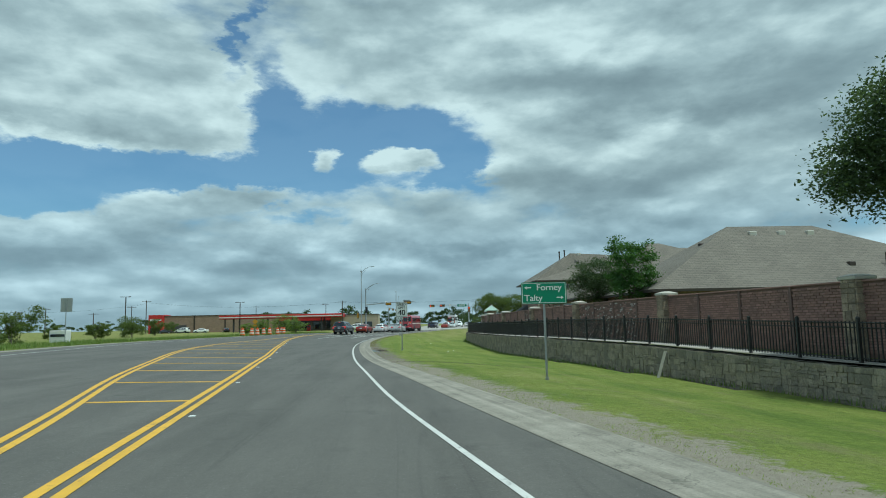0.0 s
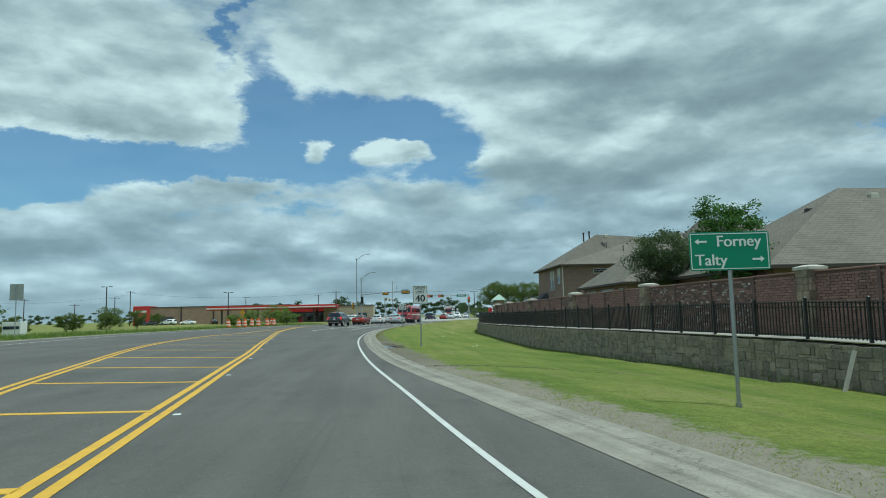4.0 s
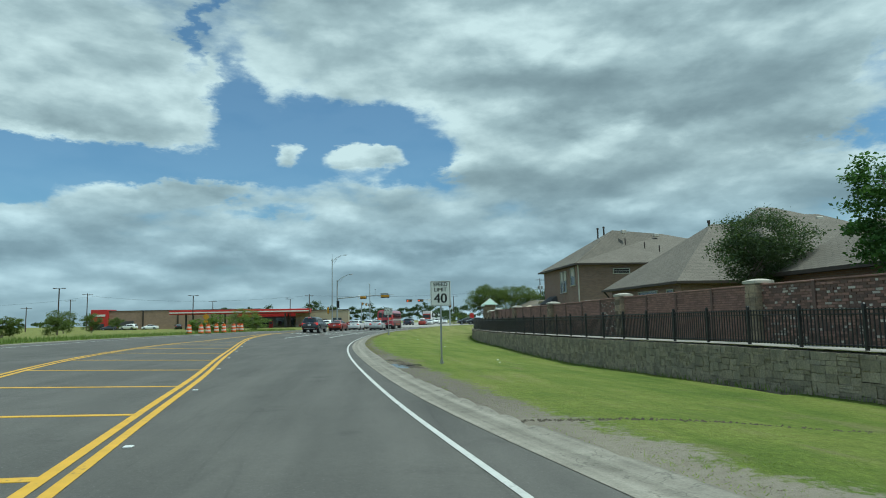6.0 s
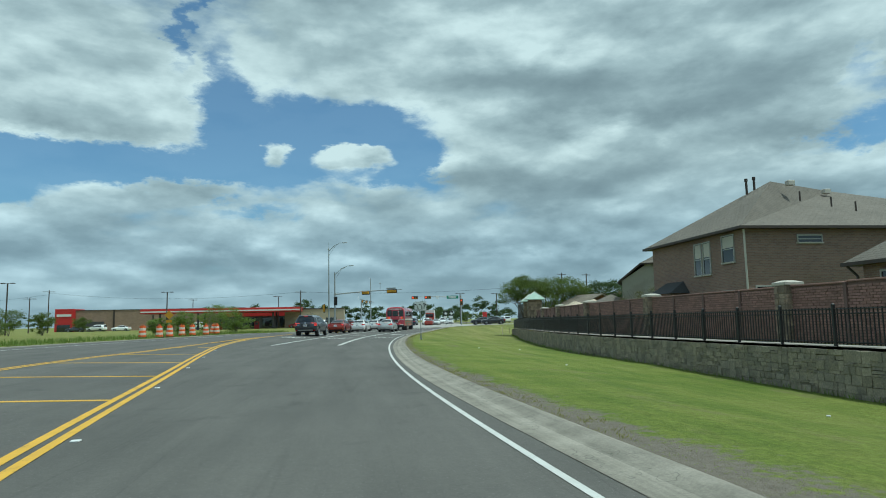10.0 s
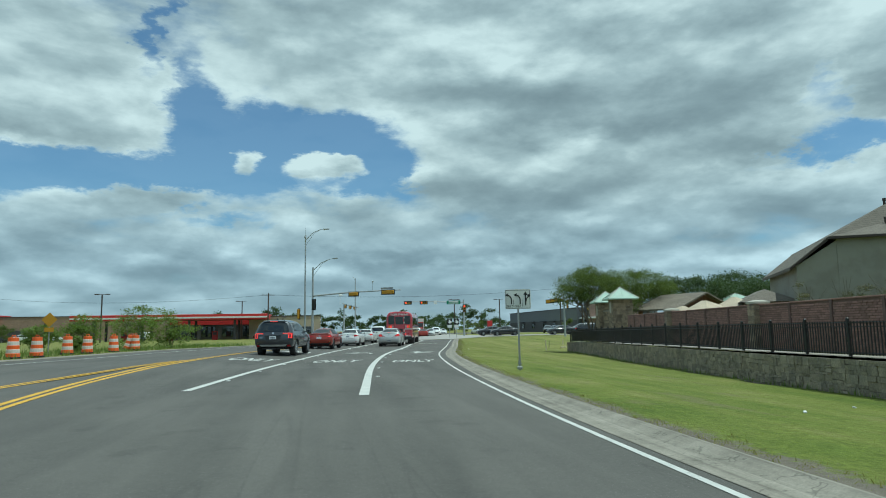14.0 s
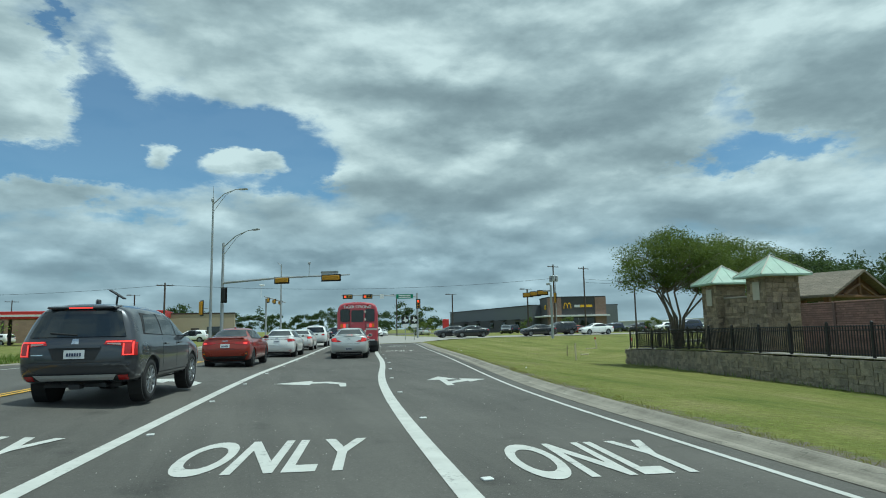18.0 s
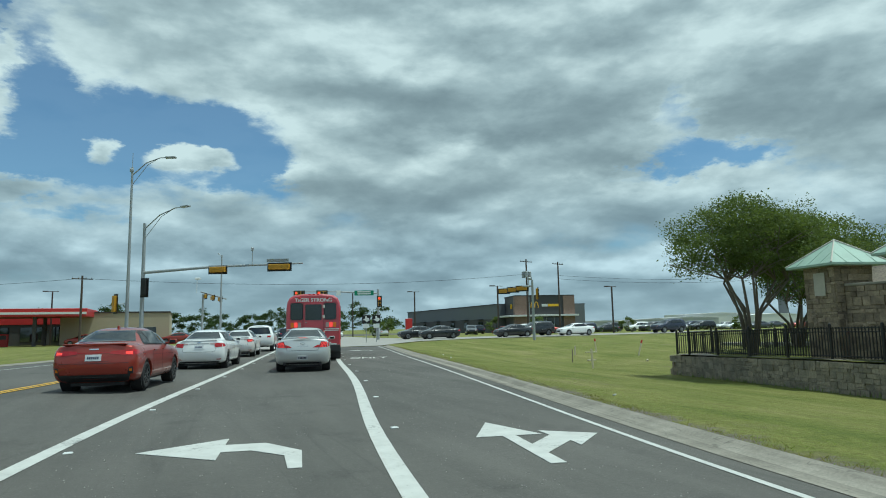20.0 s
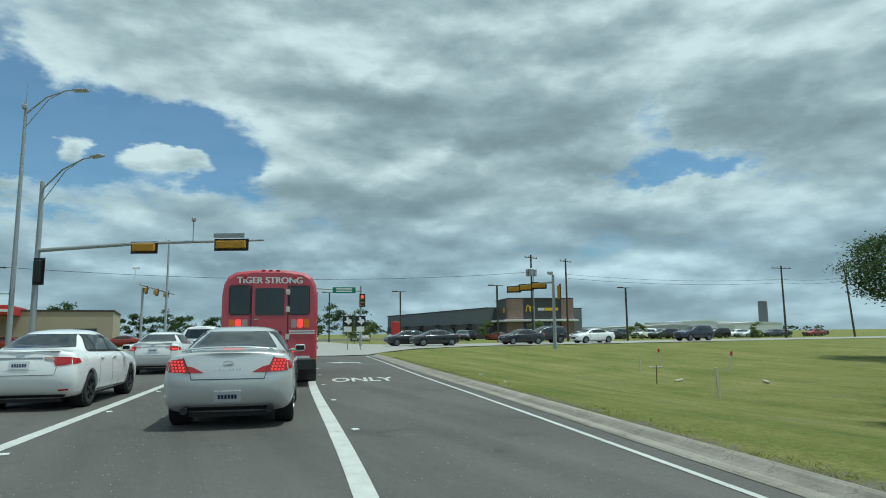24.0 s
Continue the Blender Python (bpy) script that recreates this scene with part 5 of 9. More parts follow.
def wall_box(x0, x1, y0, y1, z0, z1, mat, parent, name="wall"):
    me = uv_planar(mesh_of(name, *box(x0, x1, y0, y1, z0, z1), mat))
    return part(name, me, mat, parent)


def window_on(parent, face, x, y, w, z0, z1, shade=True, bars=1):
    """A window with frame, sill and panes. face: 'w' looks to -x, 's' looks to -y."""
    m = Matrix.Translation((x, y, 0)) @ (Matrix.Rotation(radians(-90), 4, "Z") if face == "w" else Matrix.Identity(4))
    fr = part("window", moved(join(box(-w / 2 - 0.05, w / 2 + 0.05, -0.06, 0.02, z1, z1 + 0.06), box(-w / 2 - 0.05, -w / 2, -0.06, 0.02, z0, z1), box(w / 2, w / 2 + 0.05, -0.06, 0.02, z0, z1), box(-w / 2, w / 2, -0.045, 0.0, (z0 + z1) / 2 - 0.02, (z0 + z1) / 2 + 0.02)), m), "window_frame", parent)
    part("sill", moved(box(-w / 2 - 0.08, w / 2 + 0.08, -0.10, 0.02, z0 - 0.07, z0), m), "capstone", fr)
    part("pane", moved(box(-w / 2, w / 2, -0.02, -0.012, z0, (z0 + z1) / 2 - 0.02), m), "window", fr)
    part("pane", moved(box(-w / 2, w / 2, -0.02, -0.012, (z0 + z1) / 2 + 0.02, z1), m), "window", fr)
    if shade:
        part("blind", moved(box(-w / 2 + 0.02, w / 2 - 0.02, -0.024, -0.021, z0 + (z1 - z0) * 0.55, z1 - 0.02), m), "trim_light", fr)
    return fr


def roof_vent(parent, x, y, z, kind="box"):
    if kind == "box":
        part("roof_vent", moved(box(-0.2, 0.2, -0.16, 0.16, -0.15, 0.12, 0.03), Matrix.Translation((x, y, z))), "trim_light", parent)
    elif kind == "low":
        part("roof_vent", moved(box(-0.17, 0.17, -0.14, 0.14, -0.12, 0.10, 0.03), Matrix.Translation((x, y, z))), "trim_dark", parent)
    else:
        part("flue", join(tube([(x, y, z - 0.3), (x, y, z + 0.48)], 0.065, 10), tube([(x, y, z + 0.42), (x, y, z + 0.56)], 0.09, 10)), "trim_dark", parent)


def house_a():
    ob = root("house", Matrix.Identity(4), "single-storey brick house with a broad brown hipped roof", "house", "houses behind the wall")
    wall_box(18.2, 36.0, 32.0, 39.5, TERRACE - 0.1, 2.7, "house_brick", ob)
    roof_part("roof", hip_roof(18.2, 36.0, 32.0, 39.5, 2.7, 6.12, 0.5, ((23.56, 35.75), (28.24, 35.75))), "shingle", ob)
    fascia(18.2, 36.0, 32.0, 39.5, 2.7, 0.5, ob)
    for x in (24.6, 26.15, 27.7):
        roof_vent(ob, x, 35.2, 5.66)
    roof_vent(ob, 28.15, 32.9, 3.84, "low")
    roof_vent(ob, 21.9, 35.2, 5.1, "low")
    part("vent_pipe", tube([(29.9, 32.8, 3.7), (29.9, 32.8, 4.35)], 0.05, 8), "trim_dark", ob)


def house_d():
    ob = root("house", Matrix.Identity(4), "brick house with stepped brown hipped roofs and gutters", "house", "houses behind the wall")
    wall_box(19.2, 30.0, 48.45, 57.4, TERRACE - 0.1, 2.97, "house_brick", ob)
    roof_part("roof", hip_roof(19.2, 30.0, 48.45, 57.4, 2.97, 6.45, 0.45, ((23.5, 52.9), (27.5, 52.9))), "shingle", ob)
    fascia(19.2, 30.0, 48.45, 57.4, 2.97, 0.45, ob)
    wall_box(22.5, 38.0, 46.0, 57.0, TERRACE - 0.1, 2.95, "house_brick", ob, "main_wall")
    roof_part("main_roof", hip_roof(22.5, 38.0, 46.0, 57.0, 2.95, 7.15, 0.45, ((25.4, 51.4), (26.3, 51.4))), "shingle", ob)
    roof_part("rear_roof", hip_roof(24.5, 37.5, 46.6, 56.2, 2.99, 6.75, 0.4, ((26.8, 51.2), (28.8, 51.2))), "shingle", ob)
    window_on(ob, "w", 19.2, 56.3, 0.6, 1.7, 2.6, False)
    window_on(ob, "w", 19.2, 55.2, 0.6, 1.7, 2.6, False)
    window_on(ob, "w", 19.2, 52.2, 2.3, 1.2, 2.62, False)
    window_on(ob, "w", 19.2, 49.6, 0.6, 1.6, 2.6, False)
    part("gutter_pipe", tube([(18.85, 57.7, 2.85), (19.05, 57.5, 2.5), (19.12, 57.45, 0.6)], 0.05, 6), "trim_dark", ob)
    for x, y, z in ((24.3, 52.3, 5.98), (25.4, 50.8, 6.70), (25.1, 49.9, 6.04), (28.2, 50.4, 6.35)):
        roof_vent(ob, x, y, z)
    roof_vent(ob, 23.4, 53.0, 6.12, "flue")
    part("tall_flue", join(tube([(23.8, 51.4, 5.0), (23.8, 51.4, 6.32)], 0.075, 10), tube([(23.8, 51.4, 6.22), (23.8, 51.4, 6.36)], 0.11, 10)), "trim_dark", ob)


def house_c():
    ob = root("house", Matrix.Identity(4), "two-storey brown brick house with a hipped shingle roof", "house", "houses behind the wall")
    wall_box(19.6, 38, 64.7, 73.9, TERRACE - 0.1, 5.25, "house_brick", ob)
    roof_part("roof", hip_roof(19.6, 38, 64.7, 73.9, 5.27, 8.3, 0.4, ((23.9, 68.6), (29.4, 71.1))), "shingle", ob)
    fascia(19.6, 38, 64.7, 73.9, 5.27, 0.4, ob)
    window_on(ob, "w", 19.6, 66.0, 0.95, 3.75, 5.0)
    for y in (67.9, 68.75):
        window_on(ob, "w", 19.6, y, 0.62, 3.3, 4.9)
    window_on(ob, "w", 19.6, 66.2, 0.9, 1.5, 2.35, False)
    window_on(ob, "w", 19.6, 69.2, 1.2, 1.4, 2.3, False)
    window_on(ob, "s", 22.9, 64.7, 1.2, 4.55, 4.85, False)
    window_on(ob, "s", 20.8, 64.7, 1.5, 1.6, 2.5, False)
    part("downpipe", tube([(19.5, 64.55, 5.15), (19.55, 64.6, 4.9), (19.55, 64.6, 0.5)], 0.05, 8), "trim_light", ob, "cream rain pipe at the corner")
    part("bay_roof", ([(19.58, 69.8, 2.45), (18.6, 70.1, 2.45), (18.6, 72.6, 2.45), (19.58, 72.9, 2.45), (19.58, 70.4, 3.1), (19.58, 72.3, 3.1)], [(0, 4, 1), (1, 4, 5, 2), (2, 5, 3), (0, 1, 2, 3)]), "dark_roof", ob, "dark metal roof over a bay")
    wall_box(18.75, 19.6, 70.2, 72.5, TERRACE - 0.1, 2.44, "house_brick", ob, "bay")
    roof_vent(ob, 22.9, 69.2, 8.0, "flue")
    roof_vent(ob, 23.5, 69.4, 8.15, "flue")
    roof_vent(ob, 24.6, 68.0, 8.1)
    roof_vent(ob, 28.2, 69.9, 8.05)
    for x, y, z in ((24.2, 66.8, 7.05), (25.6, 66.4, 6.7), (26.6, 66.0, 6.4)):
        part("vent_pipe", tube([(x, y, z - 0.15), (x, y, z + 0.35)], 0.045, 6), "trim_dark", ob)


def house_f():
    ob = root("house", pose(24.3, 90.57, 0, 0, 0, -28), "grey stuccoed house with a brown hipped roof", "house", "houses behind the wall")
    wall_box(2.4, 15, 0, 8.5, TERRACE - 0.1, 5.7, "stucco", ob)
    roof_part("roof", hip_roof(2.4, 15, 0, 8.5, 5.72, 8.2, 0.4, ((6.45, 2.7), (11.5, 4.2))), "shingle", ob)
    fascia(2.4, 15, 0, 8.5, 5.72, 0.4, ob)
    v = [(0.45, 0.03, 0.3), (2.4, 0.03, 0.3), (2.4, 0.03, 5.55), (0.45, 0.03, 4.30), (0.45, 8, 0.3), (2.4, 8, 0.3), (2.4, 8, 5.55), (0.45, 8, 4.30)]
    part("side_wing", (v, [(0, 1, 2, 3), (4, 7, 6, 5), (0, 3, 7, 4), (1, 5, 6, 2)]), "stucco", ob)
    roof_part("wing_roof", ([(0.1, -0.18, 4.23), (2.0, -0.18, 5.74), (2.0, 8.4, 5.74), (0.1, 8.4, 4.23), (0.1, -0.18, 4.05), (2.0, -0.18, 5.56), (2.0, 8.4, 5.56), (0.1, 8.4, 4.05)], [(0, 1, 2, 3), (7, 6, 5, 4), (0, 4, 5, 1), (0, 3, 7, 4), (1, 5, 6, 2)]), "shingle", ob)
    part("barge_board", tube([(0.1, -0.2, 4.13), (2.0, -0.2, 5.64)], 0.07, 4), "trim_dark", ob)
    wall_box(-2.0, 0.43, 1.2, 6.5, TERRACE - 0.1, 2.5, "house_brick", ob, "porch_wall")
    roof_part("porch_roof", hip_roof(-2.0, 0.43, 1.2, 6.5, 2.5, 3.25, 0.3), "shingle", ob)
    window_on(ob, "s", 5.7, 0.0, 0.85, 4.1, 5.4, False)
    roof_vent(ob, 5.5, 2.4, 7.45, "flue")
    roof_vent(ob, 6.3, 2.7, 7.95, "flue")
    roof_vent(ob, 7.6, 2.2, 7.75)
    part("vent_pipe", tube([(5.0, 0.9, 6.3), (5.0, 0.9, 6.75)], 0.05, 6), "trim_dark", ob)
    part("vent_pipe", tube([(8.0, 0.8, 6.2), (8.0, 0.8, 6.6)], 0.05, 6), "trim_dark", ob)


house_a(), house_d(), house_c(), house_f()

# ---- stone gate piers with green roofs, and a pavilion ----
def rubble(g, a0, a1, z0, z1, face):
    """Courses of roughly squared stones of mixed size, on a face that looks to -y."""
    out, z = [], z0
    while z < z1 - 0.03:
        hh = min(g.choice((0.08, 0.11, 0.15, 0.20, 0.26)), z1 - z)
        if z1 - z - hh < 0.06:
            hh = z1 - z
        a = a0
        while a < a1 - 0.03:
            wd = min(g.uniform(0.13, 0.42), a1 - a)
            if a1 - a - wd < 0.1:
                wd = a1 - a
            v, f = box(a + 0.003, a + wd - 0.003, face - g.uniform(0, 0.03), face + 0.08, z + 0.003, z + hh - 0.003, 0.010)
            out.append(([(px + g.uniform(-0.008, 0.008), py + g.uniform(-0.01, 0.01), pz + g.uniform(-0.008, 0.008)) for px, py, pz in v], f))
            a += wd
        z += hh
    return out


def gate_pier(x, y, apex, w):
    ob = root("gate_pier", pose(x, y, 0, 0, 0, -13), "square stone gate pier with a green pyramid roof", "pier", "gate piers")
    h = w / 2
    eave = apex - 0.78
    part("core", box(-h + 0.03, h - 0.03, -h + 0.03, h - 0.03, 0.1, eave), "mortar", ob)
    g = random.Random(int(y))
    pieces = []
    for side in range(4):
        pieces += [moved(st, Matrix.Rotation(side * math.pi / 2, 4, "Z")) for st in rubble(g, -h, h, 0.15, eave, -h)]
    tagged(part("stone_facing", join(*pieces), "brown_stone", ob), kind="stuff")
    r = h + 0.36
    v = [(-r, -r, eave), (r, -r, eave), (r, r, eave), (-r, r, eave), (0, 0, apex), (-r, -r, eave - 0.07), (r, -r, eave - 0.07), (r, r, eave - 0.07), (-r, r, eave - 0.07)]
    rf = part("roof", (v, [(0, 1, 4), (1, 2, 4), (2, 3, 4), (3, 0, 4), (0, 5, 6, 1), (1, 6, 7, 2), (2, 7, 8, 3), (3, 8, 5, 0), (8, 7, 6, 5)]), "copper_green", ob, "weathered green metal pyramid roof")
    for cx, cy in ((-1, -1), (1, -1), (1, 1), (-1, 1)):
        part("hip_seam", tube([(cx * r, cy * r, eave + 0.015), (0, 0, apex + 0.02)], 0.025, 6), "trim_light", rf)
    for side in range(4):
        for k in (-0.5, 0.0, 0.5):
            p0 = Vector((k * r, -r, eave + 0.01))
            p1 = Vector((k * r * (1 - 0.94), -r * (1 - 0.94) if k == 0 else -r * abs(k), apex - 0.05 if k == 0 else eave + (apex - eave) * (1 - abs(k)))) if k == 0 else Vector((k * r, -r * abs(k), eave + (apex - eave) * (1 - abs(k))))
            q = Matrix.Rotation(side * math.pi / 2, 4, "Z")
            part("seam", tube([q @ p0, q @ p1], 0.014, 4), "copper_green", rf)
    part("plaque", box(-h - 0.05, -h - 0.035, -0.28, 0.18, eave - 0.95, eave - 0.25), "capstone", ob, "pale stone plaque")
    return ob


gate_pier(20.5, 104.87, 3.83, 1.28)
gate_pier(20.13, 101.74, 3.94, 1.32)
gate_pier(36.4, 112.5, 4.05, 2.2)
link = root("gate_wall", Matrix.Identity(4), "stone wall between the gate piers with a planter", "wall", kind="structure")
part("core", box(20.05, 20.5, 102.3, 104.3, 0.1, 2.35), "mortar", link)
part("coping", box(19.98, 20.57, 102.3, 104.3, 2.352, 2.43, 0.015), "coping", link)
facing = [moved(st, Matrix.Translation((20.05, 103.3, 0)) @ Matrix.Rotation(-math.pi / 2, 4, "Z")) for st in rubble(random.Random(3), -1.0, 1.0, 0.15, 2.34, -0.04)]
tagged(part("stone_facing", join(*facing), "brown_stone", link), kind="stuff")
slab_low = root("stone_slab", Matrix.Identity(4), "low pale stone slab under the tree", "slab")
part("top", moved(box(-2.2, 2.2, -0.5, 0.5, 0.28, 0.42, 0.02), Matrix.Translation((26.5, 112.7, 0)) @ Matrix.Rotation(radians(-60), 4, "Z")), "capstone", slab_low)

pav = root("pavilion", pose(28.6, 105.2, 0, 0, 0, 15), "wooden pavilion with a tan shingle gable roof", "pavilion")
W2, D2 = 3.0, 4.4
v = [(-W2, -0.4, 2.55), (0, -0.4, 3.78), (W2, -0.4, 2.55), (-W2, D2, 2.55), (0, D2, 3.78), (W2, D2, 2.55)]
v += [(x, y, z - 0.12) for x, y, z in v]
roof_part("roof", (v, [(0, 1, 4, 3), (1, 2, 5, 4), (6, 9, 10, 7), (7, 10, 11, 8), (0, 6, 7, 1), (1, 7, 8, 2), (0, 3, 9, 6), (2, 8, 11, 5)]), "shingle_tan", pav)
part("gable", ([(-W2 + 0.3, 0.1, 2.6), (0, 0.1, 3.66), (W2 - 0.3, 0.1, 2.6), (-W2 + 0.3, 0.16, 2.6), (0, 0.16, 3.66), (W2 - 0.3, 0.16, 2.6)], [(0, 2, 1), (3, 4, 5), (0, 3, 5, 2)]), "wood", pav)
for a, b in (((0, -0.1, 2.5), (0, -0.1, 3.6)), ((-1.5, -0.1, 2.55), (0, -0.1, 3.1)), ((1.5, -0.1, 2.55), (0, -0.1, 3.1)), ((-W2 + 0.2, -0.1, 2.5), (W2 - 0.2, -0.1, 2.5))):
    part("brace", tube([a, b], 0.08, 6), "wood", pav)
for x in (-W2 + 0.4, W2 - 0.4):
    for y in (0.1, D2 - 0.4):
        part("column", box(x - 0.12, x + 0.12, y - 0.12, y + 0.12, 0.2, 2.5, 0.01), "wood", pav)
mound = root("covered_mound", Matrix.Identity(4), "tan fabric-covered heap behind the wall", "cover")
heap = [(22.0, 94.6, 1.9, 2.72), (23.5, 94.0, 1.8, 2.88), (21.9, 97.0, 1.7, 2.5), (24.8, 92.8, 1.5, 2.7)]
for i, (x, y, r, top) in enumerate(heap):
    rr = random.Random(i)
    cone = lathe([(r, 0), (r * 0.86, 0.28), (r * 0.5, 0.66), (r * 0.1, 1.05)], 9)
    bent = [(px * rr.uniform(0.85, 1.12), py * rr.uniform(0.85, 1.12), pz * rr.uniform(0.9, 1.0)) for px, py, pz in cone[0]]
    part("cover", moved((bent, cone[1]), Matrix.Translation((x, y, top - 1.05))), "tan_cloth", mound)
    part("heap_base", moved(lathe([(r * 0.84, -2.0), (r * 0.84, 0.12)], 9), Matrix.Translation((x, y, top - 1.05))), "tan_cloth", mound)

# ---- trees ----
def leaf_cloud(blobs, count, size, seed, squash=1.0):
    """Leaves in clusters that fill the outer part of several ellipsoids, with gaps between the clusters."""
    g = np.random.RandomState(seed)
    vol = np.array([b[3] * b[4] * b[5] for b in blobs])
    which = g.choice(len(blobs), max(count // 95, 10), p=vol / vol.sum())
    cen, out = [], []
    for b in which:
        bx, by, bz, rx, ry, rz = blobs[b]
        d = g.normal(size=3)
        d /= np.linalg.norm(d)
        r = g.uniform(0.40, 1.0) ** 0.55 * g.uniform(0.84, 1.16)
        cen.append((bx + d[0] * rx * r, by + d[1] * ry * r, bz + d[2] * rz * r))
    cen = np.array(cen)
    per = count // len(cen) + 1
    p = np.repeat(cen, per, 0)[:count]
    spread = np.mean([min(b[3:6]) for b in blobs]) * 0.19
    p = p + g.normal(size=p.shape) * spread * np.array([1.15, 1.15, 0.62])
    n = len(p)
    u = g.normal(size=(n, 3)) * np.array([1, 1, 0.6])
    u /= np.linalg.norm(u, axis=1)[:, None]
    w = np.cross(u, g.normal(size=(n, 3)) + np.array([0, 0, 0.9]))
    w /= np.linalg.norm(w, axis=1)[:, None]
    s = size * g.uniform(0.6, 1.3, (n, 1))
    quad = np.stack([p - u * s, p + w * s * 0.5, p + u * s, p - w * s * 0.5], 1).reshape(-1, 3)
    return quad, [(4 * i, 4 * i + 1, 4 * i + 2, 4 * i + 3) for i in range(n)]


def tree(name, x, y, z, stems, blobs, count, size, leaf, label, seed, group="", trunk_r=0.12):
    """stems: how many trunks rise from the root; blobs: crown ellipsoids relative to the root."""
    ob = root(name, Matrix.Translation((x, y, z)), label, "tree", group)
    g = random.Random(seed)
    limbs = []
    low = min(b[2] - b[5] for b in blobs)
    if stems > 2:
        part("root_stock", tube([(0, 0, -0.25), (0, 0, 0.25), (0, 0, 0.62)], [trunk_r * 3.0, trunk_r * 2.3, trunk_r * 1.7], 10), "bark", ob, smooth=True)
    for i in range(stems):
        a = 2 * math.pi * i / stems + g.uniform(-0.3, 0.3)
        b = blobs[i % len(blobs)]
        spread = min(0.12 * stems, 0.6)
        p0 = Vector((spread * 0.14 * math.cos(a), spread * 0.14 * math.sin(a), -0.2))
        p1 = Vector((spread * 0.6 * math.cos(a), spread * 0.6 * math.sin(a), max(low * 0.55, 0.4)))
        fork = Vector((b[0] * 0.4 + spread * 2.0 * math.cos(a), b[1] * 0.4 + spread * 2.0 * math.sin(a), max(low * 1.0, 0.8)))
        part("trunk", tube([p0, p1, fork], [trunk_r, trunk_r * 0.75, trunk_r * 0.55], 8), "bark", ob, smooth=True)
        for k in range(5):
            bb = g.choice(blobs)
            tip = Vector((bb[0] + g.uniform(-0.7, 0.7) * bb[3], bb[1] + g.uniform(-0.7, 0.7) * bb[4], bb[2] + g.uniform(-0.4, 0.6) * bb[5]))
            mid = fork.lerp(tip, 0.5) + Vector((g.uniform(-0.2, 0.2), g.uniform(-0.2, 0.2), g.uniform(0, 0.3)))
            limbs.append(tube([fork, mid, tip], [trunk_r * 0.45, trunk_r * 0.28, 0.012], 5))
    for limb in limbs[:8]:
        part("limb", limb, "bark", ob, smooth=True)
    if limbs[8:]:
        part("branching", join(*limbs[8:]), "bark", ob, smooth=True)
    part("crown", leaf_cloud(blobs, count, size, seed), leaf, ob)
    return ob


G = TERRACE - 0.02
tree("tree", 19.9, 17.4, G, 1, [(0.2, 0, 5.5, 2.8, 2.8, 1.8), (-1.3, 0.6, 4.6, 1.7, 1.7, 1.1), (0.8, -1, 4.1, 2.2, 2.2, 1.3), (-0.7, -1.0, 6.3, 1.7, 1.7, 1.0)], 70000, 0.058, "leaf_dark", "tall oak with dark green leaves behind the wall", 1, trunk_r=0.2)
tree("tree", 17.5, 33.4, G, 1, [(0, 0, 3.5, 1.15, 1.15, 1.4), (-0.45, 0.2, 4.3, 0.6, 0.6, 0.8), (0.5, 0.2, 4.1, 0.6, 0.6, 0.7), (0.1, 0, 2.5, 1.15, 1.15, 0.7)], 12000, 0.06, "leaf_bright", "young bright green tree behind the brick wall", 2, trunk_r=0.1)
tree("tree", 17.75, 39.6, G, 2, [(0, 0, 3.45, 1.4, 1.4, 1.1), (-0.7, 0, 2.8, 1.1, 1.1, 0.9), (0.7, 0.3, 2.8, 1.2, 1.2, 0.9)], 20000, 0.048, "leaf_dark", "rounded dark green tree behind the brick wall", 3, trunk_r=0.09)
tree("tree", 21.0, 108.8, 0.18, 8, [(0, 0, 4.3, 2.7, 2.7, 1.3), (-1.6, 0.4, 3.6, 1.5, 1.5, 0.9), (1.4, 0.6, 4.4, 1.9, 1.9, 1.1), (0.2, -1.4, 3.9, 1.8, 1.8, 1.0), (0, 0.3, 5.1, 1.7, 1.7, 0.7)], 42000, 0.048, "leaf", "broad green tree with many bare stems beside the fence", 4, "trees by the gate", 0.075)
tree("tree", 26.0, 111.0, 0.18, 5, [(0, 0, 4.4, 3.2, 3.2, 1.4), (1.8, 0.4, 4.0, 1.9, 1.9, 1.1), (-1.0, -1.2, 4.4, 2.0, 2.0, 1.1), (-2.2, -2.4, 3.2, 1.7, 1.7, 1.2)], 30000, 0.058, "leaf", "broad green tree behind the gate piers", 5, "trees by the gate", 0.08)
tree("tree", 33.5, 114.5, 0.18, 3, [(0, 0, 4.3, 3.4, 3.4, 1.4), (2.5, 0.4, 3.8, 2.2, 2.2, 1.2)], 12000, 0.09, "leaf_dark", "wide dark green tree behind the pavilion", 6, "trees by the gate", 0.12)
for i, (x, y, top) in enumerate(((40.2, 117.5, 6.3), (41.2, 113.2, 5.5), (48.0, 129.0, 7.9), (46.5, 124.0, 6.6))):
    tree("tree", x, y, 0.2, 1, [(0, 0, top * 0.66, 3.0, 3.0, top * 0.30), (1.6, 0.6, top * 0.58, 2.0, 2.0, top * 0.26), (-1.5, -0.5, top * 0.55, 1.9, 1.9, top * 0.24)], 11000, 0.10, "leaf_dark", "tall dark green tree beyond the pavilion", 130 + i, "trees beyond the gate", 0.16)
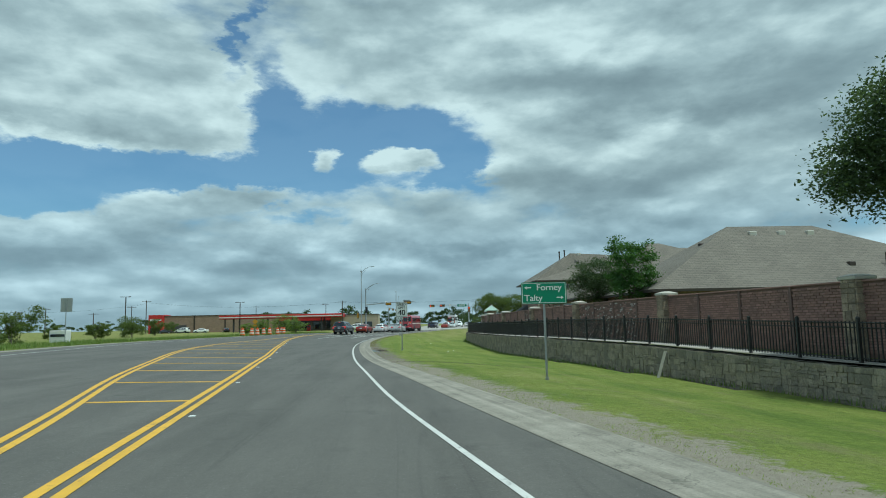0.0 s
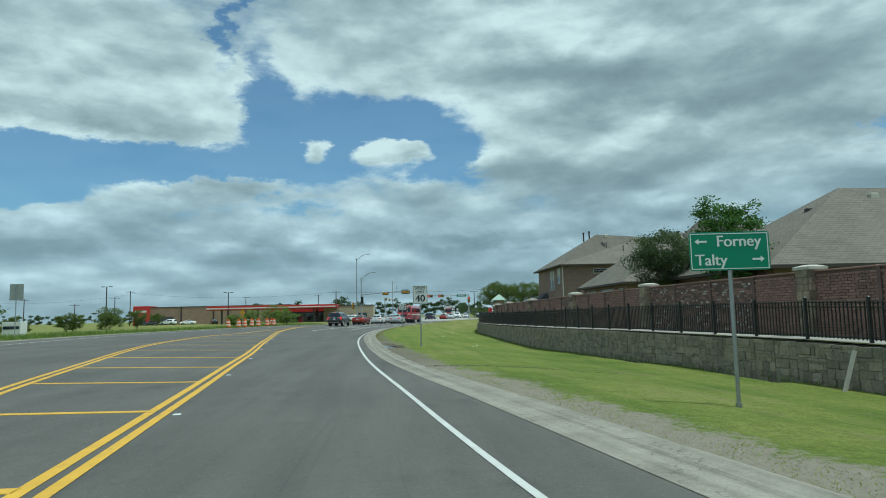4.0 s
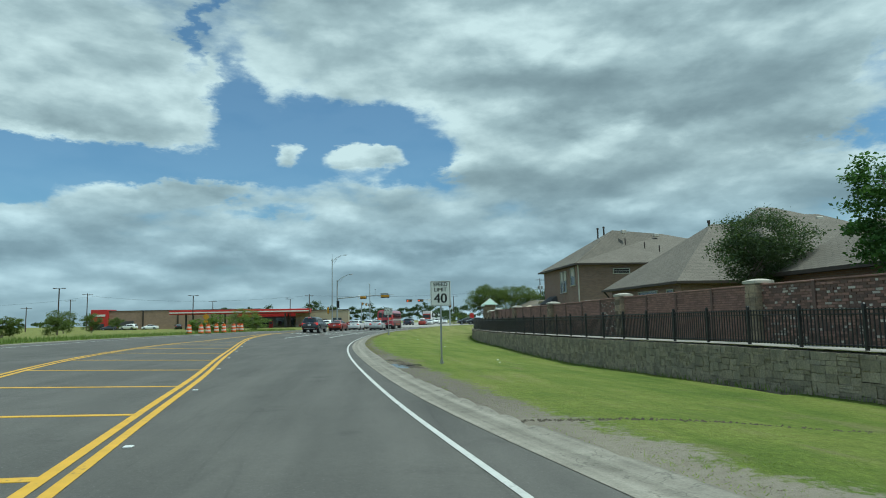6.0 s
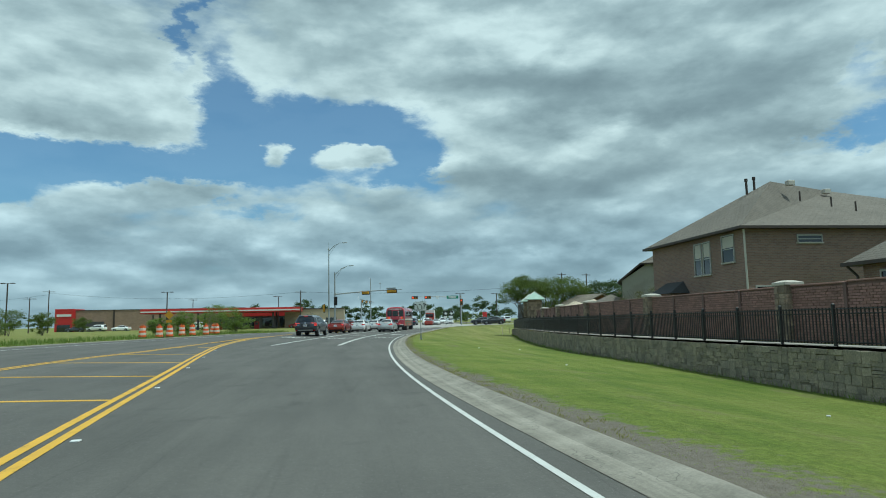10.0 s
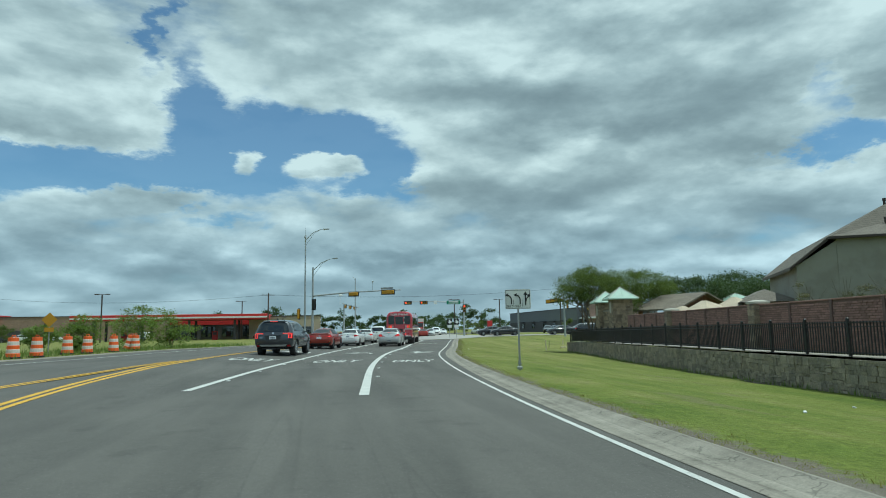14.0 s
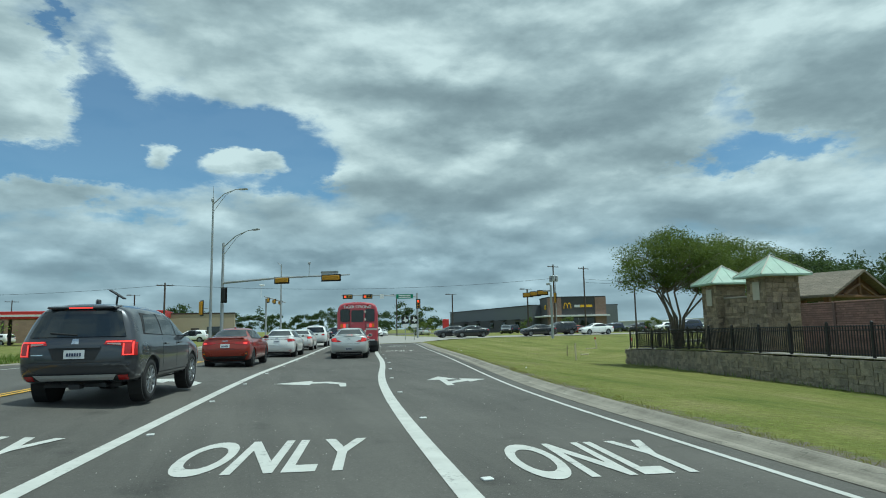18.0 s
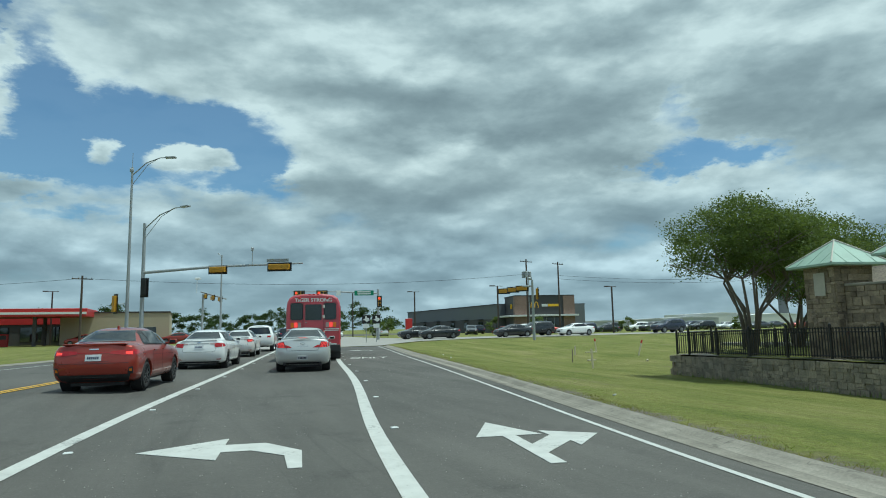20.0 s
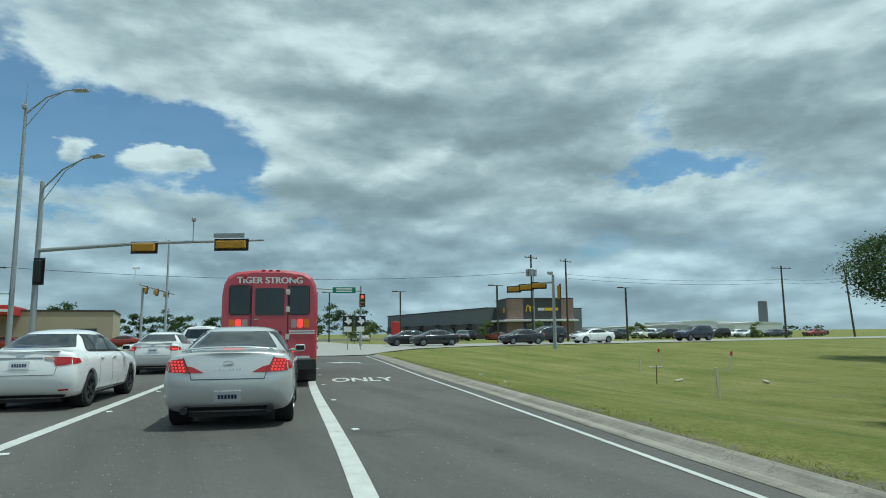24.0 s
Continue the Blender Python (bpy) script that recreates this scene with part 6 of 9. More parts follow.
for i, (x, y, h) in enumerate(((41, 118, 3.0), (48, 117, 2.7), (54, 113, 2.6), (45, 106, 3.2))):
    tree("tree", x, y, 0.2, 1, [(0, 0, h, 2.6, 2.6, 1.5), (1.2, 0.5, h - 0.4, 1.7, 1.7, 1.1)], 6000, 0.13, "leaf_dark", "dark green garden tree behind the wall", 30 + i, "garden trees", 0.13)


def shrub(name, x, y, z, r, h, count, size, leaf, label, seed, group=""):
    ob = root(name, Matrix.Translation((x, y, z)), label, "shrub", group)
    g = random.Random(seed)
    twigs = [tube([(0, 0, -0.1), (g.uniform(-0.4, 0.4) * r, g.uniform(-0.4, 0.4) * r, h * 0.45), (g.uniform(-0.8, 0.8) * r, g.uniform(-0.8, 0.8) * r, h * g.uniform(0.7, 1.0))], [0.03, 0.018, 0.006], 5) for _ in range(9)]
    part("stem", join(*twigs), "bark", ob)
    blobs = [(g.uniform(-0.4, 0.4) * r, g.uniform(-0.4, 0.4) * r, h * g.uniform(0.35, 0.7), r * g.uniform(0.55, 0.8), r * g.uniform(0.55, 0.8), h * g.uniform(0.3, 0.45)) for _ in range(4)]
    part("foliage", leaf_cloud(blobs, count, size, seed), leaf, ob)
    return ob


for i, (x, y, r, h) in enumerate(((21.5, 79.5, 1.3, 2.6), (22.8, 82.0, 1.4, 3.0), (24.2, 84.0, 1.2, 2.7), (20.5, 77.0, 1.0, 2.3), (24.6, 89.6, 0.9, 3.0), (26.2, 88.6, 1.0, 3.4), (27.8, 87.7, 1.0, 3.2), (29.5, 86.8, 1.1, 3.6), (31.2, 85.8, 1.0, 3.3))):
    shrub("shrub", x, y, G, r, h, 1500, 0.05, "leaf_grey", "thin half-bare shrub behind the brick wall", 40 + i, "thin shrubs")
for i, (x, y, r, h) in enumerate(((-13.3, 110.5, 1.9, 3.2), (-11.4, 113.5, 1.8, 3.0), (-15.6, 108.0, 1.6, 2.4), (-17.8, 106.0, 1.4, 1.8), (-14.5, 103.0, 0.7, 1.0))):
    shrub("weed_bush", x, y, ground_z(x, y), r, h, 5000, 0.065, "weed", "tall feathery green weeds on the verge", 60 + i, "verge weeds")
for i, (x, y, r, h) in enumerate(((-29.0, 64.5, 2.6, 3.3), (-33.5, 68, 2.8, 3.2), (-39, 72, 3.0, 3.6), (-30, 74, 1.5, 1.6), (-44, 80, 3.0, 3.0), (-40, 118, 2.2, 3.0), (-53, 150, 2.6, 4.2), (-48, 150, 2.4, 3.6), (-64, 206, 2.5, 3.4), (-36, 96, 2.0, 2.2))):
    shrub("bush", x, y, ground_z(x, y), r, h, 5000, 0.10, "leaf", "rounded green bush beyond the far verge", 80 + i, "bushes")

# long grass along the far verge, and stray blades along the near one
def blades(pts, h0, h1, w, seed, lean=0.4):
    g = random.Random(seed)
    v, f = [], []
    for x, y, z in pts:
        a, h, l = g.uniform(0, 3.14), g.uniform(h0, h1), g.uniform(-lean, lean)
        c, s = math.cos(a) * w, math.sin(a) * w
        n = len(v)
        v += [(x - c, y - s, z), (x + c, y + s, z), (x + l * h, y + g.uniform(-lean, lean) * h, z + h)]
        f.append((n, n + 1, n + 2))
    return v, f


g = random.Random(77)
pts = []
for _ in range(9000):
    y = g.uniform(15, 125)
    x = float(left_edge(y)) - 2.9 - abs(g.gauss(0, 3.0))
    pts.append((x, y, ground_z(x, y) - 0.02))
v, f = blades(pts, 0.12, 0.42, 0.03, 5)
thing("verge_grass", v, f, "weed", "long uncut grass on the far verge", "grass", "stuff")
pts = []
for _ in range(45000):
    y = g.uniform(8, 128)
    k = float(edge(y) + conc(y)) + 0.14
    x = k + min(abs(g.gauss(0, 1.3)), 8)
    if y < WALL_Y1 and x > float(wall_line(y)) - 0.05:
        continue
    pts.append((x, y, ground_z(x, y) - 0.01))
v, f = blades(pts, 0.010, 0.028, 0.006, 6, 2.2)
thing("verge_blades", v, f, "lawn_blade", "short mown grass blades on the verge", "grass", "stuff")
pts = []
for _ in range(900):
    y = g.uniform(44, 138)
    x = float(edge(y) + conc(y)) + 0.22 + abs(g.gauss(0, 0.22))
    for _ in range(g.randrange(6, 16)):
        px, py = x + g.gauss(0, 0.05), y + g.gauss(0, 0.08)
        pts.append((px, py, max(ground_z(px, py), 0.0) - 0.01))
v, f = blades(pts, 0.02, 0.06, 0.007, 16, 1.2)
thing("kerb_tufts", v, f, "dry_grass", "dry grass tufts along the kerb", "grass", "stuff")
pts = []
for _ in range(2600):
    y = g.uniform(WALL_Y0 + 8, WALL_Y1 - 0.5)
    x = float(wall_line(y)) - abs(g.gauss(0, 0.10)) - 0.03
    pts.append((x, y, ground_z(x, y) - 0.02))
v, f = blades(pts, 0.08, 0.22, 0.012, 7)
thing("wall_foot_grass", v, f, "weed", "longer grass at the foot of the stone wall", "grass", "stuff")

# ---- vehicles ----
from mathutils.bvhtree import BVHTree


class Shell:
    """A car body sliced level by level: rows of (z, rear y, front y, half width); the rear stands at y = 0 and the nose looks to +y."""

    def __init__(self, rows, crown=0.06, corner=0.20):
        self.rows = np.array(rows, float)
        self.crown, self.corner = crown, corner

    def at(self, z):
        r = self.rows
        return [float(np.interp(z, r[:, 0], r[:, k])) for k in (1, 2, 3)]

    def rear(self, x, z):
        yr, yf, w = self.at(z)
        u = min(abs(x) / w, 1.0)
        c = min(self.corner, (yf - yr) * 0.3)
        edge_u = max(0.0, (u - (1 - c / w)) / (c / w))
        return yr + self.crown * u * u + c * (1 - math.sqrt(max(0.0, 1 - edge_u * edge_u)))

    def side(self, y, z):
        yr, yf, w = self.at(z)
        c = min(self.corner + self.crown, (yf - yr) * 0.3)
        for d in (y - yr, yf - y):
            if d < c:
                k = 1 - max(d, 0) / c
                w = w - self.corner * (1 - math.sqrt(max(0.0, 1 - k * k)))
        return w

    def ring(self, z, n=7):
        yr, yf, w = self.at(z)
        c = min(self.corner, w * 0.5, (yf - yr) * 0.3)
        pts = []
        for k in range(n):                       # rear, from left to right
            x = -(w - c) + 2 * (w - c) * k / (n - 1)
            pts.append((x, yr + self.crown * (x / w) ** 2))
        for k in range(1, 5):
            a = radians(90 * k / 5)
            pts.append((w - c + c * math.sin(a), yr + self.crown + c - c * math.cos(a)))
        for k in range(5):
            pts.append((w, yr + self.crown + c + (yf - yr - 2 * c - 2 * self.crown) * k / 4))
        for k in range(1, 5):
            a = radians(90 * k / 5)
            pts.append((w - c + c * math.cos(a), yf - self.crown - c + c * math.sin(a)))
        for k in range(n):
            x = (w - c) - 2 * (w - c) * k / (n - 1)
            pts.append((x, yf - self.crown * (x / w) ** 2))
        for k in range(1, 5):
            a = radians(90 * k / 5)
            pts.append((-(w - c) - c * math.sin(a), yf - self.crown - c + c * math.cos(a)))
        for k in range(5):
            pts.append((-w, yf - self.crown - c - (yf - yr - 2 * c - 2 * self.crown) * k / 4))
        for k in range(1, 5):
            a = radians(90 * k / 5)
            pts.append((-(w - c) - c * math.cos(a), yr + self.crown + c - c * math.sin(a)))
        return pts

    def mesh(self, name, mat):
        v, f = [], []
        zs = []
        for a, b in zip(self.rows[:-1, 0], self.rows[1:, 0]):
            k = max(1, int((b - a) / 0.07))
            zs += [a + (b - a) * i / k for i in range(k)]
        zs.append(self.rows[-1, 0])
        for z in zs:
            ring = self.ring(z)
            n = len(ring)
            v += [(x, y, z) for x, y in ring]
        for i in range(len(zs) - 1):
            f += [(i * n + k, i * n + (k + 1) % n, (i + 1) * n + (k + 1) % n, (i + 1) * n + k) for k in range(n)]
        f += [tuple(range(n - 1, -1, -1)), tuple((len(zs) - 1) * n + k for k in range(n))]
        return v, f

    def rear_patch(self, quad, nx=8, nz=4, proud=0.006, back=0.03):
        """A panel laid on the tail: corners (x, z) as low-left, low-right, top-right, top-left."""
        return self.patch(quad, nx, nz, proud, back, lambda x, z, d: (x, self.rear(x, z) - d, z))

    def side_patch(self, quad, hand, nx=6, nz=3, proud=0.006, back=0.03):
        """A panel on the flank: corners (y, z); hand -1 left, 1 right."""
        vf = self.patch(quad, nx, nz, proud, back, lambda y, z, d: (hand * (self.side(y, z) + d), y, z))
        return vf if hand > 0 else (vf[0], [tuple(reversed(t)) for t in vf[1]])

    def front_patch(self, quad, nx=8, nz=4, proud=0.006, back=0.03):
        def put(x, z, d):
            yr, yf, w = self.at(z)
            return (x, yf - (self.rear(x, z) - yr) + d, z)
        vf = self.patch(quad, nx, nz, proud, back, put)
        return vf[0], [tuple(reversed(t)) for t in vf[1]]

    def patch(self, quad, nx, nz, proud, back, put):
        (ax, az), (bx, bz), (cx, cz), (dx, dz) = quad
        v, f = [], []
        for layer in (proud, -back):
            for j in range(nz + 1):
                t = j / nz
                for i in range(nx + 1):
                    s = i / nx
                    p = (ax + (bx - ax) * s) * (1 - t) + (dx + (cx - dx) * s) * t
                    z = (az + (bz - az) * s) * (1 - t) + (dz + (cz - dz) * s) * t
                    v.append(put(p, z, layer))
        m, n = nx + 1, (nx + 1) * (nz + 1)
        for j in range(nz):
            for i in range(nx):
                f.append((j * m + i, j * m + i + 1, (j + 1) * m + i + 1, (j + 1) * m + i))
        rim = [i for i in range(m)] + [j * m + nx for j in range(1, nz + 1)] + [nz * m + i for i in range(nx - 1, -1, -1)] + [j * m for j in range(nz - 1, 0, -1)]
        f += [(rim[k], n + rim[k], n + rim[(k + 1) % len(rim)], rim[(k + 1) % len(rim)]) for k in range(len(rim))]
        return v, f


class Loft(Shell):
    """A car body smoothed from a coarse cage: rings of half-width points from the sill to the roof, tail first; the nose looks to +y."""

    def __init__(self, rings):
        v, f = [], []
        n = len(rings[0])
        for ring in rings:
            v += [(x, y, z) for x, y, z in ring] + [(-x, y, z) for x, y, z in ring[1:-1]]
        m = 2 * n - 2
        right = list(range(n))
        left = [0] + list(range(n, m)) + [n - 1]
        for i in range(len(rings) - 1):
            a, b = i * m, (i + 1) * m
            for k in range(n - 1):
                f.append((a + right[k], b + right[k], b + right[k + 1], a + right[k + 1]))
                f.append((a + left[k + 1], b + left[k + 1], b + left[k], a + left[k]))
        for base, flip in ((0, False), ((len(rings) - 1) * m, True)):
            for k in range(n - 1):
                q = [base + right[k], base + right[k + 1], base + left[k + 1], base + left[k]]
                q = [i for j, i in enumerate(q) if i not in q[:j]]
                f.append(tuple(reversed(q)) if flip else tuple(q))
        cage = bpy.data.meshes.new("body")
        cage.from_pydata(v, [], f)
        crease = cage.attributes.new("crease_edge", "FLOAT", "EDGE")
        for e in cage.edges:
            a, b = (i % m for i in e.vertices)
            ra, rb = (i // m for i in e.vertices)
            lift = {4: 0.35, 5: 0.55, n + 3: 0.35, n + 4: 0.55}
            if a == b and a in lift:
                crease.data[e.index].value = lift[a]
            elif ra == rb == 1:
                crease.data[e.index].value = 0.45
        ob = bpy.data.objects.new("body", cage)
        scene.collection.objects.link(ob)
        mod = ob.modifiers.new("smooth", "SUBSURF")
        mod.levels = 2
        self.me = bpy.data.meshes.new_from_object(ob.evaluated_get(bpy.context.evaluated_depsgraph_get()))
        bpy.data.objects.remove(ob)
        bm = bmesh.new()
        bm.from_mesh(self.me)
        self.tree = BVHTree.FromBMesh(bm)
        bm.free()
        co = np.array([tuple(q.co) for q in self.me.vertices])
        self.z0, self.y1 = float(co[:, 2].min()), float(co[:, 1].max())

    def cast(self, start, way, back):
        """First meeting with the body; steps towards the middle where the ray passes it by."""
        p = Vector(start)
        for _ in range(40):
            hit = self.tree.ray_cast(p, Vector(way))[0]
            if hit:
                return hit
            p += Vector(back)
        return Vector((0, 0.5, 0.8))

    def rear(self, x, z):
        return self.cast((x, -4, z), (0, 1, 0), (-0.006 if x > 0 else 0.006, 0, 0)).y

    def front(self, x, z):
        return self.cast((x, 12, z), (0, -1, 0), (-0.006 if x > 0 else 0.006, 0, 0)).y

    def side(self, y, z):
        return self.cast((3, y, z), (-1, 0, 0), (0, 0, -0.006)).x

    def front_patch(self, quad, nx=8, nz=4, proud=0.006, back=0.03):
        vf = self.patch(quad, nx, nz, proud, back, lambda x, z, d: (x, self.front(x, z) + d, z))
        return vf[0], [tuple(reversed(t)) for t in vf[1]]


def wheel(parent, x, y, r, rim_mat="rim", spokes=5):
    hand = 1 if x > 0 else -1
    m = Matrix.Translation((x, y, r)) @ (Matrix.Identity(4) if hand > 0 else Matrix.Rotation(math.pi, 4, "Z"))
    w = part("wheel", moved(lathe([(r * 0.5, -0.20), (r * 0.92, -0.205), (r, -0.17), (r, -0.04), (r * 0.93, 0.0), (r * 0.68, 0.006), (r * 0.66, -0.03), (r * 0.3, -0.06)], 22, "x"), m), "rubber", parent, smooth=True)
    spoke = []
    for k in range(spokes):
        q = Matrix.Rotation(2 * math.pi * k / spokes, 4, "X")
        spoke.append(moved(moved(box(-0.03, 0.0, -r * 0.075, r * 0.075, r * 0.1, r * 0.64, 0.008), q), m))
    spoke.append(moved(lathe([(r * 0.66, -0.03), (r * 0.68, 0.004), (r * 0.62, 0.004), (r * 0.60, -0.03)], 22, "x"), m))
    spoke.append(moved(lathe([(r * 0.16, -0.03), (r * 0.15, 0.006), (r * 0.06, 0.012)], 12, "x"), m))
    part("rim", join(*spoke), rim_mat, w)
    return w


def plate_on(parent, sh, z, w=0.31, h=0.155, x=0.0, proud=0.015):
    p = part("number_plate", sh.rear_patch([(x - w / 2, z), (x + w / 2, z), (x + w / 2, z + h), (x - w / 2, z + h)], 3, 1, proud, 0.01), "plate", parent, "white number plate")
    for k in range(6):
        bx = x + w * (-0.36 + 0.125 * k)
        part("plate_bar", sh.rear_patch([(bx, z + h * 0.28), (bx + w * 0.085, z + h * 0.28), (bx + w * 0.085, z + h * 0.66), (bx, z + h * 0.66)], 1, 1, proud + 0.004, 0.0), "plate_ink", p)


def mirror(parent, hand, y, z, w, paint):
    x = hand * w
    at = Matrix.Translation((x + hand * 0.16, y, z + 0.02))
    part("wing_mirror", join(tube([(x - hand * 0.06, y, z - 0.02), (x + hand * 0.1, y, z + 0.0)], 0.026, 6), moved(box(-0.10, 0.10, -0.05, 0.09, -0.06, 0.07, 0.04), at)), paint, parent)
    part("mirror_glass", moved(box(-0.075, 0.075, -0.056, -0.051, -0.035, 0.05), at), "car_glass", parent)


def cut_wheel_wells(me, centres, r, depth):
    """Cuts round wheel wells into the flanks of a closed body mesh: centres (x, y, z) on the outer side."""
    body = bpy.data.objects.new("body", me)
    scene.collection.objects.link(body)
    v, f, n = [], [], 20
    for x, y, z in centres:
        a, b = (x - depth, x + 0.2) if x > 0 else (x - 0.2, x + depth)
        k = len(v)
        for px in (a, b):
            v += [(px, y + r * math.cos(2 * math.pi * i / n), z + r * math.sin(2 * math.pi * i / n)) for i in range(n)]
        f += [(k + i, k + (i + 1) % n, k + n + (i + 1) % n, k + n + i) for i in range(n)] + [tuple(k + i for i in reversed(range(n))), tuple(k + n + i for i in range(n))]
    cm = bpy.data.meshes.new("well")
    cm.from_pydata(v, [], f)
    cutter = bpy.data.objects.new("well", cm)
    scene.collection.objects.link(cutter)
    mod = body.modifiers.new("wells", "BOOLEAN")
    mod.operation, mod.object, mod.solver = "DIFFERENCE", cutter, "EXACT"
    out = bpy.data.meshes.new_from_object(body.evaluated_get(bpy.context.evaluated_depsgraph_get()))
    bpy.data.objects.remove(body)
    bpy.data.objects.remove(cutter)
    return out


def base_car(name, m, rings, paint, label, category, wheels, wr, group="", rim="rim", spokes=5):
    ob = root(name, m, label, category, group)
    sh = Loft(rings)
    side_x = max(sh.side(y, 0.62) for y in wheels)
    body = mesh_of("body", [q.co for q in sh.me.vertices], [tuple(p.vertices) for p in sh.me.polygons], paint, True)
    body = cut_wheel_wells(body, [(h * side_x, y, wr + 0.02) for y in wheels for h in (-1, 1)], wr * 1.13, 0.30)
    part("body", body, paint, ob)
    inner = side_x - 0.34
    part("underside", box(-inner, inner, 0.45, sh.y1 - 0.5, sh.z0 - 0.05, sh.z0 + 0.42), "plastic", ob)
    for y in wheels:
        for hand in (-1, 1):
            well = lathe([(wr * 1.12, -0.29), (wr * 1.12, -0.05)], 20, "x")
            part("wheel_well", moved(well, Matrix.Translation((hand * side_x, y, wr + 0.02)) @ (Matrix.Identity(4) if hand > 0 else Matrix.Rotation(math.pi, 4, "Z"))), "rubber", ob)
            wheel(ob, hand * (side_x - 0.02), y, wr, rim, spokes)
    return ob, sh


def side_windows(ob, sh, panes, flanks=(-1, 1), surround=None):
    for hand in flanks:
        if surround:
            part("window_surround", sh.side_patch(surround, hand, 24, 8, 0.010), "plastic", ob)
        for q in panes:
            part("side_window", sh.side_patch(q, hand, 10, 8, 0.016), "car_glass", ob)


def ring_of(y, xs, zs, dy=None):
    """One ring of a cage: half widths and heights from the sill to the roof, and how far each point lies behind y."""
    return [(x, y + d, z) for x, z, d in zip(xs, zs, dy or [0] * len(xs))]


def sedan_rings(tail=1.07, roof=1.47, length=4.78, half=0.905):
    """A four-door saloon: tail is the height of its boot, roof that of its roof."""
    k = half / 0.905
    r = roof - 1.47
    t = tail - 1.07
    side = lambda a, b, c, d: [0, 0.80 * k, a * k, b * k, c * k, d * k]
    low = [0.20, 0.20, 0.29, 0.58, 0.90]
    rows = [
        ring_of(0.0, [0, 0.62 * k, 0.74 * k, 0.79 * k, 0.75 * k, 0.70 * k, 0.50 * k, 0.28 * k, 0], [0.27, 0.27, 0.34, 0.60, 0.90 + t, 1.01 + t, 1.045 + t, 1.055 + t, 1.06 + t], [0.34, 0.32, 0.10, 0.02, 0.09, 0.13, 0.12, 0.11, 0.11]),
        ring_of(0.24, [0, 0.74 * k, 0.86 * k, 0.90 * k, 0.865 * k, 0.78 * k, 0.54 * k, 0.30 * k, 0], [0.22, 0.22, 0.31, 0.60, 0.91 + t, 1.03 + t, 1.075 + t, 1.09 + t, 1.095 + t], [0.14, 0.14, 0.03, 0.0, 0.02, 0.0, -0.02, -0.03, -0.03]),
        ring_of(0.66, side(0.89, 0.925, 0.89, 0.80) + [0.56 * k, 0.30 * k, 0], low + [1.04 + t * 0.8, 1.085 + t * 0.9, 1.105 + t, 1.11 + t]),
        ring_of(0.98, side(0.90, 0.93, 0.895, 0.81) + [0.60 * k, 0.33 * k, 0], low + [1.035, 1.185 + r * 0.3 + t * 0.4, 1.215 + r * 0.3 + t * 0.4, 1.22 + r * 0.3 + t * 0.4]),
        ring_of(1.42, side(0.905, 0.93, 0.90, 0.82) + [0.61 * k, 0.36 * k, 0], low + [1.02, 1.36 + r, 1.405 + r, 1.41 + r]),
        ring_of(1.85, side(0.905, 0.93, 0.90, 0.825) + [0.62 * k, 0.38 * k, 0], low + [1.01, 1.425 + r, 1.475 + r, 1.485 + r]),
        ring_of(2.35, side(0.905, 0.93, 0.90, 0.825) + [0.62 * k, 0.38 * k, 0], low + [1.0, 1.425 + r, 1.48 + r, 1.49 + r]),
        ring_of(2.80, side(0.905, 0.93, 0.90, 0.82) + [0.61 * k, 0.37 * k, 0], low + [0.99, 1.375 + r, 1.425 + r, 1.435 + r]),
        ring_of(3.22, side(0.905, 0.93, 0.895, 0.81) + [0.62 * k, 0.36 * k, 0], low + [0.985, 1.20 + r * 0.6, 1.24 + r * 0.6, 1.25 + r * 0.6]),
        ring_of(3.66, side(0.90, 0.925, 0.885, 0.79) + [0.60 * k, 0.34 * k, 0], low + [0.97, 1.02, 1.05, 1.06]),
        ring_of(4.15, side(0.89, 0.915, 0.865, 0.76) + [0.56 * k, 0.30 * k, 0], [0.20, 0.20, 0.29, 0.57, 0.83, 0.91, 0.945, 0.965, 0.97]),
        ring_of(length - 0.24, [0, 0.72 * k, 0.84 * k, 0.87 * k, 0.80 * k, 0.70 * k, 0.50 * k, 0.28 * k, 0], [0.22, 0.22, 0.30, 0.54, 0.76, 0.83, 0.855, 0.87, 0.875], [-0.12, -0.12, -0.04, 0, -0.02, -0.06, 0, 0.02, 0.02]),
        ring_of(length, [0, 0.58 * k, 0.66 * k, 0.70 * k, 0.64 * k, 0.56 * k, 0.42 * k, 0.24 * k, 0], [0.26, 0.26, 0.32, 0.52, 0.68, 0.76, 0.785, 0.795, 0.80], [-0.22, -0.22, -0.05, 0.0, -0.03, -0.06, -0.05, -0.04, -0.04]),
    ]
    return rows


